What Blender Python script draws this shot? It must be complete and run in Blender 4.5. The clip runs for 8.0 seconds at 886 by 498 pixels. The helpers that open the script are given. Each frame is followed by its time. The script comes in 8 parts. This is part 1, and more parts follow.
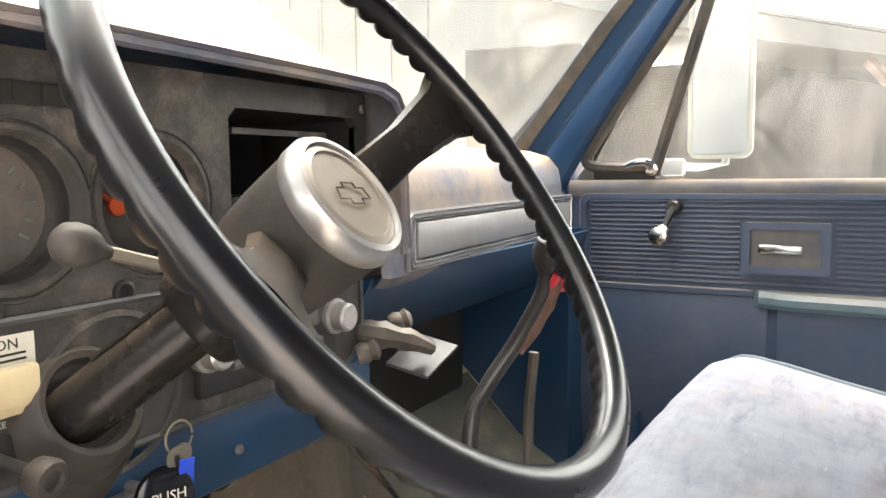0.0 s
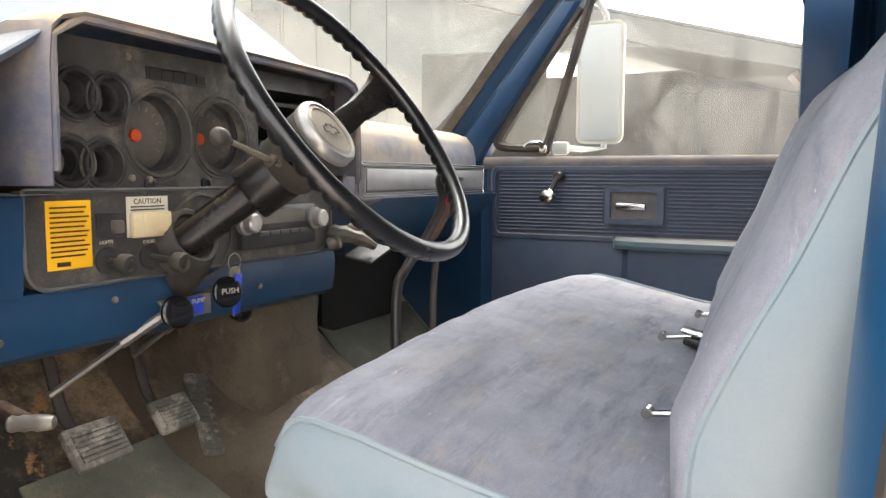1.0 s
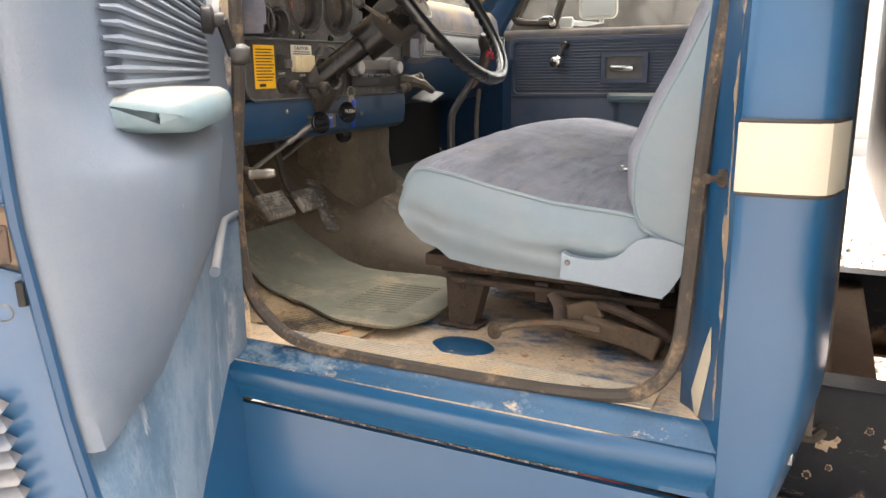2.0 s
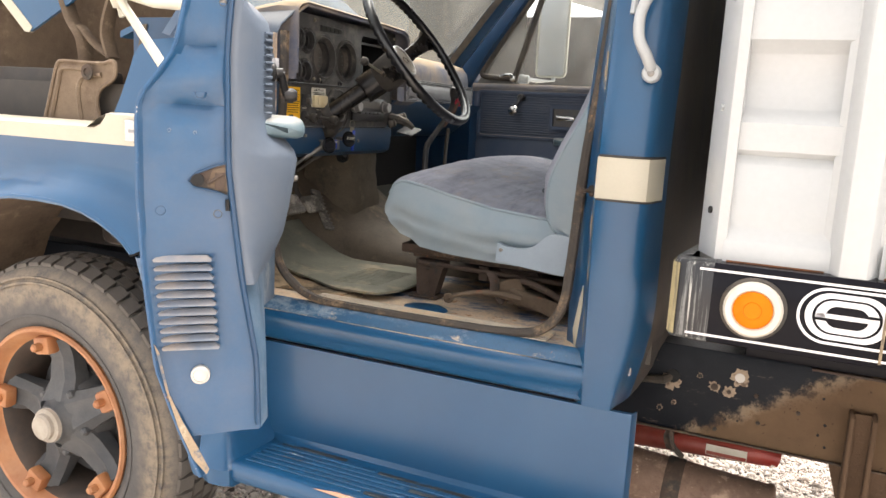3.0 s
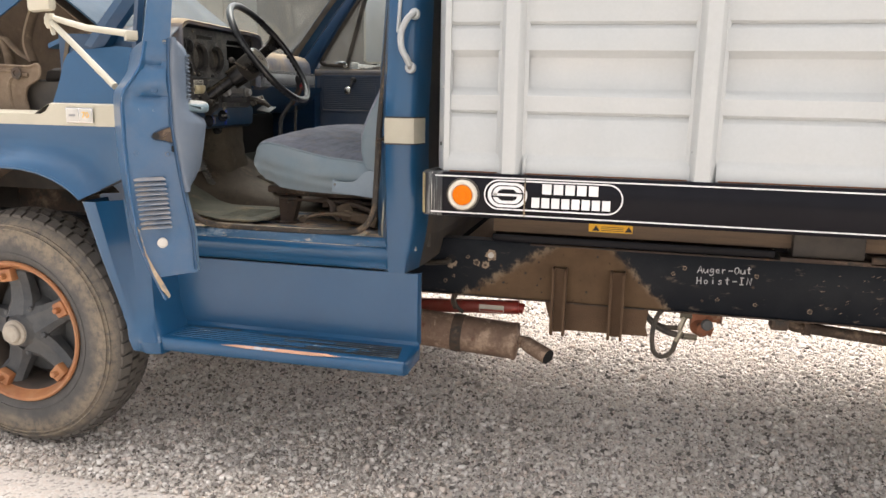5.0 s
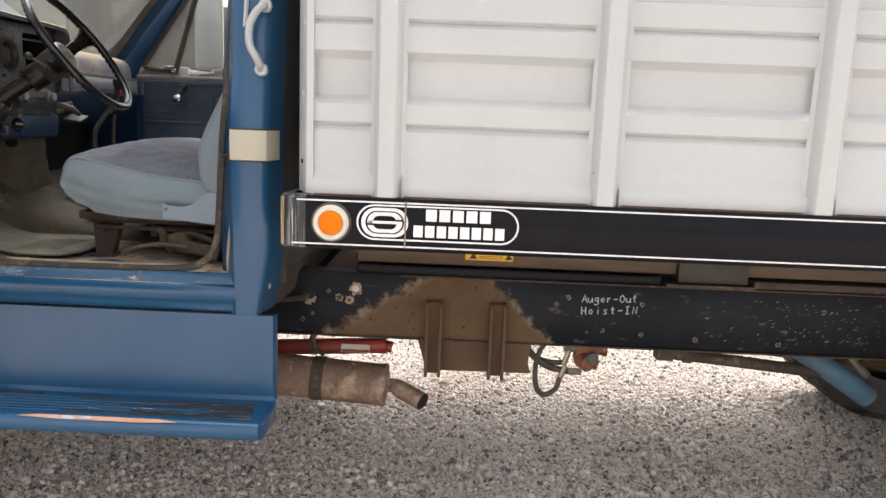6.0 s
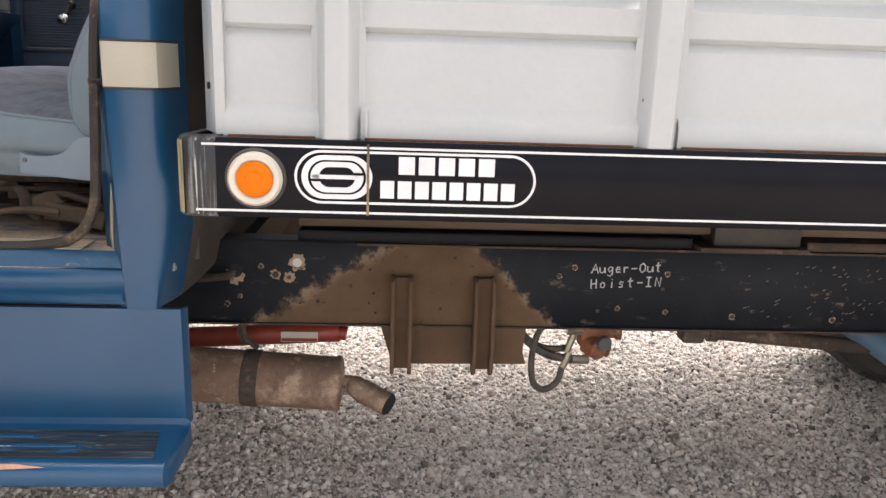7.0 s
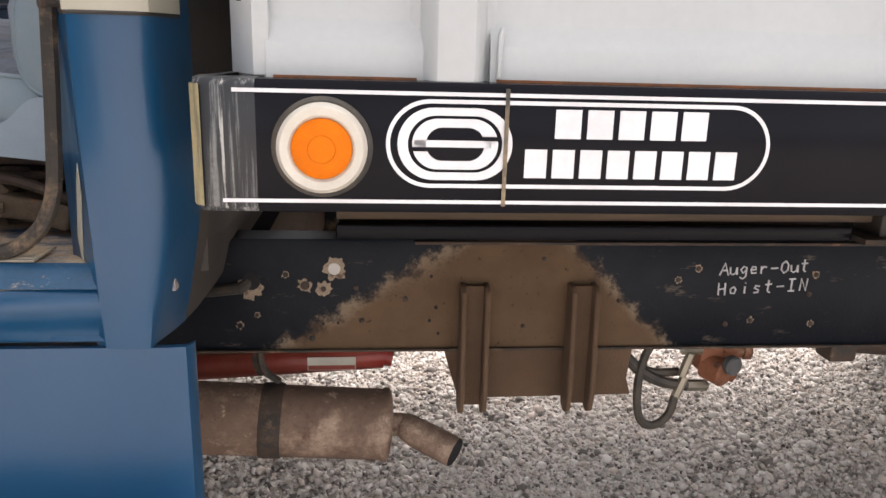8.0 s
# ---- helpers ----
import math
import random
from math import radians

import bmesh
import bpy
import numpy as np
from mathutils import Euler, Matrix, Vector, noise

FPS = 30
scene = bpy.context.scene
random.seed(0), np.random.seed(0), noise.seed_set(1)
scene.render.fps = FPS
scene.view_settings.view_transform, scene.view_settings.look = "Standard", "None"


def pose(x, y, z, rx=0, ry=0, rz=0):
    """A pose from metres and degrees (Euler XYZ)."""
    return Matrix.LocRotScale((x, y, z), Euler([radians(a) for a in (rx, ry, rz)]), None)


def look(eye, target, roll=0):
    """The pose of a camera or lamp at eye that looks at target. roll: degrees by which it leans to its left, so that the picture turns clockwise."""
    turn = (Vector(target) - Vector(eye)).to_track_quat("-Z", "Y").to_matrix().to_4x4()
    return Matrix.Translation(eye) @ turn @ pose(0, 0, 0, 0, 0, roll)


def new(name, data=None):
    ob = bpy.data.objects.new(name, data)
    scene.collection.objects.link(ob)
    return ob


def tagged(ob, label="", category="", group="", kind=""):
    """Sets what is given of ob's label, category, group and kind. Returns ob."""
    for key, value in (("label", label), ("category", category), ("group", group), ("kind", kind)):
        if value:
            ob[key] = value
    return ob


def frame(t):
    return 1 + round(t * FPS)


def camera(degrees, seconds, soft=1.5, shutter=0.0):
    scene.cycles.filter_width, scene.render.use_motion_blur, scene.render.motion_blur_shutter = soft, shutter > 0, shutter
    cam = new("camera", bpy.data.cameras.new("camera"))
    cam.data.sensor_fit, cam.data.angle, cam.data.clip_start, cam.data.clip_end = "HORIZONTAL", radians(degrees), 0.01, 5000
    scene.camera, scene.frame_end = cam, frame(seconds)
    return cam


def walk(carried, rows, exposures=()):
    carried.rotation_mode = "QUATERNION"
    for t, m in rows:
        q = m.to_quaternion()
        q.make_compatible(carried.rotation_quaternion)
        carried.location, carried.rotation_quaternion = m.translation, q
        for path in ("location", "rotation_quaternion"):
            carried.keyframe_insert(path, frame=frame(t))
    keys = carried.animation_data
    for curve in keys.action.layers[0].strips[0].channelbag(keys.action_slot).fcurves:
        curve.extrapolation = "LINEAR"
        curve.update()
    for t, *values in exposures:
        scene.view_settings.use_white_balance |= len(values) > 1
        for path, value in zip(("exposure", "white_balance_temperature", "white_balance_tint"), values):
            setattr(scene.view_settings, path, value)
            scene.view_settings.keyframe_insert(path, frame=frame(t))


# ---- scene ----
cam = camera(60.5, 8.0)
PATH = [
    (0, (-0.836, 0.393, 1.748), (-1.819, 2.123, 1.547), -0.8),
    (0.5, (-0.681, 0.103, 1.727), (-1.565, 1.892, 1.595), 1.4),
    (1, (-0.476, -0.158, 1.655), (-1.36, 1.625, 1.464), 0.2),
    (1.5, (-0.346, -0.527, 1.566), (-1.213, 1.232, 1.173), -0.5),
    (1.7, (-0.323, -0.684, 1.553), (-1.179, 1.061, 1.086), -1.1),
    (2.8, (-0.028, -1.309, 1.562), (-0.912, 0.445, 1.187), 3.0),
    (3, (0.03, -1.479, 1.565), (-0.773, 0.318, 1.209), 3.0),
    (3.5, (0.216, -1.775, 1.585), (-0.412, 0.089, 1.224), 3.6),
    (4, (0.423, -2.108, 1.547), (-0.133, -0.242, 1.092), 1.6),
    (4.2, (0.446, -2.27, 1.584), (-0.115, -0.404, 1.136), 0.1),
    (5.3, (0.576, -2.55, 1.561), (0.187, -0.625, 1.184), 1.8),
    (5.5, (0.541, -2.466, 1.551), (0.232, -0.524, 1.186), 2.1),
    (6, (0.369, -2.151, 1.55), (0.327, -0.181, 1.205), 2.2),
    (6.5, (0.312, -1.775, 1.467), (0.405, 0.179, 1.05), 1.8),
    (7, (0.279, -1.453, 1.468), (0.389, 0.485, 0.985), 2.0),
    (7.5, (0.153, -1.168, 1.424), (0.294, 0.761, 0.914), 1.9),
    (8, (0.057, -0.884, 1.355), (0.243, 1.038, 0.836), 1.6),
]
EXPOSURE = [(0.0, 3.36, 7150, 13), (0.5, 3.08, 6950, 13), (1.0, 2.90, 7000, 13), (1.5, 2.75, 7450, 15), (3.0, 2.10, 7050, 14), (4.0, 1.69, 6950, 13), (5.5, 1.55, 6850, 13), (8.0, 1.53, 6650, 15)]
walk(cam, [(t, look(eye, target, roll)) for t, eye, target, roll in PATH], EXPOSURE)

# ---- world and light ----
world = bpy.data.worlds.new("overcast")
scene.world = world
world.use_nodes = True
wn, wl = world.node_tree.nodes, world.node_tree.links
sky = wn.new("ShaderNodeTexSky")
sky.sky_type, sky.sun_disc = "NISHITA", False
sky.sun_elevation, sky.sun_rotation = radians(70), radians(9)
sky.air_density, sky.dust_density, sky.ozone_density = 1.0, 3.0, 1.0
grey = wn.new("ShaderNodeHueSaturation")
grey.inputs["Saturation"].default_value = 0.16
wl.new(sky.outputs[0], grey.inputs["Color"])
wl.new(grey.outputs[0], wn["Background"].inputs["Color"])
wn["Background"].inputs["Strength"].default_value = 0.16
sun_data = bpy.data.lights.new("sun", "SUN")
sun_data.energy, sun_data.angle, sun_data.color = 1.5, radians(60), (1.0, 0.965, 0.92)
sun = new("sun", sun_data)
sun.matrix_world = look((0.95, 4.1, 10.3), (0.3, 0.5, 0.5))

# ---- materials ----
def node_mat(name):
    m = bpy.data.materials.new(name)
    m.use_nodes = True
    t = m.node_tree
    return m, t.nodes, t.links, t.nodes["Principled BSDF"]


def noise_node(n, l, coord, scale, detail=4.0, rough=0.6, stretch=None):
    src = coord
    if stretch:
        mp = n.new("ShaderNodeMapping")
        mp.inputs["Scale"].default_value = stretch
        l.new(coord, mp.inputs["Vector"])
        src = mp.outputs[0]
    t = n.new("ShaderNodeTexNoise")
    t.inputs["Scale"].default_value, t.inputs["Detail"].default_value, t.inputs["Roughness"].default_value = scale, detail, rough
    l.new(src, t.inputs["Vector"])
    return t.outputs["Fac"]


def ramp(n, l, fac, lo, hi):
    r = n.new("ShaderNodeMapRange")
    r.inputs["From Min"].default_value, r.inputs["From Max"].default_value = lo, hi
    r.interpolation_type = "SMOOTHSTEP"
    l.new(fac, r.inputs["Value"])
    return r.outputs[0]


def math2(n, l, op, a, b):
    m = n.new("ShaderNodeMath")
    m.operation = op
    for k, v in ((0, a), (1, b)):
        if isinstance(v, (int, float)):
            m.inputs[k].default_value = v
        else:
            l.new(v, m.inputs[k])
    return m.outputs[0]


def mixc(n, l, fac, a, b):
    m = n.new("ShaderNodeMix")
    m.data_type = "RGBA"
    if isinstance(fac, (int, float)):
        m.inputs[0].default_value = fac
    else:
        l.new(fac, m.inputs[0])
    for k, v in ((6, a), (7, b)):
        if isinstance(v, tuple):
            m.inputs[k].default_value = (*v, 1)
        else:
            l.new(v, m.inputs[k])
    return m.outputs[2]


def surf(name, c, c2=None, scale=6.0, rough=0.5, metal=0.0, bump=0.15, bscale=220.0, dust=None, up=0.0, spots=None, coat=0.0,
         stretch=None, island=0.0, depth=0.002):
    """c..c2: two tones mixed by noise. dust: (colour, amount, scale), gathered on upward faces by up. spots: (colour, threshold, scale)."""
    m, n, l, p = node_mat(name)
    co = n.new("ShaderNodeTexCoord").outputs["Object"]
    big = noise_node(n, l, co, scale, 5, 0.65, stretch)
    col = mixc(n, l, ramp(n, l, big, 0.3, 0.7), c, c2 or tuple(v * 0.8 for v in c))
    fine = noise_node(n, l, co, bscale, 3, 0.6)
    col = mixc(n, l, math2(n, l, "MULTIPLY", fine, 0.25), col, tuple(v * 0.55 for v in c))
    ro = math2(n, l, "ADD", rough - 0.08, math2(n, l, "MULTIPLY", big, 0.16))
    if spots:
        s = noise_node(n, l, co, spots[2], 6, 0.7)
        f = ramp(n, l, s, spots[1], spots[1] + 0.05)
        col = mixc(n, l, f, col, spots[0])
        ro = math2(n, l, "MAXIMUM", ro, math2(n, l, "MULTIPLY", f, 0.75))
    if dust:
        d = ramp(n, l, noise_node(n, l, co, dust[2], 5, 0.7), 0.25, 0.8)
        f = math2(n, l, "MULTIPLY", d, dust[1])
        if up:
            g = n.new("ShaderNodeSeparateXYZ")
            l.new(n.new("ShaderNodeNewGeometry").outputs["Normal"], g.inputs[0])
            f = math2(n, l, "ADD", f, math2(n, l, "MULTIPLY", ramp(n, l, g.outputs[2], 0.35, 1.0), up))
            f = math2(n, l, "MINIMUM", f, 0.95)
        col = mixc(n, l, f, col, dust[0])
        ro = math2(n, l, "MAXIMUM", ro, math2(n, l, "MULTIPLY", f, 0.9))
    if island:
        g = n.new("ShaderNodeNewGeometry")
        v = n.new("ShaderNodeHueSaturation")
        l.new(math2(n, l, "ADD", 1.0 - island, math2(n, l, "MULTIPLY", g.outputs["Random Per Island"], 2 * island)), v.inputs["Value"])
        l.new(col, v.inputs["Color"])
        col = v.outputs[0]
    l.new(col, p.inputs["Base Color"])
    l.new(ro, p.inputs["Roughness"])
    p.inputs["Metallic"].default_value = metal
    if coat:
        p.inputs["Coat Weight"].default_value, p.inputs["Coat Roughness"].default_value = coat, 0.12
    if bump:
        b = n.new("ShaderNodeBump")
        b.inputs["Strength"].default_value, b.inputs["Distance"].default_value = bump, depth
        l.new(math2(n, l, "ADD", fine, math2(n, l, "MULTIPLY", big, 1.5)), b.inputs["Height"])
        l.new(b.outputs[0], p.inputs["Normal"])
    return m


def worn(name, c, layers, rough=0.6, metal=0.0, bump=0.25, bscale=180.0, depth=0.002, coat=0.0):
    """A base colour under layers of (colour, scale, threshold, softness, stretch): each a noise cut at its threshold."""
    m, n, l, p = node_mat(name)
    co = n.new("ShaderNodeTexCoord").outputs["Object"]
    fine = noise_node(n, l, co, bscale, 4, 0.65)
    mid = noise_node(n, l, co, 9, 6, 0.7)
    col = mixc(n, l, ramp(n, l, mid, 0.3, 0.7), c, tuple(v * 0.75 for v in c))
    ht = math2(n, l, "MULTIPLY", fine, 0.5)
    for lc, sc, th, soft, st in layers:
        f = ramp(n, l, noise_node(n, l, co, sc, 7, 0.72, st), th, th + soft)
        col = mixc(n, l, f, col, lc)
        ht = math2(n, l, "ADD", ht, math2(n, l, "MULTIPLY", f, 0.4))
    col = mixc(n, l, math2(n, l, "MULTIPLY", ramp(n, l, fine, 0.45, 0.75), 0.4), col, tuple(v * 0.4 for v in c))
    l.new(col, p.inputs["Base Color"])
    l.new(math2(n, l, "ADD", rough - 0.1, math2(n, l, "MULTIPLY", mid, 0.2)), p.inputs["Roughness"])
    p.inputs["Metallic"].default_value = metal
    if coat:
        p.inputs["Coat Weight"].default_value, p.inputs["Coat Roughness"].default_value = coat, 0.12
    b = n.new("ShaderNodeBump")
    b.inputs["Strength"].default_value, b.inputs["Distance"].default_value = bump, depth
    l.new(ht, b.inputs["Height"])
    l.new(b.outputs[0], p.inputs["Normal"])
    return m


TAN = (0.30, 0.225, 0.15)
BLUE = surf("blue_paint", (0.0035, 0.067, 0.160), (0.003, 0.058, 0.142), 3, 0.32, bump=0.06, dust=((0.11, 0.145, 0.175), 0.06, 5), coat=0.14,
            spots=((0.30, 0.36, 0.42), 0.78, 60))
BLUE_DUSTY = surf("dusty_blue_paint", (0.007, 0.070, 0.165), (0.010, 0.080, 0.182), 4, 0.32, bump=0.06, dust=(TAN, 0.12, 9), up=0.1, coat=0.2,
                  spots=((0.42, 0.42, 0.40), 0.73, 45))
BLUE_SILL = worn("worn_sill_paint", (0.018, 0.10, 0.22), [((0.20, 0.26, 0.32), 14, 0.54, 0.08, None), ((0.70, 0.53, 0.36), 4, 0.35, 0.2, (1, 1.6, 2)), ((0.46, 0.22, 0.095), 16, 0.58, 0.06, None),
                 ((0.68, 0.56, 0.42), 30, 0.60, 0.06, None)], 0.55)
SILL_EDGE = worn("worn_blue_sill_edge", (0.008, 0.080, 0.175), [((0.16, 0.22, 0.28), 11, 0.52, 0.12, (0.6, 1, 1)), ((0.50, 0.40, 0.29), 7, 0.58, 0.06, (0.7, 1, 1)), ((0.30, 0.15, 0.07), 24, 0.66, 0.05, None)], 0.42)
BLUE_DARK = surf("blue_cab_metal", (0.003, 0.040, 0.100), (0.004, 0.050, 0.120), 5, 0.38, bump=0.06, dust=(TAN, 0.05, 7), spots=((0.20, 0.22, 0.24), 0.77, 40))
TRIM = surf("blue_grey_vinyl", (0.052, 0.080, 0.138), (0.062, 0.094, 0.154), 4, 0.45, bump=0.3, bscale=420, dust=(TAN, 0.10, 8), up=0.75)
TRIM_PALE = surf("sunbleached_vinyl", (0.090, 0.124, 0.172), (0.112, 0.145, 0.188), 4, 0.5, bump=0.3, bscale=420, dust=(TAN, 0.08, 8), up=0.25, spots=((0.32, 0.34, 0.37), 0.72, 30))
TEAL = surf("teal_vinyl", (0.095, 0.170, 0.210), (0.125, 0.195, 0.228), 8, 0.5, bump=0.25, bscale=300, dust=(TAN, 0.2, 10), up=0.4)
VINYL = surf("pale_blue_vinyl", (0.198, 0.272, 0.318), (0.238, 0.306, 0.345), 4, 0.42, bump=0.12, bscale=300, dust=((0.40, 0.36, 0.31), 0.22, 5))
VELOUR = worn("faded_velour", (0.30, 0.312, 0.365), [((0.135, 0.142, 0.182), 5, 0.44, 0.34, (4.5, 0.9, 1.0)), ((0.42, 0.42, 0.46), 9, 0.56, 0.25, (5.5, 0.8, 1.0)), ((0.34, 0.285, 0.24), 4, 0.50, 0.3, (3.0, 1, 1)), ((0.55, 0.54, 0.56), 40, 0.66, 0.05, (4, 0.4, 1))],
              0.95, bump=0.35, bscale=480)
SHIELD = surf("pale_blue_plastic", (0.30, 0.37, 0.43), (0.27, 0.34, 0.40), 10, 0.45, bump=0.1)
DASH = worn("black_dash_plastic", (0.062, 0.059, 0.056), [((0.24, 0.21, 0.17), 7, 0.48, 0.3, None), ((0.30, 0.26, 0.21), 70, 0.66, 0.06, None)], 0.34, bump=0.35, bscale=380)
DASH_PAD = surf("dusty_dash_pad", (0.065, 0.088, 0.145), (0.075, 0.098, 0.155), 5, 0.55, bump=0.35, bscale=300, dust=((0.34, 0.265, 0.18), 0.85, 5), up=0.85)
LEDGE = surf("dust_covered_ledge", (0.09, 0.10, 0.13), (0.11, 0.12, 0.14), 6, 0.7, bump=0.2, dust=((0.32, 0.25, 0.17), 0.5, 9), up=0.8)
BLACK = surf("worn_black_plastic", (0.012, 0.012, 0.013), (0.02, 0.02, 0.021), 12, 0.32, bump=0.1, bscale=150, dust=((0.25, 0.22, 0.19), 0.10, 18))
COLUMN = surf("scuffed_column", (0.006, 0.006, 0.0065), (0.011, 0.010, 0.0095), 12, 0.26, bump=0.12, dust=((0.40, 0.32, 0.23), 0.02, 9), up=0.22, spots=((0.32, 0.27, 0.21), 0.69, 34))
# Near-black colour that carries the shade of holes, slots and deep recesses.
DARK = surf("void_shade_black", (0.006, 0.006, 0.007), (0.01, 0.01, 0.01), 8, 0.8)
DIAL = surf("dusty_dial_face", (0.075, 0.071, 0.067), (0.11, 0.104, 0.096), 14, 0.6, dust=((0.30, 0.26, 0.21), 0.4, 10))
NEEDLE = surf("orange_needle", (0.75, 0.10, 0.02), (0.65, 0.09, 0.02), 20, 0.5, bump=0)
DIALMARK = surf("dial_marks", (0.22, 0.25, 0.24), None, 20, 0.6, bump=0)
CHROME = surf("pitted_chrome", (0.62, 0.62, 0.62), (0.5, 0.49, 0.47), 25, 0.2, 1.0, bump=0.06, dust=((0.3, 0.26, 0.2), 0.22, 18))
CAP = surf("brushed_horn_cap", (0.20, 0.175, 0.145), (0.25, 0.22, 0.185), 14, 0.45, 0.3, bump=0.1, dust=((0.30, 0.26, 0.20), 0.4, 20))
SATIN = surf("satin_bright_metal", (0.50, 0.495, 0.48), (0.40, 0.39, 0.37), 25, 0.36, 0.75, bump=0.06, dust=((0.34, 0.29, 0.22), 0.22, 18))
SILVER = surf("silver_trim", (0.30, 0.31, 0.32), (0.25, 0.26, 0.27), 10, 0.4, 0.3, bump=0.05, dust=(TAN, 0.15, 10))
YELLOW = surf("yellow_label", (0.85, 0.45, 0.01), (0.8, 0.42, 0.01), 12, 0.5, bump=0.03)
INK = surf("printed_ink", (0.02, 0.018, 0.012), None, 20, 0.6, bump=0)
PAPER = surf("aged_label", (0.62, 0.60, 0.52), (0.52, 0.49, 0.40), 12, 0.5, bump=0.03)
IVORY = surf("yellowed_plastic", (0.60, 0.52, 0.34), (0.52, 0.42, 0.24), 14, 0.4, bump=0.05)
WHITE = surf("white_enamel", (0.436, 0.456, 0.458), (0.406, 0.426, 0.428), 3, 0.36, bump=0.05, bscale=90, dust=((0.47, 0.44, 0.40), 0.14, 4), coat=0.2,
             spots=((0.28, 0.17, 0.09), 0.80, 35))
CREAM = surf("cream_paint", (0.50, 0.47, 0.375), (0.455, 0.425, 0.335), 5, 0.4, bump=0.04, dust=(TAN, 0.1, 7))
RAIL = surf("black_rail_paint", (0.003, 0.003, 0.0055), (0.005, 0.005, 0.008), 3, 0.22, bump=0.02, dust=((0.08, 0.075, 0.075), 0.03, 4))
RAIL_END = worn("weathered_rail_end", (0.012, 0.013, 0.016), [((0.16, 0.165, 0.16), 5, 0.50, 0.12, (14, 14, 0.5)), ((0.36, 0.36, 0.33), 5, 0.60, 0.06, (22, 22, 0.6))], 0.4, bump=0.1)
RAIL_TIP = worn("yellowed_rail_edge", (0.42, 0.35, 0.19), [((0.16, 0.14, 0.09), 4, 0.52, 0.15, (10, 10, 0.6)), ((0.5, 0.47, 0.36), 6, 0.58, 0.1, (16, 16, 0.6))], 0.6)
DECAL = surf("white_decal", (0.78, 0.77, 0.78), None, 8, 0.5, bump=0)
STRIPE_RUST = worn("rust_run", (0.32, 0.24, 0.14), [((0.04, 0.037, 0.034), 12, 0.44, 0.15, (1, 1, 0.4))], 0.6)
RUST = worn("rusty_steel", (0.075, 0.050, 0.036), [((0.035, 0.032, 0.027), 12, 0.5, 0.1, None), ((0.27, 0.19, 0.125), 7, 0.54, 0.2, None), ((0.24, 0.10, 0.045), 20, 0.62, 0.05, None)], 0.8, bump=0.4, bscale=160, depth=0.004)
ORANGE_RUST = worn("orange_rusted_valve", (0.26, 0.095, 0.045), [((0.09, 0.045, 0.03), 14, 0.5, 0.1, None), ((0.30, 0.20, 0.13), 10, 0.58, 0.1, None)], 0.75, bump=0.4, bscale=160)
RUSTLINE = surf("rust_seam", (0.25, 0.09, 0.03), (0.12, 0.06, 0.03), 25, 0.85, bump=0.3)
MUFFLER = worn("rusted_muffler", (0.21, 0.135, 0.095), [((0.40, 0.29, 0.21), 7, 0.48, 0.2, None), ((0.13, 0.06, 0.04), 11, 0.56, 0.1, None), ((0.48, 0.36, 0.27), 26, 0.58, 0.1, None), ((0.055, 0.03, 0.022), 18, 0.64, 0.05, None)], 0.75, bump=0.35, bscale=140, depth=0.003)
MUD = surf("dried_mud", (0.125, 0.075, 0.042), (0.10, 0.06, 0.035), 9, 0.9, bump=0.5, bscale=180, depth=0.004)
WOODY = surf("oiled_wood_sill", (0.13, 0.085, 0.05), (0.085, 0.058, 0.038), 5, 0.7, bump=0.4, stretch=(0.6, 6, 9))
RED = surf("faded_red_paint", (0.36, 0.03, 0.022), (0.28, 0.022, 0.018), 9, 0.42, bump=0.1, dust=(TAN, 0.3, 8))
HOSE = surf("rubber_hose", (0.018, 0.018, 0.017), (0.03, 0.028, 0.025), 14, 0.6, dust=(TAN, 0.25, 12))
BRASS = surf("plated_fitting", (0.34, 0.31, 0.24), (0.25, 0.23, 0.18), 20, 0.4, 0.7, dust=(TAN, 0.25, 12))
DULL = surf("dull_dusty_metal", (0.065, 0.063, 0.060), (0.11, 0.105, 0.095), 30, 0.55, 0.4, bump=0.2, dust=(TAN, 0.3, 20))
STEEL = surf("worn_steel", (0.28, 0.27, 0.255), (0.2, 0.19, 0.18), 15, 0.42, 0.75, dust=(TAN, 0.25, 12))
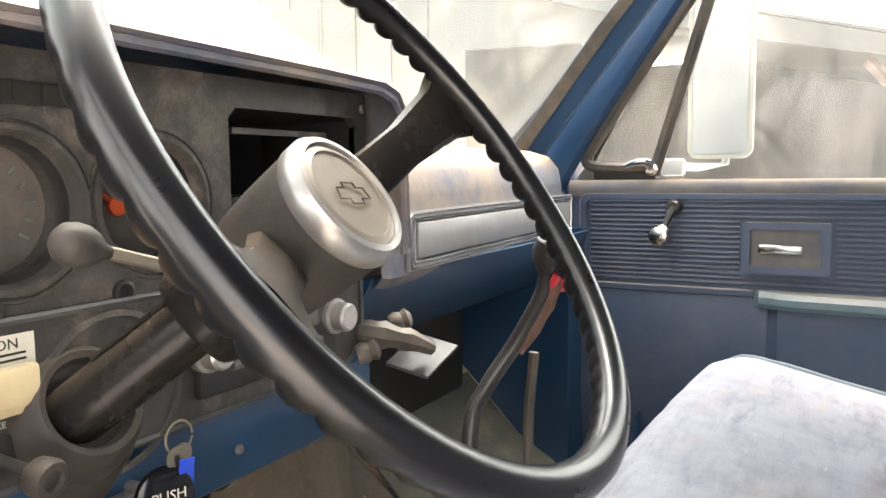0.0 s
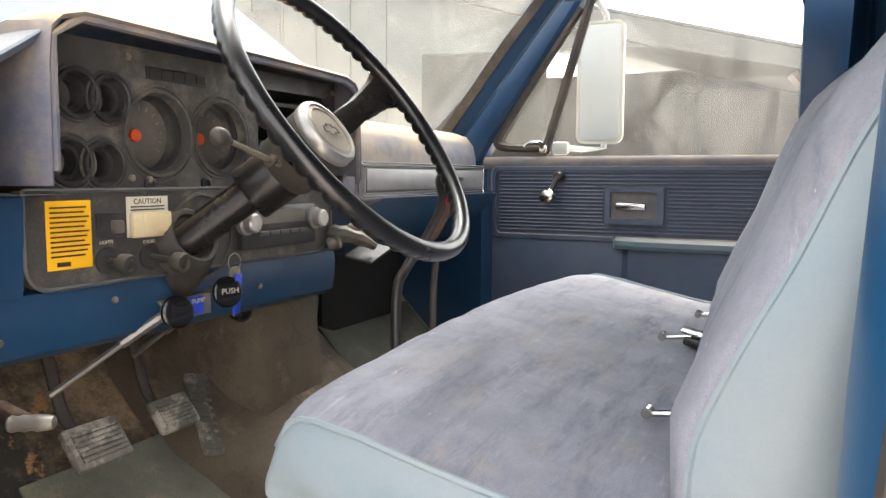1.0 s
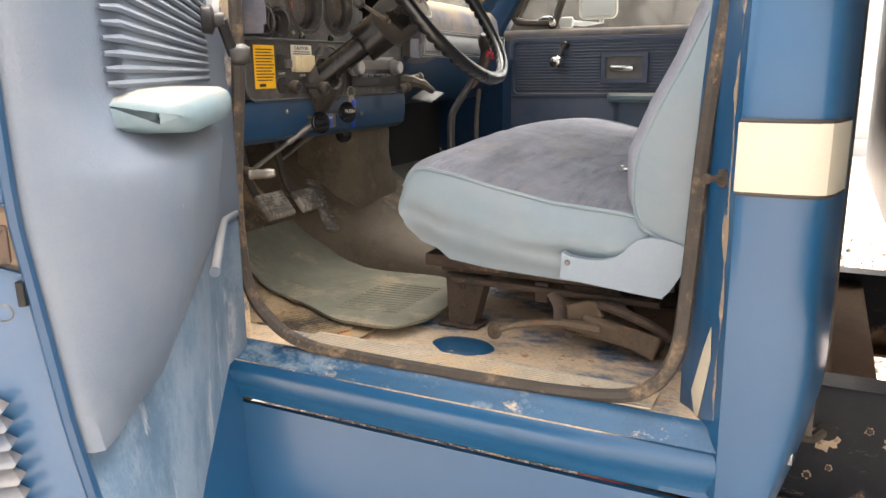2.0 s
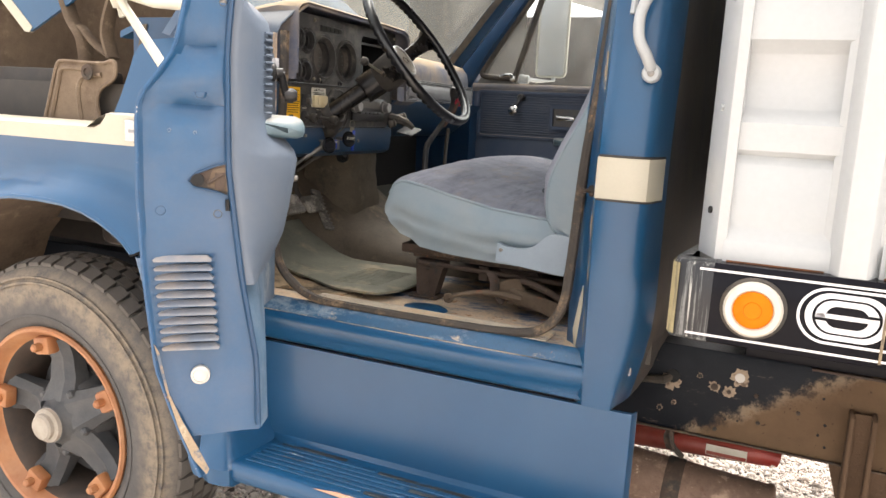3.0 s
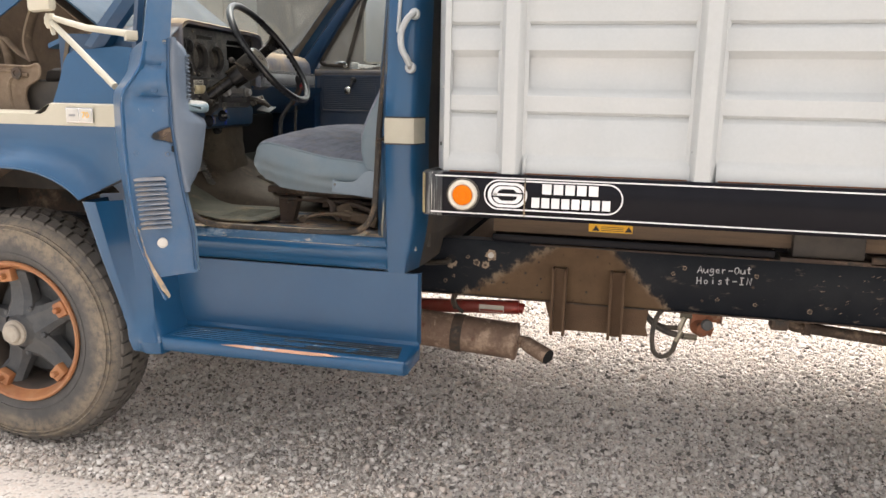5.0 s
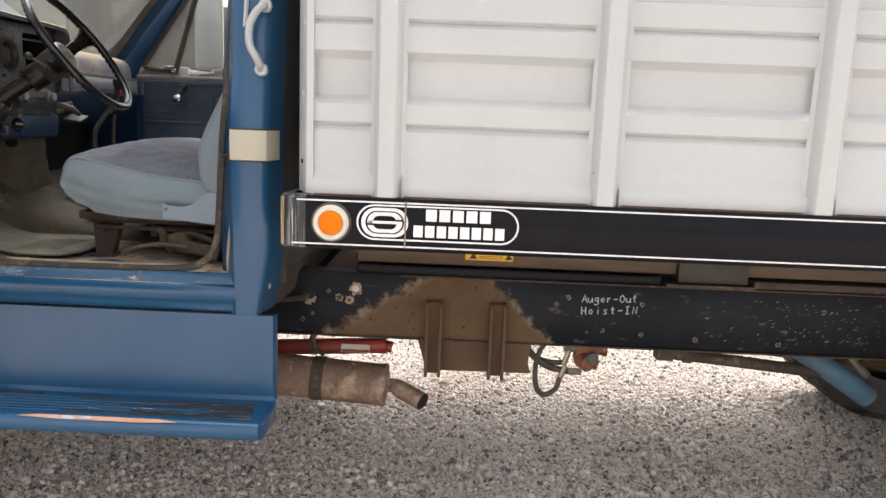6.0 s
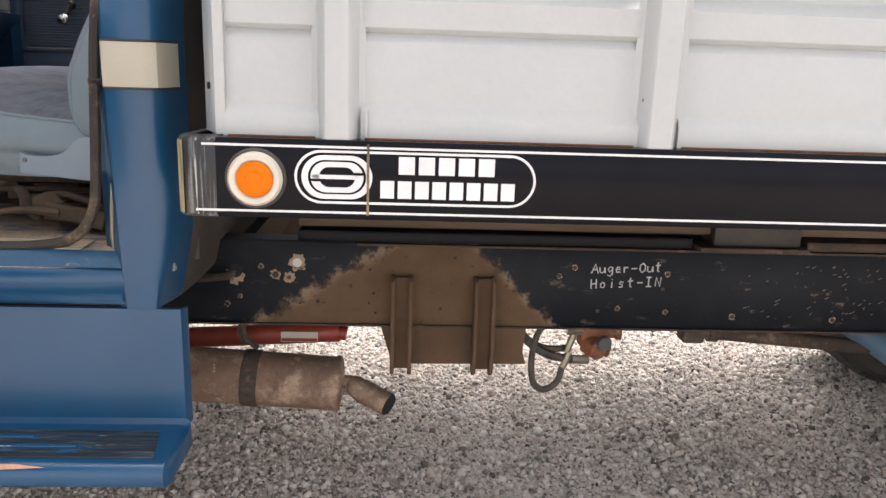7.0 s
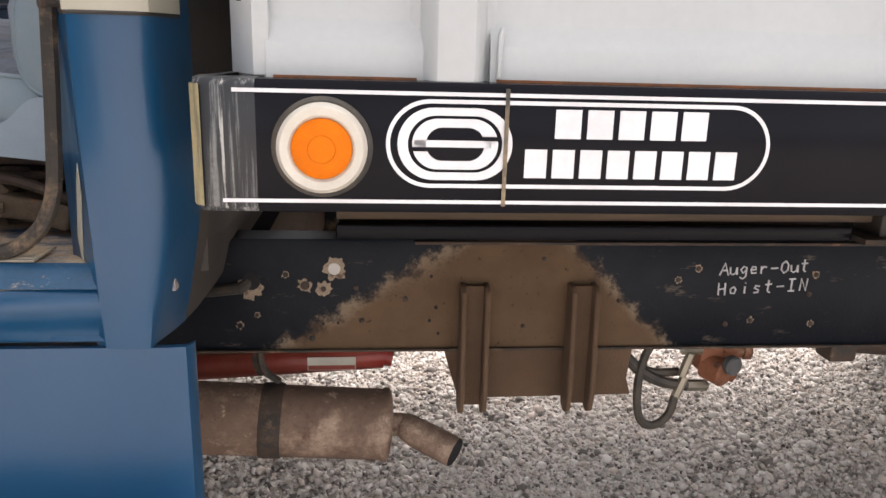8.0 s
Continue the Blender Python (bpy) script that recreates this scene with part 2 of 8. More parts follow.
def tyre_mat():
    """Weathered rubber with a band of dried mud on the front sidewall, outside the bead."""
    m, n, l, p = node_mat("muddy_front_tyre")
    co = n.new("ShaderNodeTexCoord").outputs["Object"]
    s = n.new("ShaderNodeSeparateXYZ")
    l.new(co, s.inputs[0])
    dx, dz = math2(n, l, "ADD", s.outputs[0], 2.0), math2(n, l, "SUBTRACT", s.outputs[2], 0.526)
    r = math2(n, l, "SQRT", math2(n, l, "ADD", math2(n, l, "MULTIPLY", dx, dx), math2(n, l, "MULTIPLY", dz, dz)), 0)
    nz = noise_node(n, l, co, 7, 6, 0.7)
    band = math2(n, l, "MULTIPLY", ramp(n, l, math2(n, l, "ADD", r, math2(n, l, "MULTIPLY", nz, 0.12)), 0.43, 0.50), ramp(n, l, r, 0.52, 0.47))
    band = math2(n, l, "MULTIPLY", band, ramp(n, l, noise_node(n, l, co, 26, 5, 0.7), 0.25, 0.65))
    base = mixc(n, l, ramp(n, l, nz, 0.3, 0.7), (0.062, 0.060, 0.058), (0.09, 0.085, 0.08))
    base = mixc(n, l, math2(n, l, "MULTIPLY", ramp(n, l, r, 0.495, 0.515), 0.6), base, (0.10, 0.085, 0.07))
    l.new(mixc(n, l, band, base, (0.23, 0.185, 0.135)), p.inputs["Base Color"])
    p.inputs["Roughness"].default_value = 0.85
    b = n.new("ShaderNodeBump")
    b.inputs["Strength"].default_value, b.inputs["Distance"].default_value = 0.4, 0.003
    l.new(noise_node(n, l, co, 130, 4, 0.65), b.inputs["Height"])
    l.new(b.outputs[0], p.inputs["Normal"])
    return m


TYRE_FRONT = tyre_mat()
WHEEL_BLACK = worn("glossy_wheel_plastic", (0.007, 0.007, 0.008), [((0.03, 0.028, 0.026), 9, 0.58, 0.3, None), ((0.14, 0.13, 0.12), 60, 0.70, 0.04, (1, 1, 0.3))], 0.30, bump=0.05, coat=0.22)
BOOT = surf("dusty_black_collar", (0.026, 0.025, 0.023), (0.038, 0.035, 0.032), 10, 0.5, bump=0.25, dust=((0.24, 0.20, 0.155), 0.16, 9), up=0.14)
PEDAL = worn("worn_pedal_rubber", (0.13, 0.118, 0.102), [((0.36, 0.33, 0.28), 16, 0.46, 0.15, None)], 0.6)
TYRE = surf("weathered_tyre", (0.035, 0.034, 0.033), (0.055, 0.052, 0.05), 7, 0.85, bump=0.35, bscale=120, dust=((0.17, 0.14, 0.11), 0.65, 3.2), depth=0.003)
SPOKE = surf("grey_cast_spoke", (0.045, 0.05, 0.056), (0.065, 0.07, 0.075), 9, 0.6, bump=0.3, bscale=90, dust=((0.2, 0.18, 0.15), 0.2, 9), depth=0.003)
RIM = surf("orange_rusted_rim", (0.40, 0.155, 0.05), (0.28, 0.09, 0.03), 9, 0.55, bump=0.3, bscale=120, dust=((0.5, 0.36, 0.22), 0.3, 6),
           spots=((0.13, 0.05, 0.02), 0.68, 16))
BARREL = surf("dark_rim_barrel", (0.035, 0.030, 0.027), (0.07, 0.05, 0.038), 8, 0.7, bump=0.2, dust=((0.16, 0.10, 0.06), 0.25, 6))
HUBDUST = surf("dusty_hub_cap", (0.40, 0.36, 0.30), (0.30, 0.26, 0.21), 18, 0.7, bump=0.1)
HUBCAP = surf("white_hub_cap", (0.58, 0.56, 0.52), (0.5, 0.48, 0.44), 12, 0.5, 0.2, bump=0.05)
RUBBER = worn("dusty_door_seal", (0.045, 0.037, 0.030), [((0.20, 0.14, 0.085), 10, 0.5, 0.15, None), ((0.30, 0.16, 0.07), 22, 0.62, 0.05, None)], 0.7)
MAT = worn("grey_green_rubber_mat", (0.20, 0.20, 0.155), [((0.36, 0.30, 0.205), 5, 0.48, 0.2, None), ((0.12, 0.12, 0.10), 9, 0.58, 0.12, None)], 0.75, bscale=200)
FLOORMAT = worn("black_ribbed_floor", (0.05, 0.045, 0.038), [((0.44, 0.32, 0.195), 4, 0.40, 0.25, None), ((0.52, 0.28, 0.125), 14, 0.57, 0.08, None)], 0.8)
HUMP = worn("muddy_floor_cover", (0.115, 0.088, 0.060), [((0.045, 0.035, 0.026), 4, 0.5, 0.2, None), ((0.24, 0.175, 0.11), 7, 0.52, 0.2, None), ((0.40, 0.29, 0.17), 16, 0.66, 0.06, None)], 0.7)
MAT_DARK = worn("dull_green_floor", (0.10, 0.105, 0.085), [((0.17, 0.15, 0.11), 5, 0.5, 0.2, None)], 0.8)
SCUFF = worn("dusty_scuff_plate", (0.66, 0.58, 0.47), [((0.68, 0.52, 0.34), 6, 0.45, 0.2, None), ((0.30, 0.22, 0.15), 14, 0.6, 0.1, None)], 0.5, metal=0.15)
TANMETAL = worn("dusty_brown_sheet", (0.15, 0.105, 0.068), [((0.07, 0.048, 0.032), 6, 0.5, 0.2, None), ((0.33, 0.25, 0.165), 8, 0.54, 0.2, None), ((0.22, 0.09, 0.04), 14, 0.62, 0.08, None)], 0.8, depth=0.004)
DUSTY_SHEET = worn("tan_dusty_sheet", (0.215, 0.155, 0.105), [((0.13, 0.088, 0.058), 5, 0.5, 0.2, None), ((0.30, 0.23, 0.16), 8, 0.55, 0.2, None), ((0.26, 0.11, 0.045), 9, 0.66, 0.08, None)], 0.8, depth=0.003)
PADDING = worn("dusty_firewall_pad", (0.125, 0.100, 0.070), [((0.055, 0.044, 0.033), 6, 0.5, 0.2, None), ((0.20, 0.165, 0.115), 9, 0.55, 0.2, None)], 0.85, depth=0.004)
APRON = surf("black_engine_bay", (0.016, 0.015, 0.015), (0.03, 0.027, 0.024), 6, 0.6, bump=0.2, dust=(TAN, 0.12, 5))
HEM = worn("chipped_hem", (0.02, 0.09, 0.20), [((0.40, 0.40, 0.38), 30, 0.60, 0.05, None), ((0.35, 0.18, 0.08), 18, 0.6, 0.05, None)], 0.5)
SCUFFED = worn("scuffed_pale_blue", (0.085, 0.155, 0.235), [((0.15, 0.21, 0.28), 6, 0.42, 0.2, None), ((0.30, 0.33, 0.37), 9, 0.55, 0.1, (1, 1, 0.5)), ((0.42, 0.40, 0.37), 12, 0.64, 0.05, (2, 2, 0.5))], 0.5)
TREAD_WORN = worn("worn_step_strip", (0.030, 0.031, 0.032), [((0.085, 0.095, 0.10), 12, 0.5, 0.12, (0.5, 3, 1)), ((0.02, 0.11, 0.22), 9, 0.58, 0.05, (0.6, 3, 1)), ((0.55, 0.60, 0.63), 22, 0.64, 0.03, (0.35, 2, 1))], 0.45, bump=0.3)
TREAD_CHIPPED = worn("chipped_tread_strip", (0.014, 0.094, 0.205), [((0.05, 0.055, 0.06), 7, 0.57, 0.04, (0.5, 3, 1)), ((0.55, 0.62, 0.66), 18, 0.62, 0.03, (0.3, 2.5, 1))], 0.35, bump=0.15, coat=0.2)
PRIMER = worn("peeled_primer", (0.60, 0.34, 0.22), [((0.45, 0.50, 0.54), 14, 0.56, 0.05, (0.4, 2, 2)), ((0.70, 0.60, 0.52), 20, 0.6, 0.05, None)], 0.6)
AMBER = surf("amber_lens", (0.74, 0.175, 0.0), (0.66, 0.145, 0.0), 30, 0.4, bump=0.25, bscale=500)
BEZEL = surf("lamp_bezel", (0.62, 0.58, 0.50), (0.55, 0.51, 0.43), 10, 0.4, bump=0.05)
BLUEPIPE = surf("blue_hoist_pipe", (0.06, 0.17, 0.27), (0.05, 0.13, 0.2), 8, 0.5, bump=0.1, dust=(TAN, 0.25, 9))
TAG_BLUE = surf("blue_key_tag", (0.015, 0.06, 0.5), None, 10, 0.4, bump=0)
DIRT = worn("dried_dirt_streak", (0.36, 0.275, 0.185), [((0.10, 0.13, 0.17), 16, 0.5, 0.1, None), ((0.5, 0.42, 0.31), 22, 0.56, 0.1, None)], 0.85)
KNOB = surf("glossy_black_knob", (0.008, 0.008, 0.009), None, 10, 0.14, bump=0)
COPPER = surf("brown_cloth_tape", (0.16, 0.085, 0.055), (0.09, 0.055, 0.04), 40, 0.75)
WIRE_RED = surf("red_wire_ends", (0.6, 0.04, 0.06), None, 10, 0.4, bump=0)
SIDING = surf("pale_metal_siding", (0.115, 0.123, 0.119), (0.10, 0.108, 0.104), 0.7, 0.6, bump=0.05, stretch=(3, 3, 0.3))
ROOFING = surf("grey_roofing", (0.085, 0.09, 0.09), (0.07, 0.075, 0.075), 0.8, 0.6, bump=0.05)
# Near-black colour puts the shade inside the bay onto its back wall.
SHADE = surf("painted_bay_shade", (0.022, 0.021, 0.020), (0.03, 0.028, 0.026), 0.8, 0.9)
TIMBER = surf("old_timber", (0.115, 0.082, 0.066), (0.095, 0.068, 0.055), 3, 0.8, stretch=(5, 5, 0.5))
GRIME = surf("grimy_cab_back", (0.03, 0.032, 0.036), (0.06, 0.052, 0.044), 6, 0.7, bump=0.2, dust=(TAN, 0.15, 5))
HEADLINER = surf("dark_headliner", (0.02, 0.045, 0.085), (0.025, 0.05, 0.09), 6, 0.7)


def frame_mat():
    """Black chassis paint with one dried spray of mud across it and flecks of lost paint."""
    m, n, l, p = node_mat("chassis_black_with_mud")
    co = n.new("ShaderNodeTexCoord").outputs["Object"]
    s = n.new("ShaderNodeSeparateXYZ")
    l.new(co, s.inputs[0])
    x, z = s.outputs[0], s.outputs[2]
    left = math2(n, l, "ADD", math2(n, l, "MULTIPLY", x, 0.62), math2(n, l, "SUBTRACT", 0.80, z))
    right = math2(n, l, "SUBTRACT", math2(n, l, "SUBTRACT", 1.455, math2(n, l, "MULTIPLY", x, 1.0)), z)
    edge = math2(n, l, "MINIMUM", left, right)
    wob = noise_node(n, l, co, 26, 6, 0.75)
    f = ramp(n, l, math2(n, l, "ADD", edge, math2(n, l, "MULTIPLY", math2(n, l, "SUBTRACT", wob, 0.5), 0.13)), -0.008, 0.045)
    rim = ramp(n, l, math2(n, l, "ADD", edge, math2(n, l, "MULTIPLY", math2(n, l, "SUBTRACT", wob, 0.5), 0.13)), 0.055, 0.012)
    fine = noise_node(n, l, co, 120, 3, 0.6)
    paint = mixc(n, l, ramp(n, l, noise_node(n, l, co, 5, 5, 0.6), 0.35, 0.7), (0.007, 0.009, 0.013), (0.013, 0.015, 0.019))
    scr = ramp(n, l, noise_node(n, l, co, 10, 6, 0.75, (1.0, 1.0, 3.0)), 0.60, 0.70)
    far = ramp(n, l, x, 1.25, 1.6)
    paint = mixc(n, l, math2(n, l, "MULTIPLY", scr, math2(n, l, "MULTIPLY_ADD", far, 0.5)), paint, (0.16, 0.13, 0.10))
    mud = mixc(n, l, ramp(n, l, noise_node(n, l, co, 7, 5, 0.6), 0.3, 0.7), (0.135, 0.088, 0.052), (0.10, 0.064, 0.039))
    mud = mixc(n, l, math2(n, l, "MULTIPLY", math2(n, l, "MULTIPLY", rim, ramp(n, l, noise_node(n, l, co, 13, 5, 0.7), 0.40, 0.62)), 0.8), mud, (0.40, 0.31, 0.215))
    mud = mixc(n, l, ramp(n, l, noise_node(n, l, co, 70, 5, 0.7), 0.62, 0.70), mud, (0.05, 0.032, 0.022))
    l.new(mixc(n, l, f, paint, mud), p.inputs["Base Color"])
    l.new(math2(n, l, "ADD", 0.42, math2(n, l, "MULTIPLY", f, 0.45)), p.inputs["Roughness"])
    b = n.new("ShaderNodeBump")
    b.inputs["Strength"].default_value, b.inputs["Distance"].default_value = 0.35, 0.004
    l.new(math2(n, l, "ADD", math2(n, l, "MULTIPLY", f, 0.5), math2(n, l, "MULTIPLY", fine, 0.6)), b.inputs["Height"])
    l.new(b.outputs[0], p.inputs["Normal"])
    return m


FRAME = frame_mat()
PATCH = worn("bare_tan_patch", (0.36, 0.275, 0.195), [((0.12, 0.08, 0.055), 40, 0.52, 0.1, None)], 0.8)
LOUVER = surf("dusty_vent_louver", (0.02, 0.09, 0.19), (0.03, 0.11, 0.21), 8, 0.4, bump=0.05, dust=((0.42, 0.33, 0.23), 0.55, 9), up=0.25)
CHALK = worn("chalk_marks", (0.66, 0.66, 0.66), [((0.10, 0.10, 0.105), 160, 0.60, 0.06, None)], 0.8)
BLUE_HOOD = surf("oxidised_hood_paint", (0.016, 0.050, 0.085), (0.014, 0.043, 0.076), 3, 0.5, bump=0.05, dust=((0.10, 0.12, 0.14), 0.2, 5))


for dull, shine in ((FRAME, 0.14), (RAIL, 0.12), (BLUE_HOOD, 0.10), (AMBER, 0.15), (COLUMN, 0.28), (DASH, 0.28), (DASH_PAD, 0.28), (BOOT, 0.28)):
    dull.node_tree.nodes["Principled BSDF"].inputs["Specular IOR Level"].default_value = shine


def glass_mat(name, dust, tint=(0.9, 0.93, 0.92)):
    """Window glass with a film of dust: clear pane, sharp gloss, and a pale scatter with streaks."""
    m, n, l, p = node_mat(name)
    out = n["Material Output"]
    co = n.new("ShaderNodeTexCoord").outputs["Object"]
    clear = n.new("ShaderNodeBsdfTransparent")
    clear.inputs[0].default_value = (*tint, 1)
    gloss = n.new("ShaderNodeBsdfGlossy")
    gloss.inputs["Roughness"].default_value = 0.03
    film = n.new("ShaderNodeBsdfDiffuse")
    film.inputs["Color"].default_value = (0.62, 0.60, 0.56, 1)
    thin = n.new("ShaderNodeBsdfTranslucent")
    thin.inputs["Color"].default_value = (0.62, 0.60, 0.56, 1)
    half = n.new("ShaderNodeMixShader")
    l.new(film.outputs[0], half.inputs[1]), l.new(thin.outputs[0], half.inputs[2])
    f = noise_node(n, l, co, 9, 5, 0.6, (1.5, 1.5, 0.5))
    g = noise_node(n, l, co, 70, 3, 0.6, (1.0, 1.0, 0.12))
    amount = math2(n, l, "MULTIPLY", ramp(n, l, math2(n, l, "ADD", math2(n, l, "MULTIPLY", f, 0.72), math2(n, l, "MULTIPLY", g, 0.28)), 0.25, 0.75), dust)
    amount = math2(n, l, "ADD", amount, dust * 0.4)
    face = n.new("ShaderNodeLayerWeight")
    face.inputs["Blend"].default_value = 0.5
    fres = math2(n, l, "ADD", 0.03, math2(n, l, "MULTIPLY", math2(n, l, "POWER", face.outputs["Facing"], 5.0), 0.8))
    a, b = n.new("ShaderNodeMixShader"), n.new("ShaderNodeMixShader")
    l.new(fres, a.inputs[0]), l.new(clear.outputs[0], a.inputs[1]), l.new(gloss.outputs[0], a.inputs[2])
    l.new(amount, b.inputs[0]), l.new(a.outputs[0], b.inputs[1]), l.new(half.outputs[0], b.inputs[2])
    l.new(b.outputs[0], out.inputs["Surface"])
    return m


GLASS = glass_mat("dusty_side_glass", 0.085, (0.86, 0.89, 0.88))
WINDSHIELD = glass_mat("dusty_windshield_glass", 0.085, (0.86, 0.90, 0.90))


def gravel_mat(name, island):
    m, n, l, p = node_mat(name)
    co = n.new("ShaderNodeTexCoord").outputs["Object"]
    r = n.new("ShaderNodeValToRGB")
    e = r.color_ramp.elements
    e[0].position, e[0].color = 0.0, (0.055, 0.050, 0.046, 1)
    e[1].position, e[1].color = 1.0, (0.76, 0.72, 0.67, 1)
    for pos, c in ((0.12, (0.22, 0.20, 0.185)), (0.24, (0.54, 0.495, 0.45)), (0.45, (0.70, 0.645, 0.59)), (0.62, (0.66, 0.55, 0.475)), (0.72, (0.74, 0.69, 0.64)), (0.9, (0.79, 0.74, 0.69))):
        k = e.new(pos)
        k.color = (*c, 1)
    fine = noise_node(n, l, co, 260, 4, 0.6)
    if island:
        l.new(n.new("ShaderNodeNewGeometry").outputs["Random Per Island"], r.inputs[0])
        col = r.outputs[0]
    else:
        v = n.new("ShaderNodeTexVoronoi")
        v.inputs["Scale"].default_value = 75
        l.new(co, v.inputs["Vector"])
        s = n.new("ShaderNodeSeparateColor")
        l.new(v.outputs["Color"], s.inputs[0])
        l.new(s.outputs[0], r.inputs[0])
        col = mixc(n, l, 0.35, r.outputs[0], (0.56, 0.51, 0.465))
    big = ramp(n, l, noise_node(n, l, co, 1.3, 4, 0.6), 0.3, 0.7)
    col = mixc(n, l, math2(n, l, "MULTIPLY", big, 0.25), col, (0.56, 0.475, 0.40))
    col = mixc(n, l, math2(n, l, "MULTIPLY", fine, 0.2), col, (0.36, 0.325, 0.29))
    l.new(col, p.inputs["Base Color"])
    p.inputs["Roughness"].default_value = 0.85
    b = n.new("ShaderNodeBump")
    b.inputs["Strength"].default_value, b.inputs["Distance"].default_value = 0.5, 0.006 if not island else 0.002
    if island:
        l.new(fine, b.inputs["Height"])
    else:
        l.new(math2(n, l, "SUBTRACT", 1.0, v.outputs["Distance"]), b.inputs["Height"])
    l.new(b.outputs[0], p.inputs["Normal"])
    return m


GROUND = gravel_mat("gravel_bed", False)
STONES = gravel_mat("loose_stones", True)

# ---- mesh tools ----
def part(name, bm, material, parent=None, label="", kind="", angle=38):
    bmesh.ops.recalc_face_normals(bm, faces=bm.faces)
    lim = math.cos(radians(angle))
    for f in bm.faces:
        f.smooth = True
    for e in bm.edges:
        e.smooth = len(e.link_faces) == 2 and e.link_faces[0].normal.dot(e.link_faces[1].normal) > lim
    me = bpy.data.meshes.new(name)
    bm.to_mesh(me)
    bm.free()
    me.materials.append(material)
    ob = new(name, me)
    if parent is not None:
        ob.parent = parent
        ob.matrix_parent_inverse = Matrix.Translation(parent.location).inverted() if parent.type == "EMPTY" else Matrix()
    return tagged(ob, label=label, kind=kind)


def thing(name, at, label, category, group="", kind=""):
    ob = new(name)
    ob.location, ob.empty_display_size = at, 0.1
    return tagged(ob, label, category, group, kind)


def B():
    return bmesh.new()


def merge(bm, other, m=None):
    if m is not None:
        other.transform(m)
    me = bpy.data.meshes.new("tmp")
    other.to_mesh(me)
    other.free()
    bm.from_mesh(me)
    bpy.data.meshes.remove(me)
    return bm


def box(x0, x1, y0, y1, z0, z1, r=0.0, seg=2, bm=None):
    b = B()
    bmesh.ops.create_cube(b, size=1.0)
    b.transform(Matrix.Translation(((x0 + x1) / 2, (y0 + y1) / 2, (z0 + z1) / 2)) @ Matrix.Diagonal((x1 - x0, y1 - y0, z1 - z0, 1)))
    if r:
        bmesh.ops.bevel(b, geom=b.edges[:], offset=r, segments=seg, affect="EDGES", profile=0.5)
    return b if bm is None else merge(bm, b)


def tube(bm, pts, r, seg=8, closed=False, caps=True, flat=1.0):
    """A round tube along points; r may be a list. flat squeezes the section in its second direction."""
    P = [Vector(p) for p in pts]
    n = len(P)
    rs = r if isinstance(r, (list, tuple)) else [r] * n
    rings, side = [], None
    for i in range(n):
        a, c = (P[i - 1], P[(i + 1) % n]) if closed else (P[max(i - 1, 0)], P[min(i + 1, n - 1)])
        t = (c - a).normalized()
        if side is None:
            side = t.orthogonal().normalized() if abs(t.z) > 0.95 else t.cross(Vector((0, 0, 1))).normalized()
        side = (side - t * side.dot(t)).normalized()
        up = side.cross(t)
        rings.append([bm.verts.new(P[i] + rs[i] * (math.cos(k) * side + flat * math.sin(k) * up)) for k in (2 * math.pi * j / seg for j in range(seg))])
    for i in range(n if closed else n - 1):
        a, b = rings[i], rings[(i + 1) % n]
        for j in range(seg):
            bm.faces.new((a[j], a[(j + 1) % seg], b[(j + 1) % seg], b[j]))
    if caps and not closed:
        bm.faces.new(rings[0][::-1]), bm.faces.new(rings[-1])
    return bm


def smooth_path(pts, k=4):
    """Catmull-Rom through the points."""
    P = [Vector(p) for p in pts]
    P = [2 * P[0] - P[1]] + P + [2 * P[-1] - P[-2]]
    out = []
    for i in range(1, len(P) - 2):
        for j in range(k):
            t = j / k
            out.append(0.5 * (2 * P[i] + (P[i + 1] - P[i - 1]) * t + (2 * P[i - 1] - 5 * P[i] + 4 * P[i + 1] - P[i + 2]) * t * t
                              + (3 * P[i] - P[i - 1] - 3 * P[i + 1] + P[i + 2]) * t ** 3))
    return out + [P[-2]]


def axes_to(axis):
    return Vector(axis).to_track_quat("Z", "Y").to_matrix().to_4x4()


def lathe(bm, profile, at=(0, 0, 0), axis=(0, 0, 1), seg=24, cap=True):
    """Profile of (radius, height) turned round an axis."""
    m = Matrix.Translation(at) @ axes_to(axis)
    rings = [[bm.verts.new(m @ Vector((r * math.cos(2 * math.pi * j / seg), r * math.sin(2 * math.pi * j / seg), h))) for j in range(seg)] for r, h in profile]
    for a, b in zip(rings, rings[1:]):
        for j in range(seg):
            bm.faces.new((a[j], a[(j + 1) % seg], b[(j + 1) % seg], b[j]))
    if cap:
        bm.faces.new(rings[0][::-1]), bm.faces.new(rings[-1])
    return bm


def loft(bm, rows, closed=False, ends=False):
    """Quads through rows of points. closed: each row is a ring. ends: cap first and last row."""
    V = [[bm.verts.new(p) for p in row] for row in rows]
    m = len(V[0])
    for a, b in zip(V, V[1:]):
        for j in range(m if closed else m - 1):
            bm.faces.new((a[j], a[(j + 1) % m], b[(j + 1) % m], b[j]))
    if ends:
        bm.faces.new(V[0][::-1]), bm.faces.new(V[-1])
    return bm


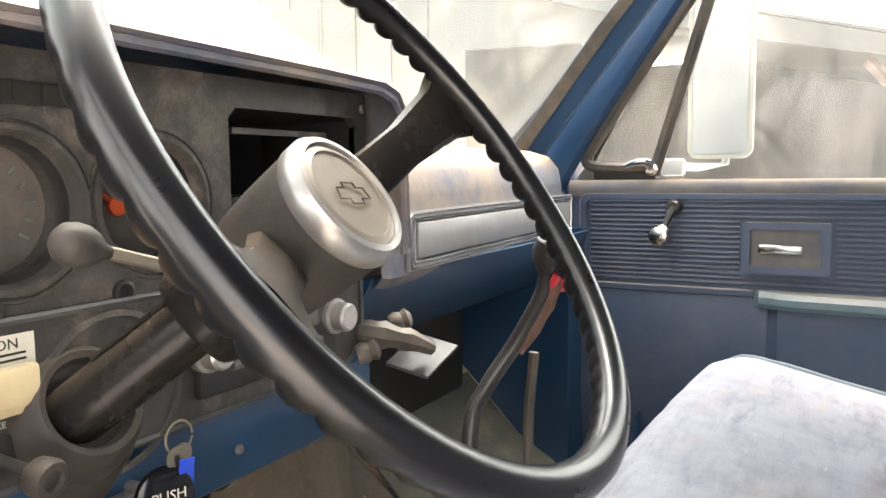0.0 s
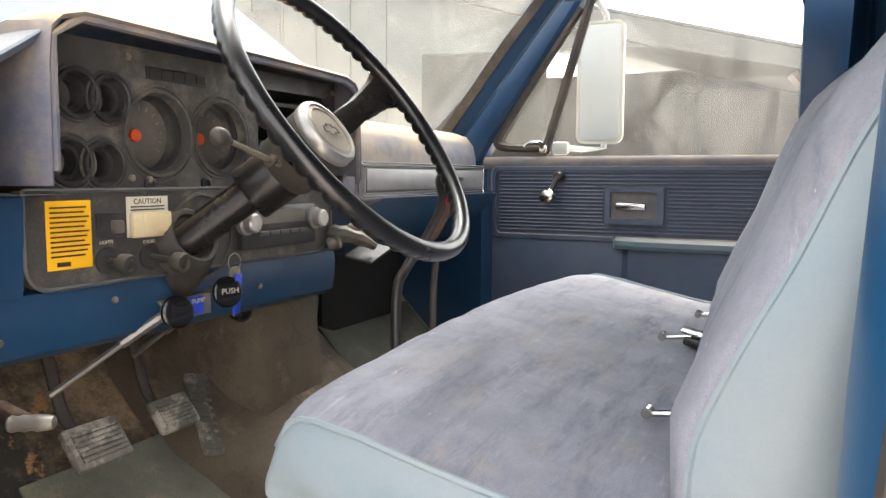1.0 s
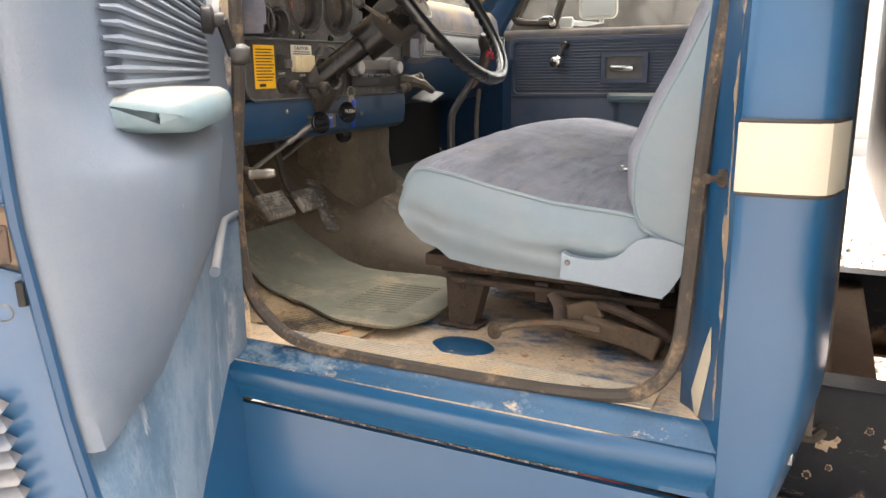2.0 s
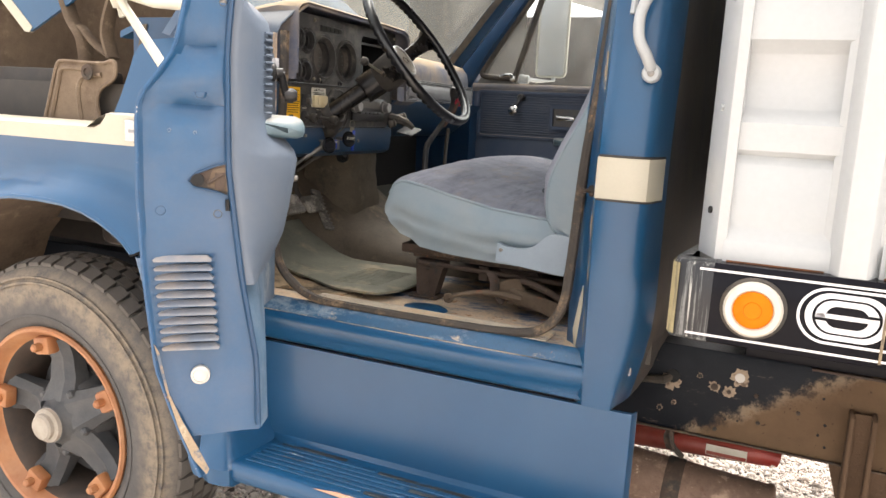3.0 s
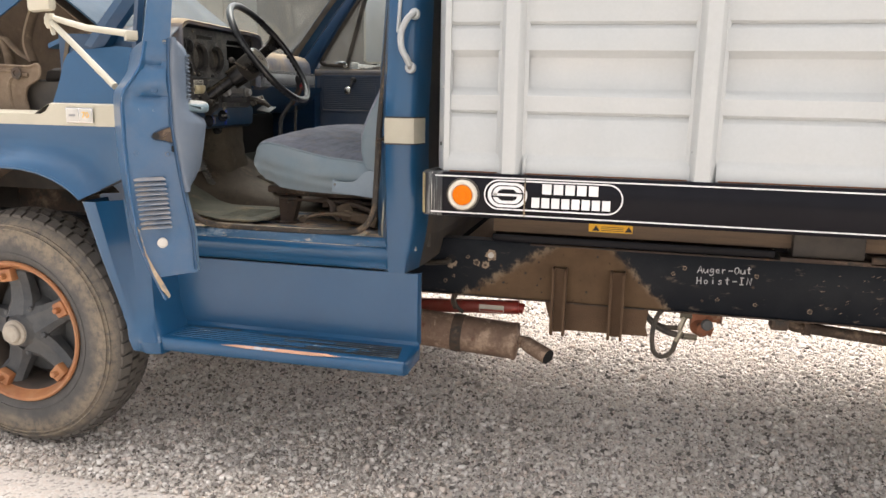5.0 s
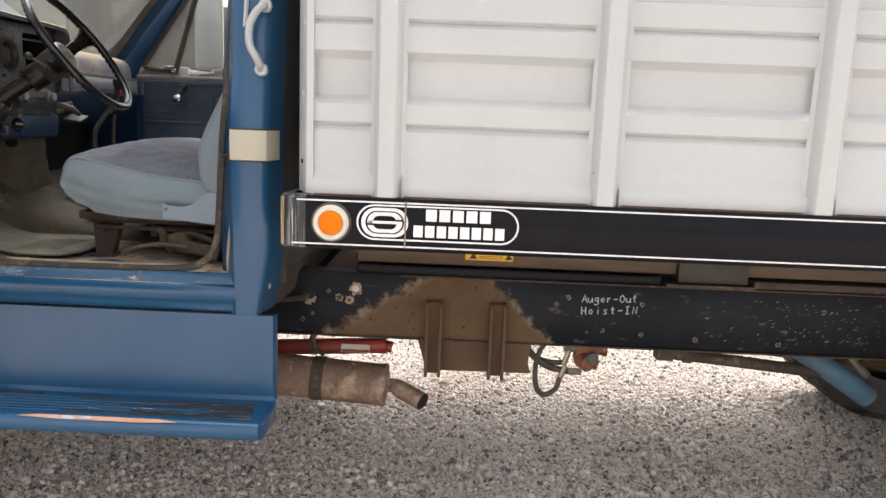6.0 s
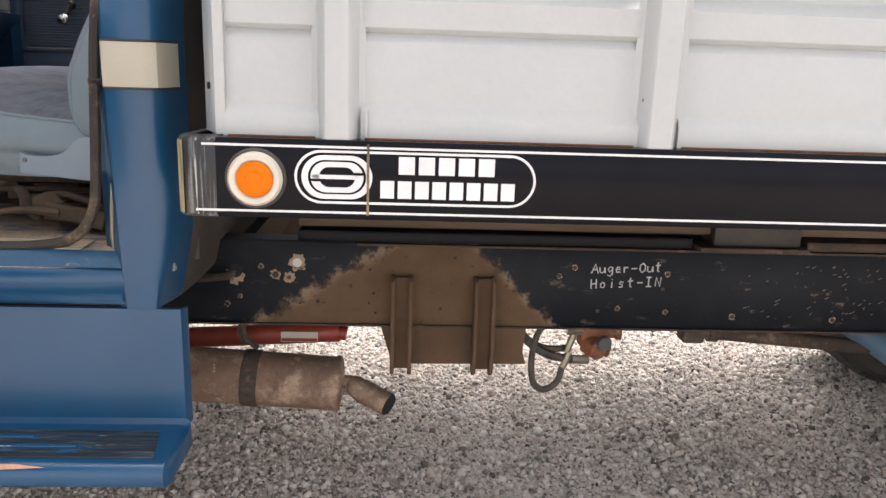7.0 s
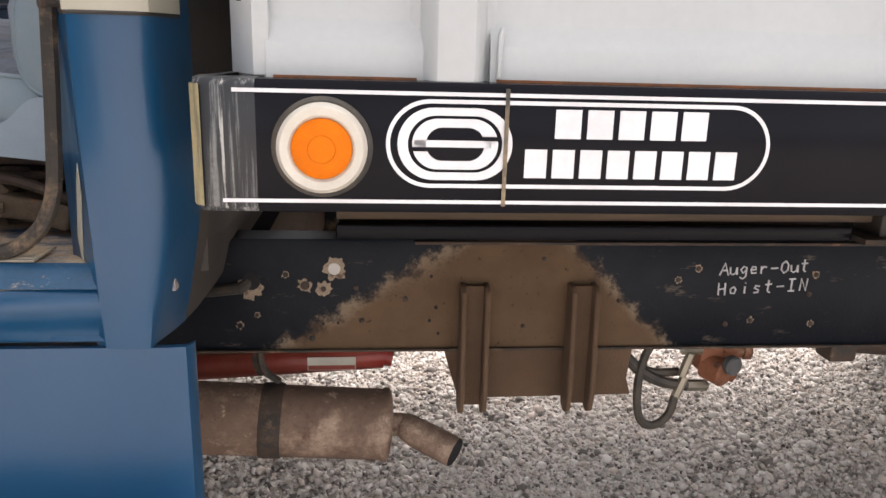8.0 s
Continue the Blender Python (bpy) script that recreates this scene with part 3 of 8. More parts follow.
def slab(bm, rows, off):
    """A closed sheet: rows of points and the same moved by off (a vector)."""
    o = Vector(off)
    A = [[bm.verts.new(p) for p in row] for row in rows]
    C = [[bm.verts.new(Vector(p) + o) for p in row] for row in rows]
    n, m = len(A), len(A[0])
    for i in range(n - 1):
        for j in range(m - 1):
            bm.faces.new((A[i][j], A[i][j + 1], A[i + 1][j + 1], A[i + 1][j]))
            bm.faces.new((C[i][j], C[i + 1][j], C[i + 1][j + 1], C[i][j + 1]))
    for i in range(n - 1):
        for j in (0, m - 1):
            bm.faces.new((A[i][j], A[i + 1][j], C[i + 1][j], C[i][j]))
    for j in range(m - 1):
        for i in (0, n - 1):
            bm.faces.new((A[i][j], A[i][j + 1], C[i][j + 1], C[i][j]))
    return bm


def prism(bm, poly, to, d0, d1):
    """A polygon of (a, b), made solid from d0 to d1 by to(a, b, d) -> place."""
    f0, f1 = [bm.verts.new(to(a, b, d0)) for a, b in poly], [bm.verts.new(to(a, b, d1)) for a, b in poly]
    bm.faces.new(f0), bm.faces.new(f1[::-1])
    n = len(poly)
    for i in range(n):
        bm.faces.new((f0[i], f0[(i + 1) % n], f1[(i + 1) % n], f1[i]))
    return bm


def ringed(bm, outer, inner, to, d0, d1):
    """A flat frame between two loops of equal length, made solid."""
    L = [[bm.verts.new(to(a, b, d)) for a, b in loop] for loop, d in ((outer, d0), (inner, d0), (inner, d1), (outer, d1))]
    n = len(outer)
    for k in range(4):
        a, b = L[k], L[(k + 1) % 4]
        for i in range(n):
            bm.faces.new((a[i], a[(i + 1) % n], b[(i + 1) % n], b[i]))
    return bm


def round_rect(a0, a1, b0, b1, r, k=5):
    """Corner points of a rounded rectangle; r: one radius or four from (a0, b0) round by (a1, b0)."""
    rr = r if isinstance(r, (list, tuple)) else [r] * 4
    out = []
    for (ca, cb, st), q in zip(((a0, b0, 180), (a1, b0, 270), (a1, b1, 0), (a0, b1, 90)), rr):
        ca += q if ca == a0 else -q
        cb += q if cb == b0 else -q
        for i in range(k + 1):
            g = radians(st + 90 * i / k)
            out.append((ca + q * math.cos(g), cb + q * math.sin(g)))
    return out


def in_xz(y):
    return lambda a, b, d: (a, y + d, b)


def in_yz(x):
    return lambda a, b, d: (x + d, a, b)


def lerp(table, x):
    xs, ys = zip(*table)
    return float(np.interp(x, xs, ys))


def screw(at, axis, r=0.008, name="screw", material=None, parent=None):
    b = B()
    lathe(b, [(r, 0.0), (r, 0.002), (r * 0.7, 0.0045), (r * 0.3, 0.005)], at, axis, 10)
    return part(name, b, material or STEEL, parent)


def text_mesh(body, size, m, material, name, parent, depth=0.0006, shear=0.0):
    c = bpy.data.curves.new(name, "FONT")
    c.body, c.size, c.align_x, c.align_y, c.extrude, c.shear, c.resolution_u = body, size, "CENTER", "CENTER", depth, shear, 2
    o = bpy.data.objects.new("tmp_text", c)
    scene.collection.objects.link(o)
    bpy.context.view_layer.update()
    me = bpy.data.meshes.new_from_object(o.evaluated_get(bpy.context.evaluated_depsgraph_get()))
    bpy.data.objects.remove(o)
    bpy.data.curves.remove(c)
    me.transform(m)
    me.materials.append(material)
    ob = new(name, me)
    ob.parent = parent
    ob.matrix_parent_inverse = Matrix.Translation(parent.location).inverted() if parent.type == "EMPTY" else Matrix()
    return ob


FACE_LEFT = Matrix(((1, 0, 0, 0), (0, 0, -1, 0), (0, 1, 0, 0), (0, 0, 0, 1)))   # writing read from -y
FACE_REAR = Matrix(((0, 0, 1, 0), (1, 0, 0, 0), (0, 1, 0, 0), (0, 0, 0, 1)))    # writing read from +x

# ---- ground and shed ----
b = B()
bmesh.ops.create_grid(b, x_segments=60, y_segments=60, size=1.0)
for v in b.verts:
    v.co.x = math.copysign(abs(v.co.x) ** 3, v.co.x) * 700
    v.co.y = math.copysign(abs(v.co.y) ** 3, v.co.y) * 700
    v.co.z = 0.01 * noise.noise((v.co.x * 0.6, v.co.y * 0.6, 0)) - 0.012
tagged(part("ground", b, GROUND), "grey crushed gravel yard with tan dust", "ground", kind="structure")


def stones(count, x0, x1, y0, y1, size, seed):
    """Loose crushed stones as one mesh: jittered eight-cornered lumps."""
    g = np.random.default_rng(seed)
    base = np.array([(-1, -1, -1), (1, -1, -1), (1, 1, -1), (-1, 1, -1), (-1, -1, 1), (1, -1, 1), (1, 1, 1), (-1, 1, 1)], float) * 0.5
    quads = np.array([(0, 3, 2, 1), (4, 5, 6, 7), (0, 1, 5, 4), (1, 2, 6, 5), (2, 3, 7, 6), (3, 0, 4, 7)])
    s = size * np.clip(g.lognormal(0, 0.55, count), 0.45, 4.2)
    v = base[None] * g.uniform(0.55, 1.15, (count, 8, 3))
    v[:, 4:, :2] *= g.uniform(0.45, 0.9, (count, 1, 1))
    v *= s[:, None, None] * np.stack([np.ones(count), g.uniform(0.6, 1.0, count), g.uniform(0.4, 0.8, count)], 1)[:, None]
    a, c = g.uniform(0, 6.283, count), g.normal(0, 0.35, count)
    ca, sa, cc, sc = np.cos(a), np.sin(a), np.cos(c), np.sin(c)
    x, y, z = v[..., 0], v[..., 1] * cc[:, None] - v[..., 2] * sc[:, None], v[..., 1] * sc[:, None] + v[..., 2] * cc[:, None]
    v = np.stack([x * ca[:, None] - y * sa[:, None], x * sa[:, None] + y * ca[:, None], z], -1)
    px, py = g.uniform(x0, x1, count), g.uniform(y0, y1, count)
    v += np.stack([px, py, s * g.uniform(-0.05, 0.22, count) - 0.006], 1)[:, None]
    me = bpy.data.meshes.new("gravel")
    faces = (quads[None] + 8 * np.arange(count)[:, None, None]).reshape(-1, 4)
    me.vertices.add(count * 8), me.loops.add(faces.size), me.polygons.add(len(faces))
    me.vertices.foreach_set("co", v.reshape(-1))
    me.loops.foreach_set("vertex_index", faces.reshape(-1))
    me.polygons.foreach_set("loop_start", np.arange(0, faces.size, 4))
    me.update(calc_edges=True)
    me.materials.append(STONES)
    return new("gravel", me)


tagged(stones(170000, -2.6, 3.6, -0.1, 3.2, 0.0091, 3), "loose grey, pink and brown crushed stones", "gravel", kind="stuff")
tagged(stones(45000, -2.8, 5.5, 3.2, 7.0, 0.016, 4), "pale crushed stones spread beyond the truck", "gravel", kind="stuff")

shed = thing("pole_shed", (-6, 14, 0), "pale metal pole shed with a wide dark open bay", "shed")
b = B()
prism(b, [(-30, 0), (-8.0, 0), (-8.0, 4.15), (-3.2, 4.0), (-3.2, 4.1), (-9.2, 6.0), (-30, 6.0)], in_xz(14.0), 0.0, 0.2)
part("wall", b, SIDING, shed, "pale grey metal gable wall")
for x in np.arange(-29.6, -8.2, 0.9):
    part("rib", box(x, x + 0.06, 13.965, 13.997, 0.0, 5.9), SIDING, shed)
b = B()
prism(b, [(-9.2, 6.0), (0.6, 3.32), (0.6, 3.08), (-3.2, 3.93), (-9.2, 5.75)], in_xz(13.6), 0.0, 0.35)
part("roof_edge", b, ROOFING, shed, "grey sloping roof edge")
b = B()
slab(b, [[(-9.2, 13.62, 6.02), (0.6, 13.62, 3.34)], [(-9.2, 26, 6.02), (0.6, 26, 3.34)]], (0, 0, 0.05))
part("roof", b, ROOFING, shed)
part("bay_back", box(-8.0, 0.4, 22.0, 22.2, 0.0, 4.6), SHADE, shed, "back wall of the bay with its shade painted in")
part("bay_side", box(-8.2, -8.0, 14.2, 22.0, 0.0, 5.2), SIDING, shed)
part("post", box(-0.22, 0.0, 14.0, 14.2, 0.0, 3.15, 0.01), TIMBER, shed, "reddish timber post")
b = B()
tube(b, [(-1.0, 14.08, 3.38), (-0.16, 14.08, 2.35)], 0.09, 4)
part("brace", b, TIMBER, shed, "diagonal timber brace")
for k in range(9):
    part("siding_board", box(0.02, 6.0, 14.02 - 0.012 * (k % 2), 14.1, 0.05 + 0.33 * k, 0.37 + 0.33 * k, 0.008), WHITE, shed)
dark = part("side_wall", box(-13.0, -11.6, 13.94, 13.985, 4.42, 5.42), ROOFING, shed, "darker grey patch panel high on the wall")

# ---- grain bed ----
bed = thing("grain_bed", (2.0, 1.22, 1.15), "white steel grain bed with corrugated sides on a black side rail", "truck bed")
RAIL_T, RAIL_B, BED_END = 1.313, 1.160, 4.3
# rail: rounded front end that turns inwards
b = B()
plan = [(-0.110, 0.35), (-0.136, 0.20), (-0.151, 0.06), (-0.151, 0.028), (-0.146, 0.012), (-0.135, 0.003), (-0.11, 0.0), (-0.075, 0.0)]
loft(b, [[p for p in ((x + (0.03 if i < 4 else 0), y + 0.045, RAIL_T + 0.001), (x + 0.006 * (i < 4), y + 0.006, RAIL_T), (x, y, RAIL_T - 0.008),
      (x, y, RAIL_B + 0.008), (x + 0.006 * (i < 4), y + 0.006, RAIL_B), (x + (0.03 if i < 4 else 0), y + 0.04, RAIL_B - 0.001))] for i, (x, y) in enumerate(plan)])
part("rail_end", b, RAIL_END, bed, "weathered rail end with yellowed rain streaks")
b = B()
loft(b, [[(x, 0.052, RAIL_T + 0.001), (x, 0.006, RAIL_T), (x, 0.0, RAIL_T - 0.008), (x, 0.0, RAIL_B + 0.008), (x, 0.006, RAIL_B), (x, 0.045, RAIL_B - 0.001), (x, 0.05, RAIL_B + 0.01), (x, 0.05, RAIL_T - 0.01)]
         for x in (-0.075, 1.0, 2.0, 3.0, BED_END)], closed=True, ends=True)
part("side_rail", b, RAIL, bed, "glossy black side rail with white pinstripes")


def line_strip(pts, w, y0=-0.0012, closed=False):
    """A thin painted line on the rail, mitred along points of (x, z)."""
    b2, n2 = B(), len(pts)
    L = []
    for i in range(n2):
        p0, p1 = (pts[i - 1], pts[(i + 1) % n2]) if closed else (pts[max(i - 1, 0)], pts[min(i + 1, n2 - 1)])
        d = Vector((p1[0] - p0[0], p1[1] - p0[1])).normalized()
        nx, nz = -d.y * w / 2, d.x * w / 2
        L.append((b2.verts.new((pts[i][0] + nx, y0, pts[i][1] + nz)), b2.verts.new((pts[i][0] - nx, y0, pts[i][1] - nz))))
    for i in range(n2 if closed else n2 - 1):
        p, q = L[i], L[(i + 1) % n2]
        b2.faces.new((p[0], p[1], q[1], q[0]))
    return b2


part("pinstripe", line_strip([(-0.10, 1.3005), (BED_END, 1.3005)], 0.0045), DECAL, bed)
part("pinstripe", line_strip([(-0.115, 1.1745), (BED_END, 1.1745)], 0.0045), DECAL, bed)
oval = round_rect(0.075, 0.535, 1.194, 1.292, 0.0489, 10)
part("badge_outline", line_strip(oval, 0.0048, closed=True), DECAL, bed, "white rounded outline")
b = B()
ringed(b, round_rect(0.086, 0.221, 1.201, 1.285, 0.0418, 10), round_rect(0.098, 0.209, 1.210, 1.276, 0.0329, 10), in_xz(-0.0016), 0, 0.0012)
ringed(b, round_rect(0.103, 0.204, 1.2135, 1.2725, 0.0294, 10), round_rect(0.119, 0.188, 1.2235, 1.2625, 0.0194, 10), in_xz(-0.0016), 0, 0.0012)
box(0.105, 0.196, -0.0016, -0.0006, 1.2395, 1.2475, bm=b)
part("emblem", b, DECAL, bed, "white ringed oval emblem")
part("emblem_gap", box(0.186, 0.207, -0.0024, -0.0017, 1.2475, 1.2525), RAIL, bed)
part("emblem_gap", box(0.100, 0.121, -0.0024, -0.0017, 1.2345, 1.2395), RAIL, bed)
for k in range(5):
    part("word_bar", box(0.271 + k * 0.0385, 0.302 + k * 0.0385, -0.0016, -0.0004, 1.2515, 1.2855), DECAL, bed)
for k in range(8):
    part("word_bar", box(0.2365 + k * 0.0334, 0.263 + k * 0.0334, -0.0016, -0.0004, 1.2045, 1.2385), DECAL, bed)
part("rust_streak", box(0.2103, 0.2152, -0.0034, -0.0026, RAIL_B + 0.01, RAIL_T - 0.005), STRIPE_RUST, bed)
b = B()
lathe(b, [(0.058, 0.0), (0.058, 0.004), (0.054, 0.008), (0.052, 0.008)], (0.0, 0.0, 1.2375), (0, -1, 0), 40)
lamp = part("marker_lamp", b, HOSE, bed, "round amber marker lamp with cream bezel")
b = B()
lathe(b, [(0.052, 0.004), (0.0515, 0.014), (0.047, 0.020), (0.038, 0.019), (0.034, 0.014)], (0.0, 0.0, 1.2375), (0, -1, 0), 40, cap=False)
part("bezel", b, BEZEL, lamp)
b = B()
lathe(b, [(0.0345, 0.010), (0.0345, 0.017), (0.030, 0.0205), (0.016, 0.0215), (0.015, 0.0235), (0.0001, 0.024)], (0.0, 0.0, 1.2375), (0, -1, 0), 32)
part("lens", b, AMBER, lamp, "orange plastic lens")

b = B()
loft(b, [[(x - 0.0016, y - 0.0014, RAIL_T - 0.007), (x - 0.0016, y - 0.0014, RAIL_B + 0.007)] for x, y in plan[1:6]])
part("yellowed_edge", b, RAIL_TIP, bed, "yellowed weathered rail edge")

# side wall: flat sheet with proud horizontal ribs
prof = []
for z0 in (1.312, 1.935):
    prof += [(0.034, z0), (0.034, z0 + 0.040), (0.037, z0 + 0.045), (0.049, z0 + 0.066), (0.050, z0 + 0.072), (0.050, z0 + 0.184), (0.052, z0 + 0.188), (0.062, z0 + 0.202), (0.050, z0 + 0.209), (0.047, z0 + 0.212), (0.046, z0 + 0.262),
             (0.050, z0 + 0.266), (0.072, z0 + 0.286), (0.076, z0 + 0.292), (0.077, z0 + 0.386), (0.075, z0 + 0.390), (0.050, z0 + 0.407), (0.046, z0 + 0.411), (0.046, z0 + 0.476), (0.048, z0 + 0.480),
             (0.060, z0 + 0.493), (0.049, z0 + 0.500), (0.046, z0 + 0.503), (0.046, z0 + 0.568), (0.050, z0 + 0.572), (0.054, z0 + 0.592), (0.054, z0 + 0.606)]
prof.append((0.052, 2.72))
posts = [(0.113, 0.200)] + [(0.737 + 0.615 * k, 0.825 + 0.615 * k) for k in range(6)]
cuts = [-0.062] + [v for p in posts for v in p] + [BED_END]
for i in range(0, len(cuts), 2):
    x0, x1 = cuts[i], cuts[i + 1]
    if x1 - x0 > 0.02:
        b = B()
        slab(b, [[(x, y, z) for y, z in prof] for x in np.linspace(x0 - 0.004, x1 + 0.004, 3)], (0, 0.02, 0))
        side_panel = part("side_panel", b, WHITE, bed, "white corrugated steel panel")
        part("rust_seam", box(x0 + 0.004, x1 - 0.004, 0.033, 0.046, 1.3135, 1.3165), RUSTLINE, bed, "rusty seam along the rail")
for x0, x1 in posts:
    b = B()
    loft(b, [[(x0 - 0.012, 0.05, z), (x0, 0.044, z), (x0 + 0.012, 0.010, z), (x0 + 0.018, 0.005, z), (x1 - 0.026, 0.005, z), (x1 - 0.02, 0.010, z), (x1 - 0.008, 0.044, z), (x1 + 0.004, 0.05, z)]
             for z in (1.3145, 1.7, 2.2, 2.72)])
    for v in b.verts:
        v.co.x += 0.0015 * noise.noise((v.co.x * 3, 0, v.co.z * 4))
    part("stake_post", b, WHITE, bed, "white hat-section stake post")
for x, z in ((0.7555, 1.405), (1.3745, 1.402)):
    # Bolt hole is a near-black disc, its shade given as colour.
    b = B()
    lathe(b, [(0.006, 0), (0.006, 0.003)], (x - 0.008, 0.028, z), (-0.6, -0.8, 0), 12)
    part("bolt_hole", b, DARK, bed)
b = B()
lathe(b, [(0.0055, 0), (0.0055, 0.004), (0.003, 0.0045)], (0.206, 0.038, 1.318), (0, 0, 1), 8)
tube(b, [(0.2065, 0.030, 1.318), (0.2065, 0.028, 1.368), (0.2095, 0.032, 1.374)], 0.0035, 6)
part("stake_pin", b, WHITE, bed, "white hooked stake pin")
# front corner
b = B()
loft(b, [[(-0.060, 0.066, z), (-0.062, 0.036, z), (-0.080, 0.034, z), (-0.083, 0.038, z), (-0.118, 0.115, z), (-0.118, 0.16, z)] for z in (1.316, 2.0, 2.72)])
corner = part("corner_post", b, WHITE, bed, "white folded corner post")
for z in (1.405, 1.60, 1.80):
    b = B()
    lathe(b, [(0.007, 0), (0.007, 0.004)], (-0.098, 0.071, z), (-0.9, -0.43, 0), 10)
    part("bolt", b, DARK if z < 1.5 else WHITE, bed)
part("headboard", box(-0.118, -0.085, 0.16, 2.30, 1.20, 2.70), WHITE, bed, "white steel headboard")
part("far_side", box(-0.085, BED_END, 2.38, 2.42, 1.16, 2.70), WHITE, bed)
part("tailgate", box(BED_END, BED_END + 0.04, 0.05, 2.42, 1.16, 2.70), WHITE, bed)
part("bed_floor", box(-0.10, BED_END, 0.05, 2.40, 1.175, 1.215), RUST, bed, "rusty steel bed floor")
for x in np.arange(0.05, 4.2, 0.41):
    part("cross_sill", box(x, x + 0.05, 0.74, 2.39, 1.085, 1.175), MUD, bed, "muddy cross sill")
for y in (0.73, 1.66):
    part("sill_board", box(-0.02, BED_END, y, y + 0.09, 0.985, 1.085, 0.004), WOODY, bed, "brown weathered long sill")
part("warning_label", box(0.395, 0.578, 0.7265, 0.7295, 1.008, 1.042), YELLOW, bed, "yellow warning label with black triangles")
for x in (0.412, 0.548):
    b = B()
    prism(b, [(x - 0.002, 1.013), (x + 0.030, 1.013), (x + 0.014, 1.037)], in_xz(0.7255), 0, 0.001)
    part("label_triangle", b, INK, bed)
for k in range(3):
    part("label_line", box(0.447, 0.540, 0.7258, 0.7264, 1.015 + 0.0075 * k, 1.0175 + 0.0075 * k), INK, bed)
part("hinge_block", box(1.205, 1.47, 0.695, 0.80, 0.958, 1.075, 0.006), APRON, bed, "black hoist mounting block")
part("hinge_foot", box(1.16, 1.49, 0.675, 0.80, 0.945, 0.957), RUST, bed)

# ---- truck: chassis, wheels, exhaust ----
truck = thing("farm_truck", (0.0, 1.25, 0.0), "old blue medium-duty farm truck with the driver door open", "truck")
FR0, FR1, FRZ0, FRZ1 = -3.0, 4.25, 0.685, 0.942
for y0, out in ((0.722, 1), (1.778, -1)):
    b = B()
    loft(b, [[(x, y0 + 0.08 * out, FRZ1), (x, y0 + 0.004 * out, FRZ1), (x, y0, FRZ1 - 0.006), (x, y0, FRZ0 + 0.006), (x, y0 + 0.004 * out, FRZ0), (x, y0 + 0.08 * out, FRZ0),
              (x, y0 + 0.08 * out, FRZ0 + 0.008), (x, y0 + 0.009 * out, FRZ0 + 0.008), (x, y0 + 0.009 * out, FRZ1 - 0.008), (x, y0 + 0.08 * out, FRZ1 - 0.008)]
             for x in (FR0, -0.3, 1.2, 2.6, FR1)], closed=True, ends=True)
    rail = part("frame_rail", b, FRAME, truck, "black channel frame rail with a spray of dried mud")
    if out > 0:
        near_rail = rail
part("rail_cap", box(-0.02, 1.145, 0.705, 0.80, 0.946, 0.978, 0.004), RAIL, truck, "black spacer strip on the frame")
part("rail_cap", box(1.5, FR1, 0.712, 0.80, 0.944, 0.972, 0.004), RUST, truck)
part("rail_lip", box(0.15, 4.2, 0.708, 0.7215, 0.934, 0.941, 0.002), RUST, truck)
part("rail_lip", box(-0.35, 4.2, 0.712, 0.7215, 0.683, 0.689, 0.002), RUST, truck)
for x in (-0.2, 0.95, 1.9, 3.3):
    part("crossmember", box(x, x + 0.09, 0.735, 1.765, 0.72, 0.90, 0.01), MUD, truck)


def ragged(x, z, r, y, seed):
    """A torn-edged patch on the outer face of the frame."""
    b2 = B()
    pts = [(x + r * q * math.cos(t), z + r * q * math.sin(t)) for t, q in ((2 * math.pi * k / 26, 0.8 + 0.55 * noise.noise((math.cos(2 * math.pi * k / 26) * 2.2 + seed * 7.1, math.sin(2 * math.pi * k / 26) * 2.2, seed))) for k in range(26))]
    return prism(b2, pts, in_xz(y), 0, -0.001)


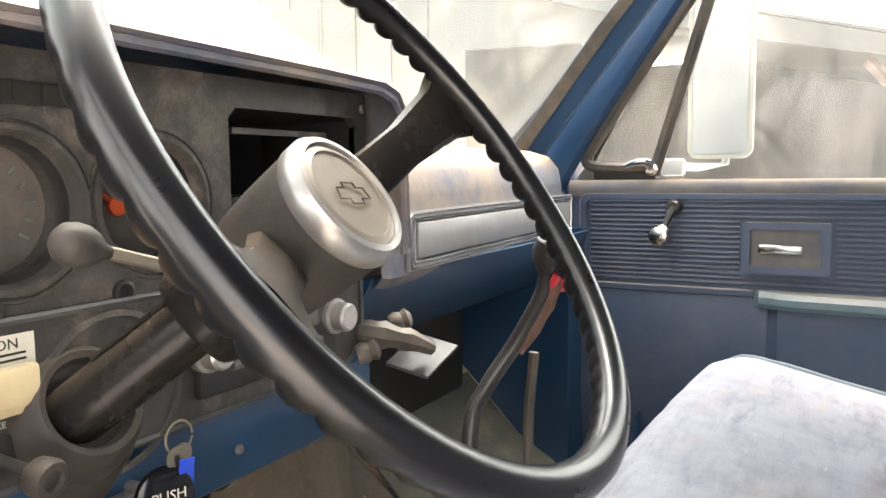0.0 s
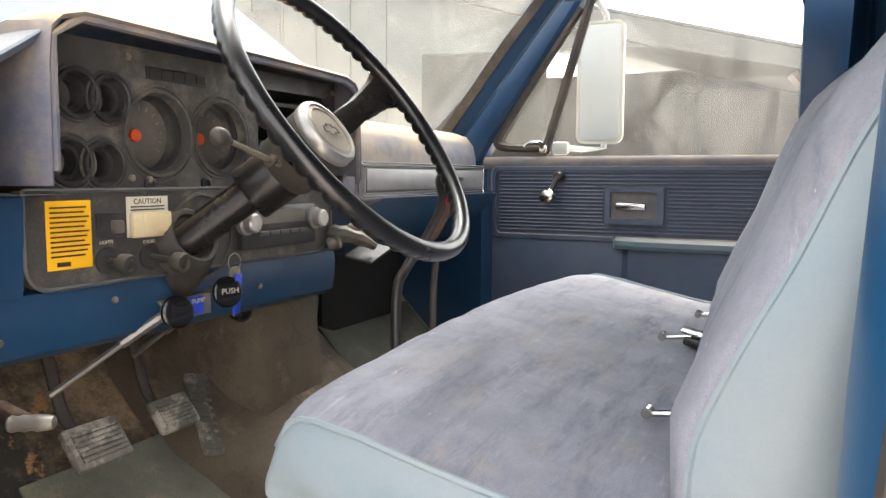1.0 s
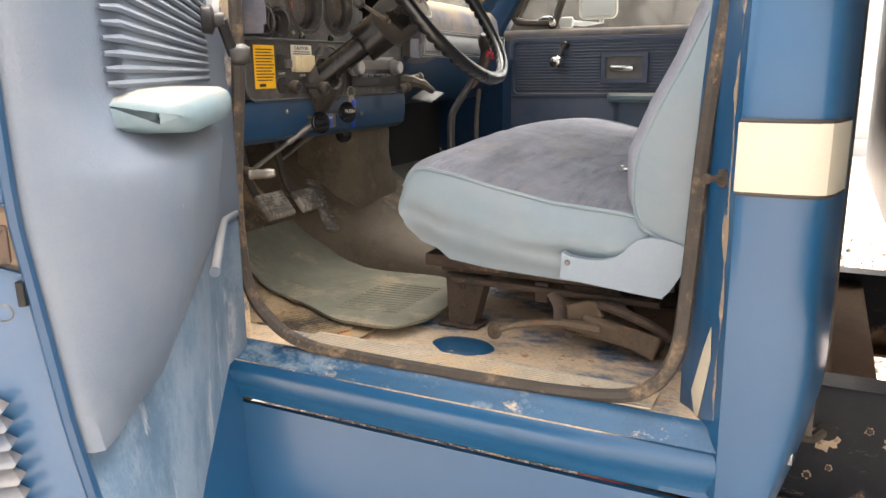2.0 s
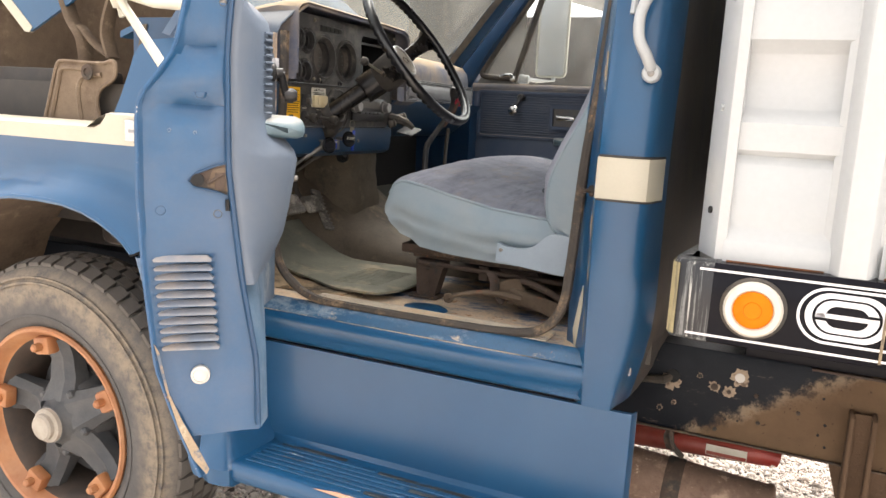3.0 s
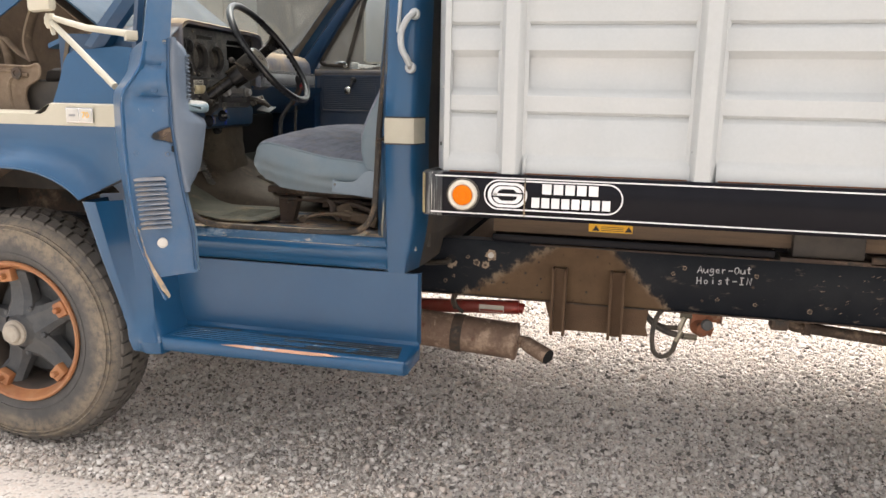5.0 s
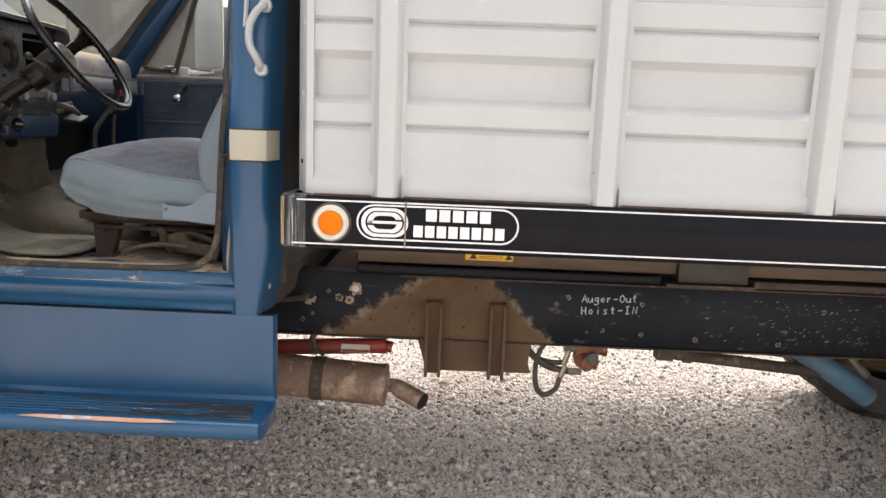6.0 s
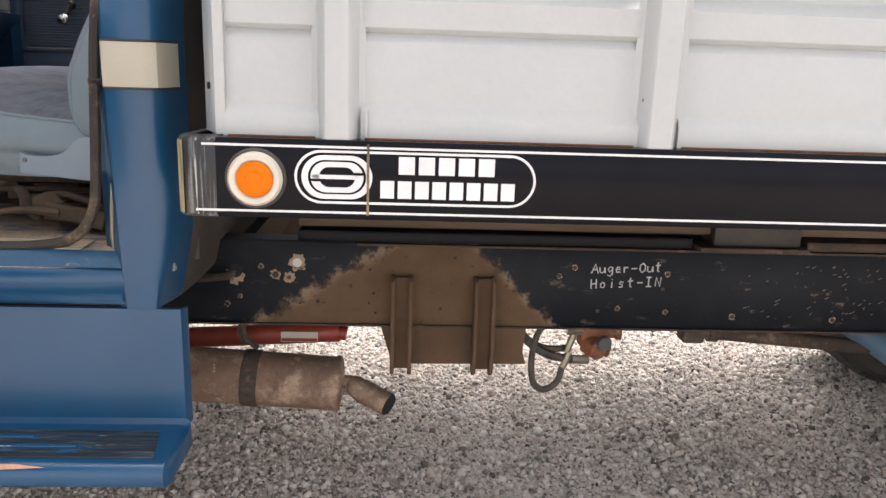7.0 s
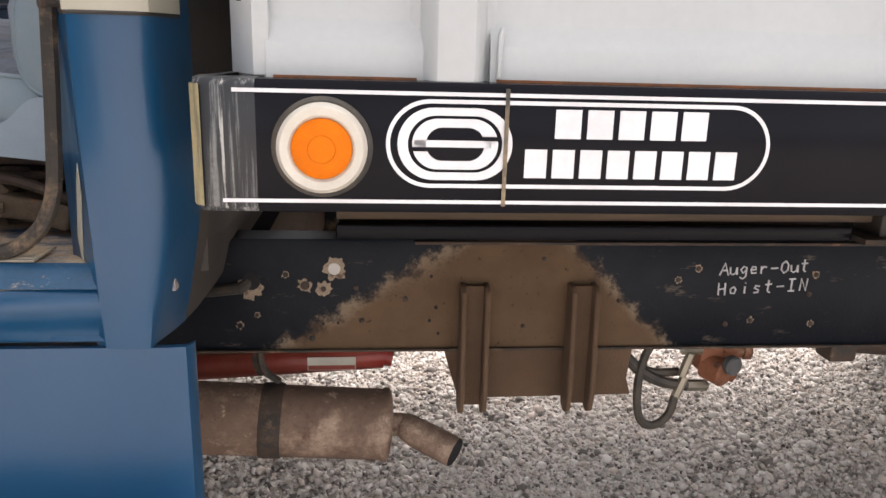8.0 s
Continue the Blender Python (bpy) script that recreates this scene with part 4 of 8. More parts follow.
for k, (x, z, r) in enumerate(((-0.025, 0.876, 0.032), (-0.089, 0.838, 0.018), (-0.049, 0.830, 0.021), (-0.130, 0.863, 0.010), (-0.232, 0.746, 0.011), (-0.194, 0.770, 0.008), (-0.204, 0.835, 0.034),
                               (0.80, 0.877, 0.011), (0.755, 0.850, 0.010), (0.94, 0.751, 0.010), (1.085, 0.862, 0.011), (1.09, 0.742, 0.010), (1.30, 0.73, 0.012), (1.62, 0.725, 0.012), (1.78, 0.86, 0.012))):
    part("bare_patch", ragged(x, z, r, 0.7216, k + 1), PATCH, near_rail, "bare tan patch round a bolt hole")
# First disc is white: bright background through that hole, painted on.
for x, z, r, mt in ((-0.025, 0.876, 0.0135, HUBCAP), (-0.089, 0.838, 0.010, RUST), (-0.049, 0.830, 0.006, RUST), (-0.130, 0.863, 0.006, RUST), (-0.232, 0.746, 0.006, DARK), (-0.194, 0.770, 0.005, RUST), (-0.204, 0.848, 0.020, DARK),
                    (0.022, 0.833, 0.006, RUST), (0.131, 0.806, 0.006, RUST), (0.035, 0.756, 0.006, RUST), (-0.075, 0.714, 0.006, RUST), (0.15, 0.882, 0.007, RUST), (-0.132, 0.720, 0.006, RUST),
                    (0.188, 0.859, 0.0035, DARK), (0.20, 0.786, 0.004, DARK), (0.186, 0.755, 0.0035, DARK), (0.206, 0.724, 0.0035, DARK), (-0.05, 0.749, 0.003, DARK), (-0.018, 0.751, 0.003, DARK),
                    (0.80, 0.877, 0.006, RUST), (0.755, 0.850, 0.006, RUST), (0.94, 0.751, 0.006, RUST), (1.085, 0.862, 0.006, RUST), (1.09, 0.742, 0.006, RUST), (1.075, 0.815, 0.006, RUST), (1.30, 0.73, 0.007, RUST), (1.62, 0.725, 0.007, RUST), (1.78, 0.86, 0.007, RUST),
                    (0.88, 0.742, 0.006, RUST), (0.44, 0.90, 0.005, RUST), (0.40, 0.74, 0.005, RUST), (0.62, 0.80, 0.005, RUST)):
    # DARK discs hold the shade inside the holes as colour.
    b = B()
    lathe(b, [(r, 0), (r, 0.0024), (r * 0.6, 0.0024 if mt is not RUST else 0.004)], (x, 0.7212, z), (0, -1, 0), 14)
    part("rivet" if mt is RUST else "bolt_hole", b, mt, near_rail)
b = B()
tube(b, [(-0.34, 0.735, 0.815), (-0.225, 0.708, 0.836), (-0.205, 0.735, 0.846)], 0.013, 8)
part("brake_line", b, HOSE, truck, "rubber line through the frame hole")
g = random.Random(5)
for k in range(110):
    x, z, a = 1.30 + 0.70 * g.random() ** 0.7, 0.72 + 0.18 * g.random(), 0.45 + 0.5 * (g.random() - 0.5)
    ln = 0.003 + 0.016 * g.random() ** 2
    b = B()
    tube(b, [(x, 0.7215, z), (x + ln * math.cos(a), 0.7215, z + ln * math.sin(a))], [0.0013, 0.0006], 4)
    part("scratch", b, PATCH, near_rail)
# hand-chalked words, a letter at a time; strokes in units of the capital's height
LETTER = {"A": [[(0, 0), (0.45, 1), (0.85, 0)], [(0.15, 0.4), (0.72, 0.42)]], "u": [[(0, 0.6), (0.05, 0.1), (0.3, 0), (0.58, 0.15), (0.65, 0.6)], [(0.65, 0.6), (0.72, 0)]],
          "e": [[(0.05, 0.3), (0.55, 0.36), (0.45, 0.58), (0.2, 0.58), (0.03, 0.3), (0.15, 0.03), (0.6, 0.08)]], "r": [[(0.05, 0.6), (0.08, 0)], [(0.08, 0.35), (0.3, 0.58), (0.55, 0.52)]]}
LETTER.update({"g": [[(0.6, 0.5), (0.3, 0.6), (0.05, 0.35), (0.25, 0.05), (0.6, 0.3)], [(0.62, 0.55), (0.6, -0.2), (0.3, -0.42), (0, -0.28)]], "-": [[(0.0, 0.4), (0.7, 0.44)]],
               "t": [[(0.3, 1), (0.28, 0.1), (0.5, 0)], [(0, 0.65), (0.62, 0.7)]], "O": [[(0.4, 1), (0.08, 0.75), (0.03, 0.3), (0.35, 0), (0.7, 0.25), (0.72, 0.7), (0.42, 1)]]})
LETTER.update({"H": [[(0, 1), (0.05, 0)], [(0.65, 1), (0.7, 0)], [(0, 0.48), (0.7, 0.54)]], "o": [[(0.35, 0.6), (0.05, 0.4), (0.1, 0.05), (0.45, 0.03), (0.6, 0.35), (0.35, 0.6)]], "i": [[(0.3, 0.6), (0.32, 0)], [(0.3, 0.85), (0.31, 0.9)]],
               "s": [[(0.6, 0.55), (0.2, 0.6), (0.1, 0.4), (0.5, 0.25), (0.5, 0.05), (0.05, 0.0)]], "I": [[(0.3, 1), (0.3, 0)], [(0, 1), (0.62, 1.02)], [(0, 0), (0.62, 0.03)]], "N": [[(0, 0), (0.05, 1), (0.6, 0), (0.68, 1)]]})
for word, x0, z0, x1, z1 in (("Auger-Out", 0.852, 0.862, 1.046, 0.869), ("Hoist-IN", 0.853, 0.814, 1.050, 0.824)):
    for k, ch in enumerate(word):
        f = k / (len(word) - 1)
        lx, lz = x0 + (x1 - x0) * f, z0 + (z1 - z0) * f + 0.002 * noise.noise((k * 1.7, x0 * 9, z0 * 40))
        b = B()
        for stroke in LETTER[ch]:
            tube(b, [(lx + 0.024 * px, 0.7206, lz + 0.029 * pz) for px, pz in stroke], 0.0021, 5)
        part("chalk_letter", b, CHALK, near_rail)

# mud-caked battery plate with two upright channels
b = B()
prism(b, [(0.218, 0.69), (0.668, 0.69), (0.660, 0.600), (0.672, 0.560), (0.258, 0.556)], in_xz(0.735), 0, 0.006)
plate = part("battery_plate", b, MUD, truck, "mud-caked plate hung below the frame")
for x in (0.252, 0.498):
    for d in (0.0, 0.052):
        b = B()
        prism(b, [(0.722, 0.846), (0.690, 0.846), (0.672, 0.835), (0.655, 0.60), (0.668, 0.552), (0.690, 0.540), (0.715, 0.552), (0.722, 0.60)], lambda a, c, dd, x=x + d: (x + dd, a, c), 0, 0.012)
        bmesh.ops.bevel(b, geom=b.edges[:], offset=0.003, segments=1, affect="EDGES")
        part("channel_rib", b, MUD, truck, "mud-caked upright rib")
    part("channel_web", box(x + 0.006, x + 0.058, 0.700, 0.712, 0.556, 0.842), MUD, truck)
# muffler and tail pipe
ax = Vector((1, 0.0, -0.062)).normalized()
at = Vector((-0.62, 0.775, 0.514))
b = B()
lathe(b, [(0.03, -0.02), (0.045, 0.0), (0.083, 0.012), (0.086, 0.03), (0.084, 0.36), (0.084, 0.70), (0.088, 0.706), (0.088, 0.716), (0.080, 0.722), (0.04, 0.728)], at, ax, 28)
muffler = part("muffler", b, MUFFLER, truck, "rusted round muffler")
b = B()
lathe(b, [(0.0865, 0.42), (0.0885, 0.424), (0.0885, 0.466), (0.0865, 0.47)], at, ax, 28)
part("clamp_band", b, RUST, muffler)
b = B()
p = [at + ax * d for d in (0.71, 0.755)] + [Vector((0.165, 0.745, 0.462)), Vector((0.250, 0.695, 0.437))]
tube(b, smooth_path(p, 4), [0.028] * 5 + [0.032, 0.034, 0.034, 0.036, 0.036, 0.036, 0.036, 0.036], 14, caps=False)
part("tail_pipe", b, MUFFLER, truck, "bent rusty tail pipe")
# Near-black disc paints the shaded inside of the pipe.
b = B()
lathe(b, [(0.0345, 0), (0.0345, 0.004)], (0.2475, 0.6965, 0.438), (0.80, -0.58, -0.22), 16)
part("pipe_bore", b, DARK, truck)
b = B()
tube(b, smooth_path([(-0.20, 0.80, 0.60), (-0.205, 0.77, 0.645), (-0.18, 0.78, 0.70)], 3), 0.013, 6)
tube(b, smooth_path([(-0.16, 0.78, 0.585), (-0.19, 0.75, 0.63), (-0.20, 0.76, 0.70)], 3), 0.009, 6)
part("hanger", b, RUST, truck, "rusted muffler hanger")
b = B()
tube(b, [(-0.75, 0.90, 0.548), (0.085, 0.90, 0.597)], 0.033, 16)
tube(b, [(0.075, 0.90, 0.597), (0.108, 0.90, 0.590)], 0.024, 10)
ram = part("hoist_ram", b, RED, truck, "faded red hydraulic cylinder")
part("danger_label", box(-0.10, 0.018, 0.8650, 0.8663, 0.572, 0.606), PAPER, ram, "white and red danger label")
part("danger_band", box(-0.098, 0.016, 0.8640, 0.8647, 0.574, 0.585), RED, ram)
# hydraulic valve and hoses
b = B()
box(0.845, 0.915, 0.75, 0.82, 0.605, 0.682, 0.008, bm=b)
lathe(b, [(0.034, 0), (0.034, 0.05), (0.028, 0.056)], (0.872, 0.77, 0.618), (0.5, -0.85, -0.1), 16)
lathe(b, [(0.020, 0), (0.020, 0.045), (0.026, 0.047), (0.026, 0.065), (0.012, 0.068)], (0.905, 0.765, 0.660), (1, -0.1, 0.05), 6)
lathe(b, [(0.016, 0), (0.016, 0.03), (0.021, 0.032), (0.021, 0.046)], (0.895, 0.765, 0.612), (0.9, -0.2, -0.3), 6)
lathe(b, [(0.015, 0), (0.015, 0.03), (0.010, 0.034)], (0.86, 0.77, 0.68), (-0.4, -0.5, 0.7), 6)
valve = part("hydraulic_valve", b, ORANGE_RUST, truck, "rusty hydraulic valve block with hoses")
b = B()
lathe(b, [(0.024, 0), (0.024, 0.014), (0.02, 0.018)], (0.905, 0.72, 0.640), (0.3, -0.95, 0), 14)
part("valve_cap", b, SPOKE, valve)
for p0, p1, r in (((0.80, 0.76, 0.662), (0.85, 0.76, 0.662), 0.013), ((0.915, 0.77, 0.655), (0.965, 0.76, 0.655), 0.016), ((0.81, 0.75, 0.595), (0.79, 0.745, 0.545), 0.011), ((0.82, 0.75, 0.655), (0.80, 0.745, 0.60), 0.011), ((0.82, 0.76, 0.568), (0.875, 0.765, 0.566), 0.014)):
    b = B()
    tube(b, [p0, p1], r, 6)
    part("fitting", b, BRASS, valve, "plated hose fitting")
b = B()
tube(b, smooth_path([(0.79, 0.745, 0.548), (0.775, 0.74, 0.50), (0.735, 0.73, 0.478), (0.700, 0.73, 0.50), (0.690, 0.735, 0.58), (0.71, 0.75, 0.66), (0.76, 0.78, 0.70)], 5), 0.0105, 8)
part("hose", b, HOSE, valve, "black rubber hose loop")
b = B()
tube(b, smooth_path([(0.82, 0.76, 0.568), (0.75, 0.75, 0.585), (0.69, 0.75, 0.62), (0.62, 0.77, 0.69)], 5), 0.014, 8)
part("hose", b, HOSE, valve)
b = B()
tube(b, smooth_path([(0.80, 0.77, 0.60), (0.73, 0.76, 0.605), (0.67, 0.76, 0.64), (0.63, 0.78, 0.70)], 5), 0.011, 8)
part("hose", b, HOSE, valve)
# driveline and hoist pipe
b = B()
tube(b, smooth_path([(1.27, 0.97, 0.66), (1.275, 0.955, 0.615), (1.30, 0.95, 0.600), (1.347, 0.95, 0.597), (1.60, 0.95, 0.576), (1.90, 0.95, 0.550)], 4), 0.026, 10)
lathe(b, [(0.034, 0), (0.034, 0.03), (0.029, 0.034)], (1.33, 0.95, 0.598), (1, 0, -0.05), 12)
part("return_pipe", b, RUST, truck, "rusty steel pipe below the frame")
b = B()
tube(b, [(1.10, 1.25, 0.62), (2.7, 1.25, 0.50)], 0.045, 14)
tube(b, [(1.30, 1.25, 0.605), (1.36, 1.25, 0.60)], 0.065, 14)
part("driveshaft", b, MUD, truck, "muddy driveshaft")
part("bracket", box(1.16, 1.23, 0.73, 0.80, 0.635, 0.69, 0.01), RUST, truck)
b = B()
tube(b, [(1.70, 0.95, 0.72), (2.12, 0.95, 0.45)], 0.048, 14)
part("hoist_pipe", b, BLUEPIPE, truck, "blue hoist pipe")
b = B()
tube(b, [(2.0, 0.93, 0.64), (2.09, 0.93, 0.55)], 0.018, 8)
part("grease_fitting", b, BRASS, truck)
b = B()
tube(b, [(2.75, 0.4, 0.525), (2.75, 2.1, 0.525)], 0.07, 12)
lathe(b, [(0.05, -0.2), (0.2, -0.1), (0.22, 0), (0.2, 0.1), (0.05, 0.2)], (2.75, 1.25, 0.525), (1, 0, 0), 16)
part("rear_axle", b, MUD, truck)
b = B()
tube(b, [(-2.0, 0.35, 0.48), (-2.0, 2.15, 0.48)], 0.05, 10)
part("front_axle", b, MUD, truck)


def wheel(parent_name, cx, y_out, side, lugs=True):
    """A cast five-spoke wheel with a treaded tyre; side -1 faces the driver side. Built at the origin round the y axis."""
    ax2, cz = (0, side, 0), 0.526
    R, W = 0.53, 0.25
    t = lambda h: h
    b2 = B()
    lathe(b2, [(0.300, -0.035), (0.318, -0.012), (0.36, 0.006), (0.43, 0.010), (0.478, -0.004), (0.500, -0.024), (0.512, -0.040), (0.516, -0.125), (0.512, -0.21), (0.478, -0.246), (0.36, -0.256), (0.300, -0.215)],
          (cx, y_out, cz), ax2, 72, cap=False)
    rub = TYRE_FRONT if lugs else TYRE
    w = part(parent_name, b2, rub, truck, "weathered bias-ply truck tyre caked with dry mud" if lugs else "")
    for j, (r, z) in enumerate(((0.352, 0.0085), (0.455, 0.0095), (0.472, 0.0045))):
        b2 = B()
        lathe(b2, [(r, z - 0.006), (r, z), (r + 0.006, z), (r + 0.006, z - 0.006)], (cx, y_out, cz), ax2, 72, cap=False)
        part("sidewall_ring", b2, rub, w)
    # tread lugs: three staggered rows and shoulder blocks
    b2 = B()
    nl = 56
    for row, (h0, h1) in enumerate(((-0.030, -0.075), (-0.083, -0.122), (-0.130, -0.167), (-0.175, -0.222))):
        for j in range(nl):
            a0 = 2 * math.pi * (j + 0.5 * (row % 2)) / nl
            aw = 2 * math.pi / nl * 0.78
            ca = [(a0 + aw * q, h) for q, h in ((0.0, h0), (1.0, h0), (1.18, h1), (0.18, h1))]
            lo, hi = [], []
            for a1, h in ca:
                sh = 0.014 if h > -0.035 or h < -0.215 else 0.0
                for rr, dst in ((0.505, lo), (0.530 - sh, hi)):
                    dst.append(b2.verts.new((cx + rr * math.cos(a1), y_out + side * h, cz + rr * math.sin(a1))))
            b2.faces.new(hi)
            for q in range(4):
                b2.faces.new((lo[q], lo[(q + 1) % 4], hi[(q + 1) % 4], hi[q]))
    part("tread", b2, rub, w, "blocky worn tread", angle=20)
    b2 = B()
    lathe(b2, [(0.312, -0.030), (0.318, -0.004), (0.312, 0.004), (0.303, 0.002), (0.290, -0.014), (0.283, -0.034), (0.276, -0.040)], (cx, y_out, cz), ax2, 72, cap=False)
    part("rim", b2, RIM, w, "orange rusted steel rim")
    # Barrel behind the spokes is coloured darker than the outer flange.
    b2 = B()
    lathe(b2, [(0.2755, -0.040), (0.262, -0.060), (0.258, -0.2)], (cx, y_out, cz), ax2, 72, cap=False)
    part("rim_barrel", b2, BARREL, w, "dark inner barrel of the rim")
    b2 = B()
    lathe(b2, [(0.26, -0.20), (0.001, -0.20)], (cx, y_out, cz), ax2, 32, cap=False)
    part("brake_drum", b2, APRON, w)
    b2 = B()
    lathe(b2, [(0.215, -0.19), (0.225, -0.16), (0.20, -0.150), (0.12, -0.145)], (cx, y_out, cz), ax2, 40, cap=False)
    part("drum", b2, SPOKE, w)
    b2 = B()
    lathe(b2, [(0.135, -0.15), (0.125, -0.075), (0.095, -0.045), (0.075, -0.03), (0.062, -0.01), (0.06, 0.0)], (cx, y_out, cz), ax2, 30)
    for k in range(5):
        a = radians(90 + 72 * k + 10)
        u2, s2 = Vector((math.cos(a), 0, math.sin(a))), Vector((-math.sin(a), 0, math.cos(a)))
        c2 = Vector((cx, y_out, cz))
        rows = []
        for r, hw, h, dp in ((0.07, 0.075, -0.02, 0.08), (0.13, 0.058, -0.055, 0.07), (0.20, 0.05, -0.065, 0.06), (0.262, 0.062, -0.045, 0.05)):
            q = c2 + u2 * r
            f = Vector((0, side, 0))
            rows.append([q + s2 * hw + f * (h - dp), q + s2 * hw + f * (h - 0.02), q + s2 * hw * 0.55 + f * h, q + f * (h - 0.008), q - s2 * hw * 0.55 + f * h, q - s2 * hw + f * (h - 0.02), q - s2 * hw + f * (h - dp)])
        loft(b2, rows, ends=True)
    part("spoke_wheel", b2, SPOKE, w, "grey cast five-spoke hub")
    for k in range(5):
        a = radians(90 + 72 * k + 10)
        q = Vector((cx + 0.250 * math.cos(a), y_out - side * 0.035, cz + 0.250 * math.sin(a)))
        b2 = B()
        m3 = Matrix.Translation(q) @ Matrix.Rotation(-a, 4, "Y")
        k3 = box(-0.028, 0.030, -0.022, 0.022, -0.034, 0.034, 0.010)
        merge(b2, k3, m3)
        lathe(b2, [(0.014, 0), (0.014, 0.045), (0.009, 0.05)], q, ax2, 6)
        part("rim_clamp", b2, RIM, w, "rusted wedge clamp and nut")
        q = Vector((cx + 0.105 * math.cos(a + 0.63), y_out - side * 0.055, cz + 0.105 * math.sin(a + 0.63)))
        b2 = B()
        lathe(b2, [(0.015, -0.02), (0.015, 0.015), (0.008, 0.022)], q, ax2, 6)
        part("stud", b2, SPOKE, w)
    b2 = B()
    lathe(b2, [(0.058, -0.01), (0.055, 0.012), (0.043, 0.016), (0.042, 0.028), (0.036, 0.034), (0.0005, 0.036)], (cx, y_out, cz), ax2, 24)
    part("hub_cap", b2, HUBDUST, w, "chalky dust-covered hub cap")
    return w


wheel("front_wheel", -2.0, 0.085, -1)
wheel("front_wheel", -2.0, 2.415, 1)
for y, s in ((0.16, -1), (0.44, -1), (2.34, 1), (2.06, 1)):
    wheel("rear_wheel", 2.75, y, s, False)

# ---- truck: cab shell ----
YC = 1.25
SIDE = [(0.86, 0.292), (0.95, 0.280), (1.10, 0.268), (1.25, 0.258), (1.40, 0.252), (1.50, 0.252), (1.56, 0.257), (1.63, 0.272), (1.70, 0.280), (1.90, 0.300), (2.15, 0.340), (2.30, 0.39)]


def flip(p):
    return (p[0], 2 * YC - p[1], p[2])


def both(name, rows, mat, label="", closed=False):
    """The same sheet on the driver side and mirrored on the passenger side."""
    for k in (0, 1):
        b2 = B()
        loft(b2, rows if not k else [[flip(p) for p in r] for r in rows], closed)
        part(name, b2, mat, truck, label)


def one_side(name, rows, mat, label=""):
    b2 = B()
    loft(b2, rows)
    part(name, b2, mat, truck, label)


ZS = [0.87, 0.91, 0.95, 1.0, 1.06, 1.12, 1.2, 1.3, 1.4, 1.5, 1.545, 1.59, 1.63, 1.68, 1.75, 1.9, 2.1, 2.3]
SKIN = [(-0.372, 0.012), (-0.367, 0.004), (-0.353, 0.0), (-0.300, -0.002), (-0.270, 0.001), (-0.257, 0.009), (-0.248, 0.028), (-0.234, 0.090), (-0.228, 0.130)]
JAMB = [(-0.466, 0.47), (-0.456, 0.40), (-0.436, 0.378), (-0.418, 0.352), (-0.404, 0.330), (-0.389, 0.312)]


LEAN = [(1.0, 0.012), (1.35, 0.009), (1.5, 0.014), (1.65, 0.022), (1.9, 0.036), (2.3, 0.05)]


def jamb_row(z):
    """Jamb section at one height: the seal flange leans back towards the roof."""
    return [(a + lerp(LEAN, z) * w, c) for (a, c), w in zip(JAMB, (1, 1, 0.95, 0.75, 0.5, 0.25))]


def jamb_y(x, z):
    """Depth of the door jamb between the seal and the outer skin."""
    return lerp(sorted(jamb_row(z)[2:] + [(-0.372, lerp(SIDE, z) + 0.012)]), x)


rows, backs = [], []
for z in ZS:
    y = lerp(SIDE, z)
    rear = 0.045 * max(0, (1.10 - z) / 0.23) ** 1.3
    low = max(0.0, z - 1.7) * 0.08
    rows.append([(a, c + low, z) for a, c in jamb_row(z)] + [(a - rear * max(0.0, min(1.0, (a + 0.30) / 0.05)), y + c, z) for a, c in SKIN])
    backs.append([(-0.2285 - rear, y + 0.128, z), (-0.222 - rear, y + 0.20, z), (-0.218 - rear, y + 0.35, z), (-0.216 - rear, YC, z)])
both("rear_pillar", rows, BLUE, "blue rear cab corner with scuffed door jamb")
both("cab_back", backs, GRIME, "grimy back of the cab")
both("pillar_band", [[(a - (0.003 if a < -0.36 else 0.0) + (0.003 if a > -0.26 else 0.0), lerp(SIDE, z) + c - 0.0035, z) for a, c in SKIN[1:8]] for z in (1.388, 1.435, 1.483)], CREAM, "cream painted band")
for z in (1.3855, 1.4855):
    b = B()
    tube(b, [(a, lerp(SIDE, z) + c - 0.002, z) for a, c in SKIN[1:8]], 0.0032, 6)
    part("band_moulding", b, APRON, truck)
# rocker under the door
sec = [(0.44, 0.990), (0.395, 0.997), (0.33, 1.000), (0.315, 0.997), (0.303, 0.985), (0.285, 0.970), (0.277, 0.963), (0.272, 0.951), (0.273, 0.936), (0.285, 0.912), (0.292, 0.902), (0.295, 0.888), (0.302, 0.880), (0.318, 0.872)]
rows = [[(x, y + 0.02 * max(0, (x + 0.55) / 0.24) * (1 if y < 0.3 else 0), z) for y, z in sec] for x in np.linspace(-1.42, -0.358, 12)]
both("rocker_panel", rows, BLUE_SILL, "blue rocker panel worn and dusty along the sill")
both("rocker_face", [[(x, y - 0.002 + 0.02 * max(0, (x + 0.55) / 0.24) * (1 if y < 0.3 else 0), z) for y, z in sec[5:]] for x in np.linspace(-1.42, -0.358, 12)], BLUE, "glossy blue rocker face")
both("sill_edge", [[(x, y, z + 0.0025) for y, z in sec[2:6]] for x in np.linspace(-1.42, -0.358, 12)], SILL_EDGE, "worn blue paint outside the door seal")
part("scuff_plate", box(-1.21, -0.48, 0.335, 0.425, 1.001, 1.0055, 0.002), SCUFF, truck, "dusty ribbed aluminium scuff plate")
plate = truck.children[-1]
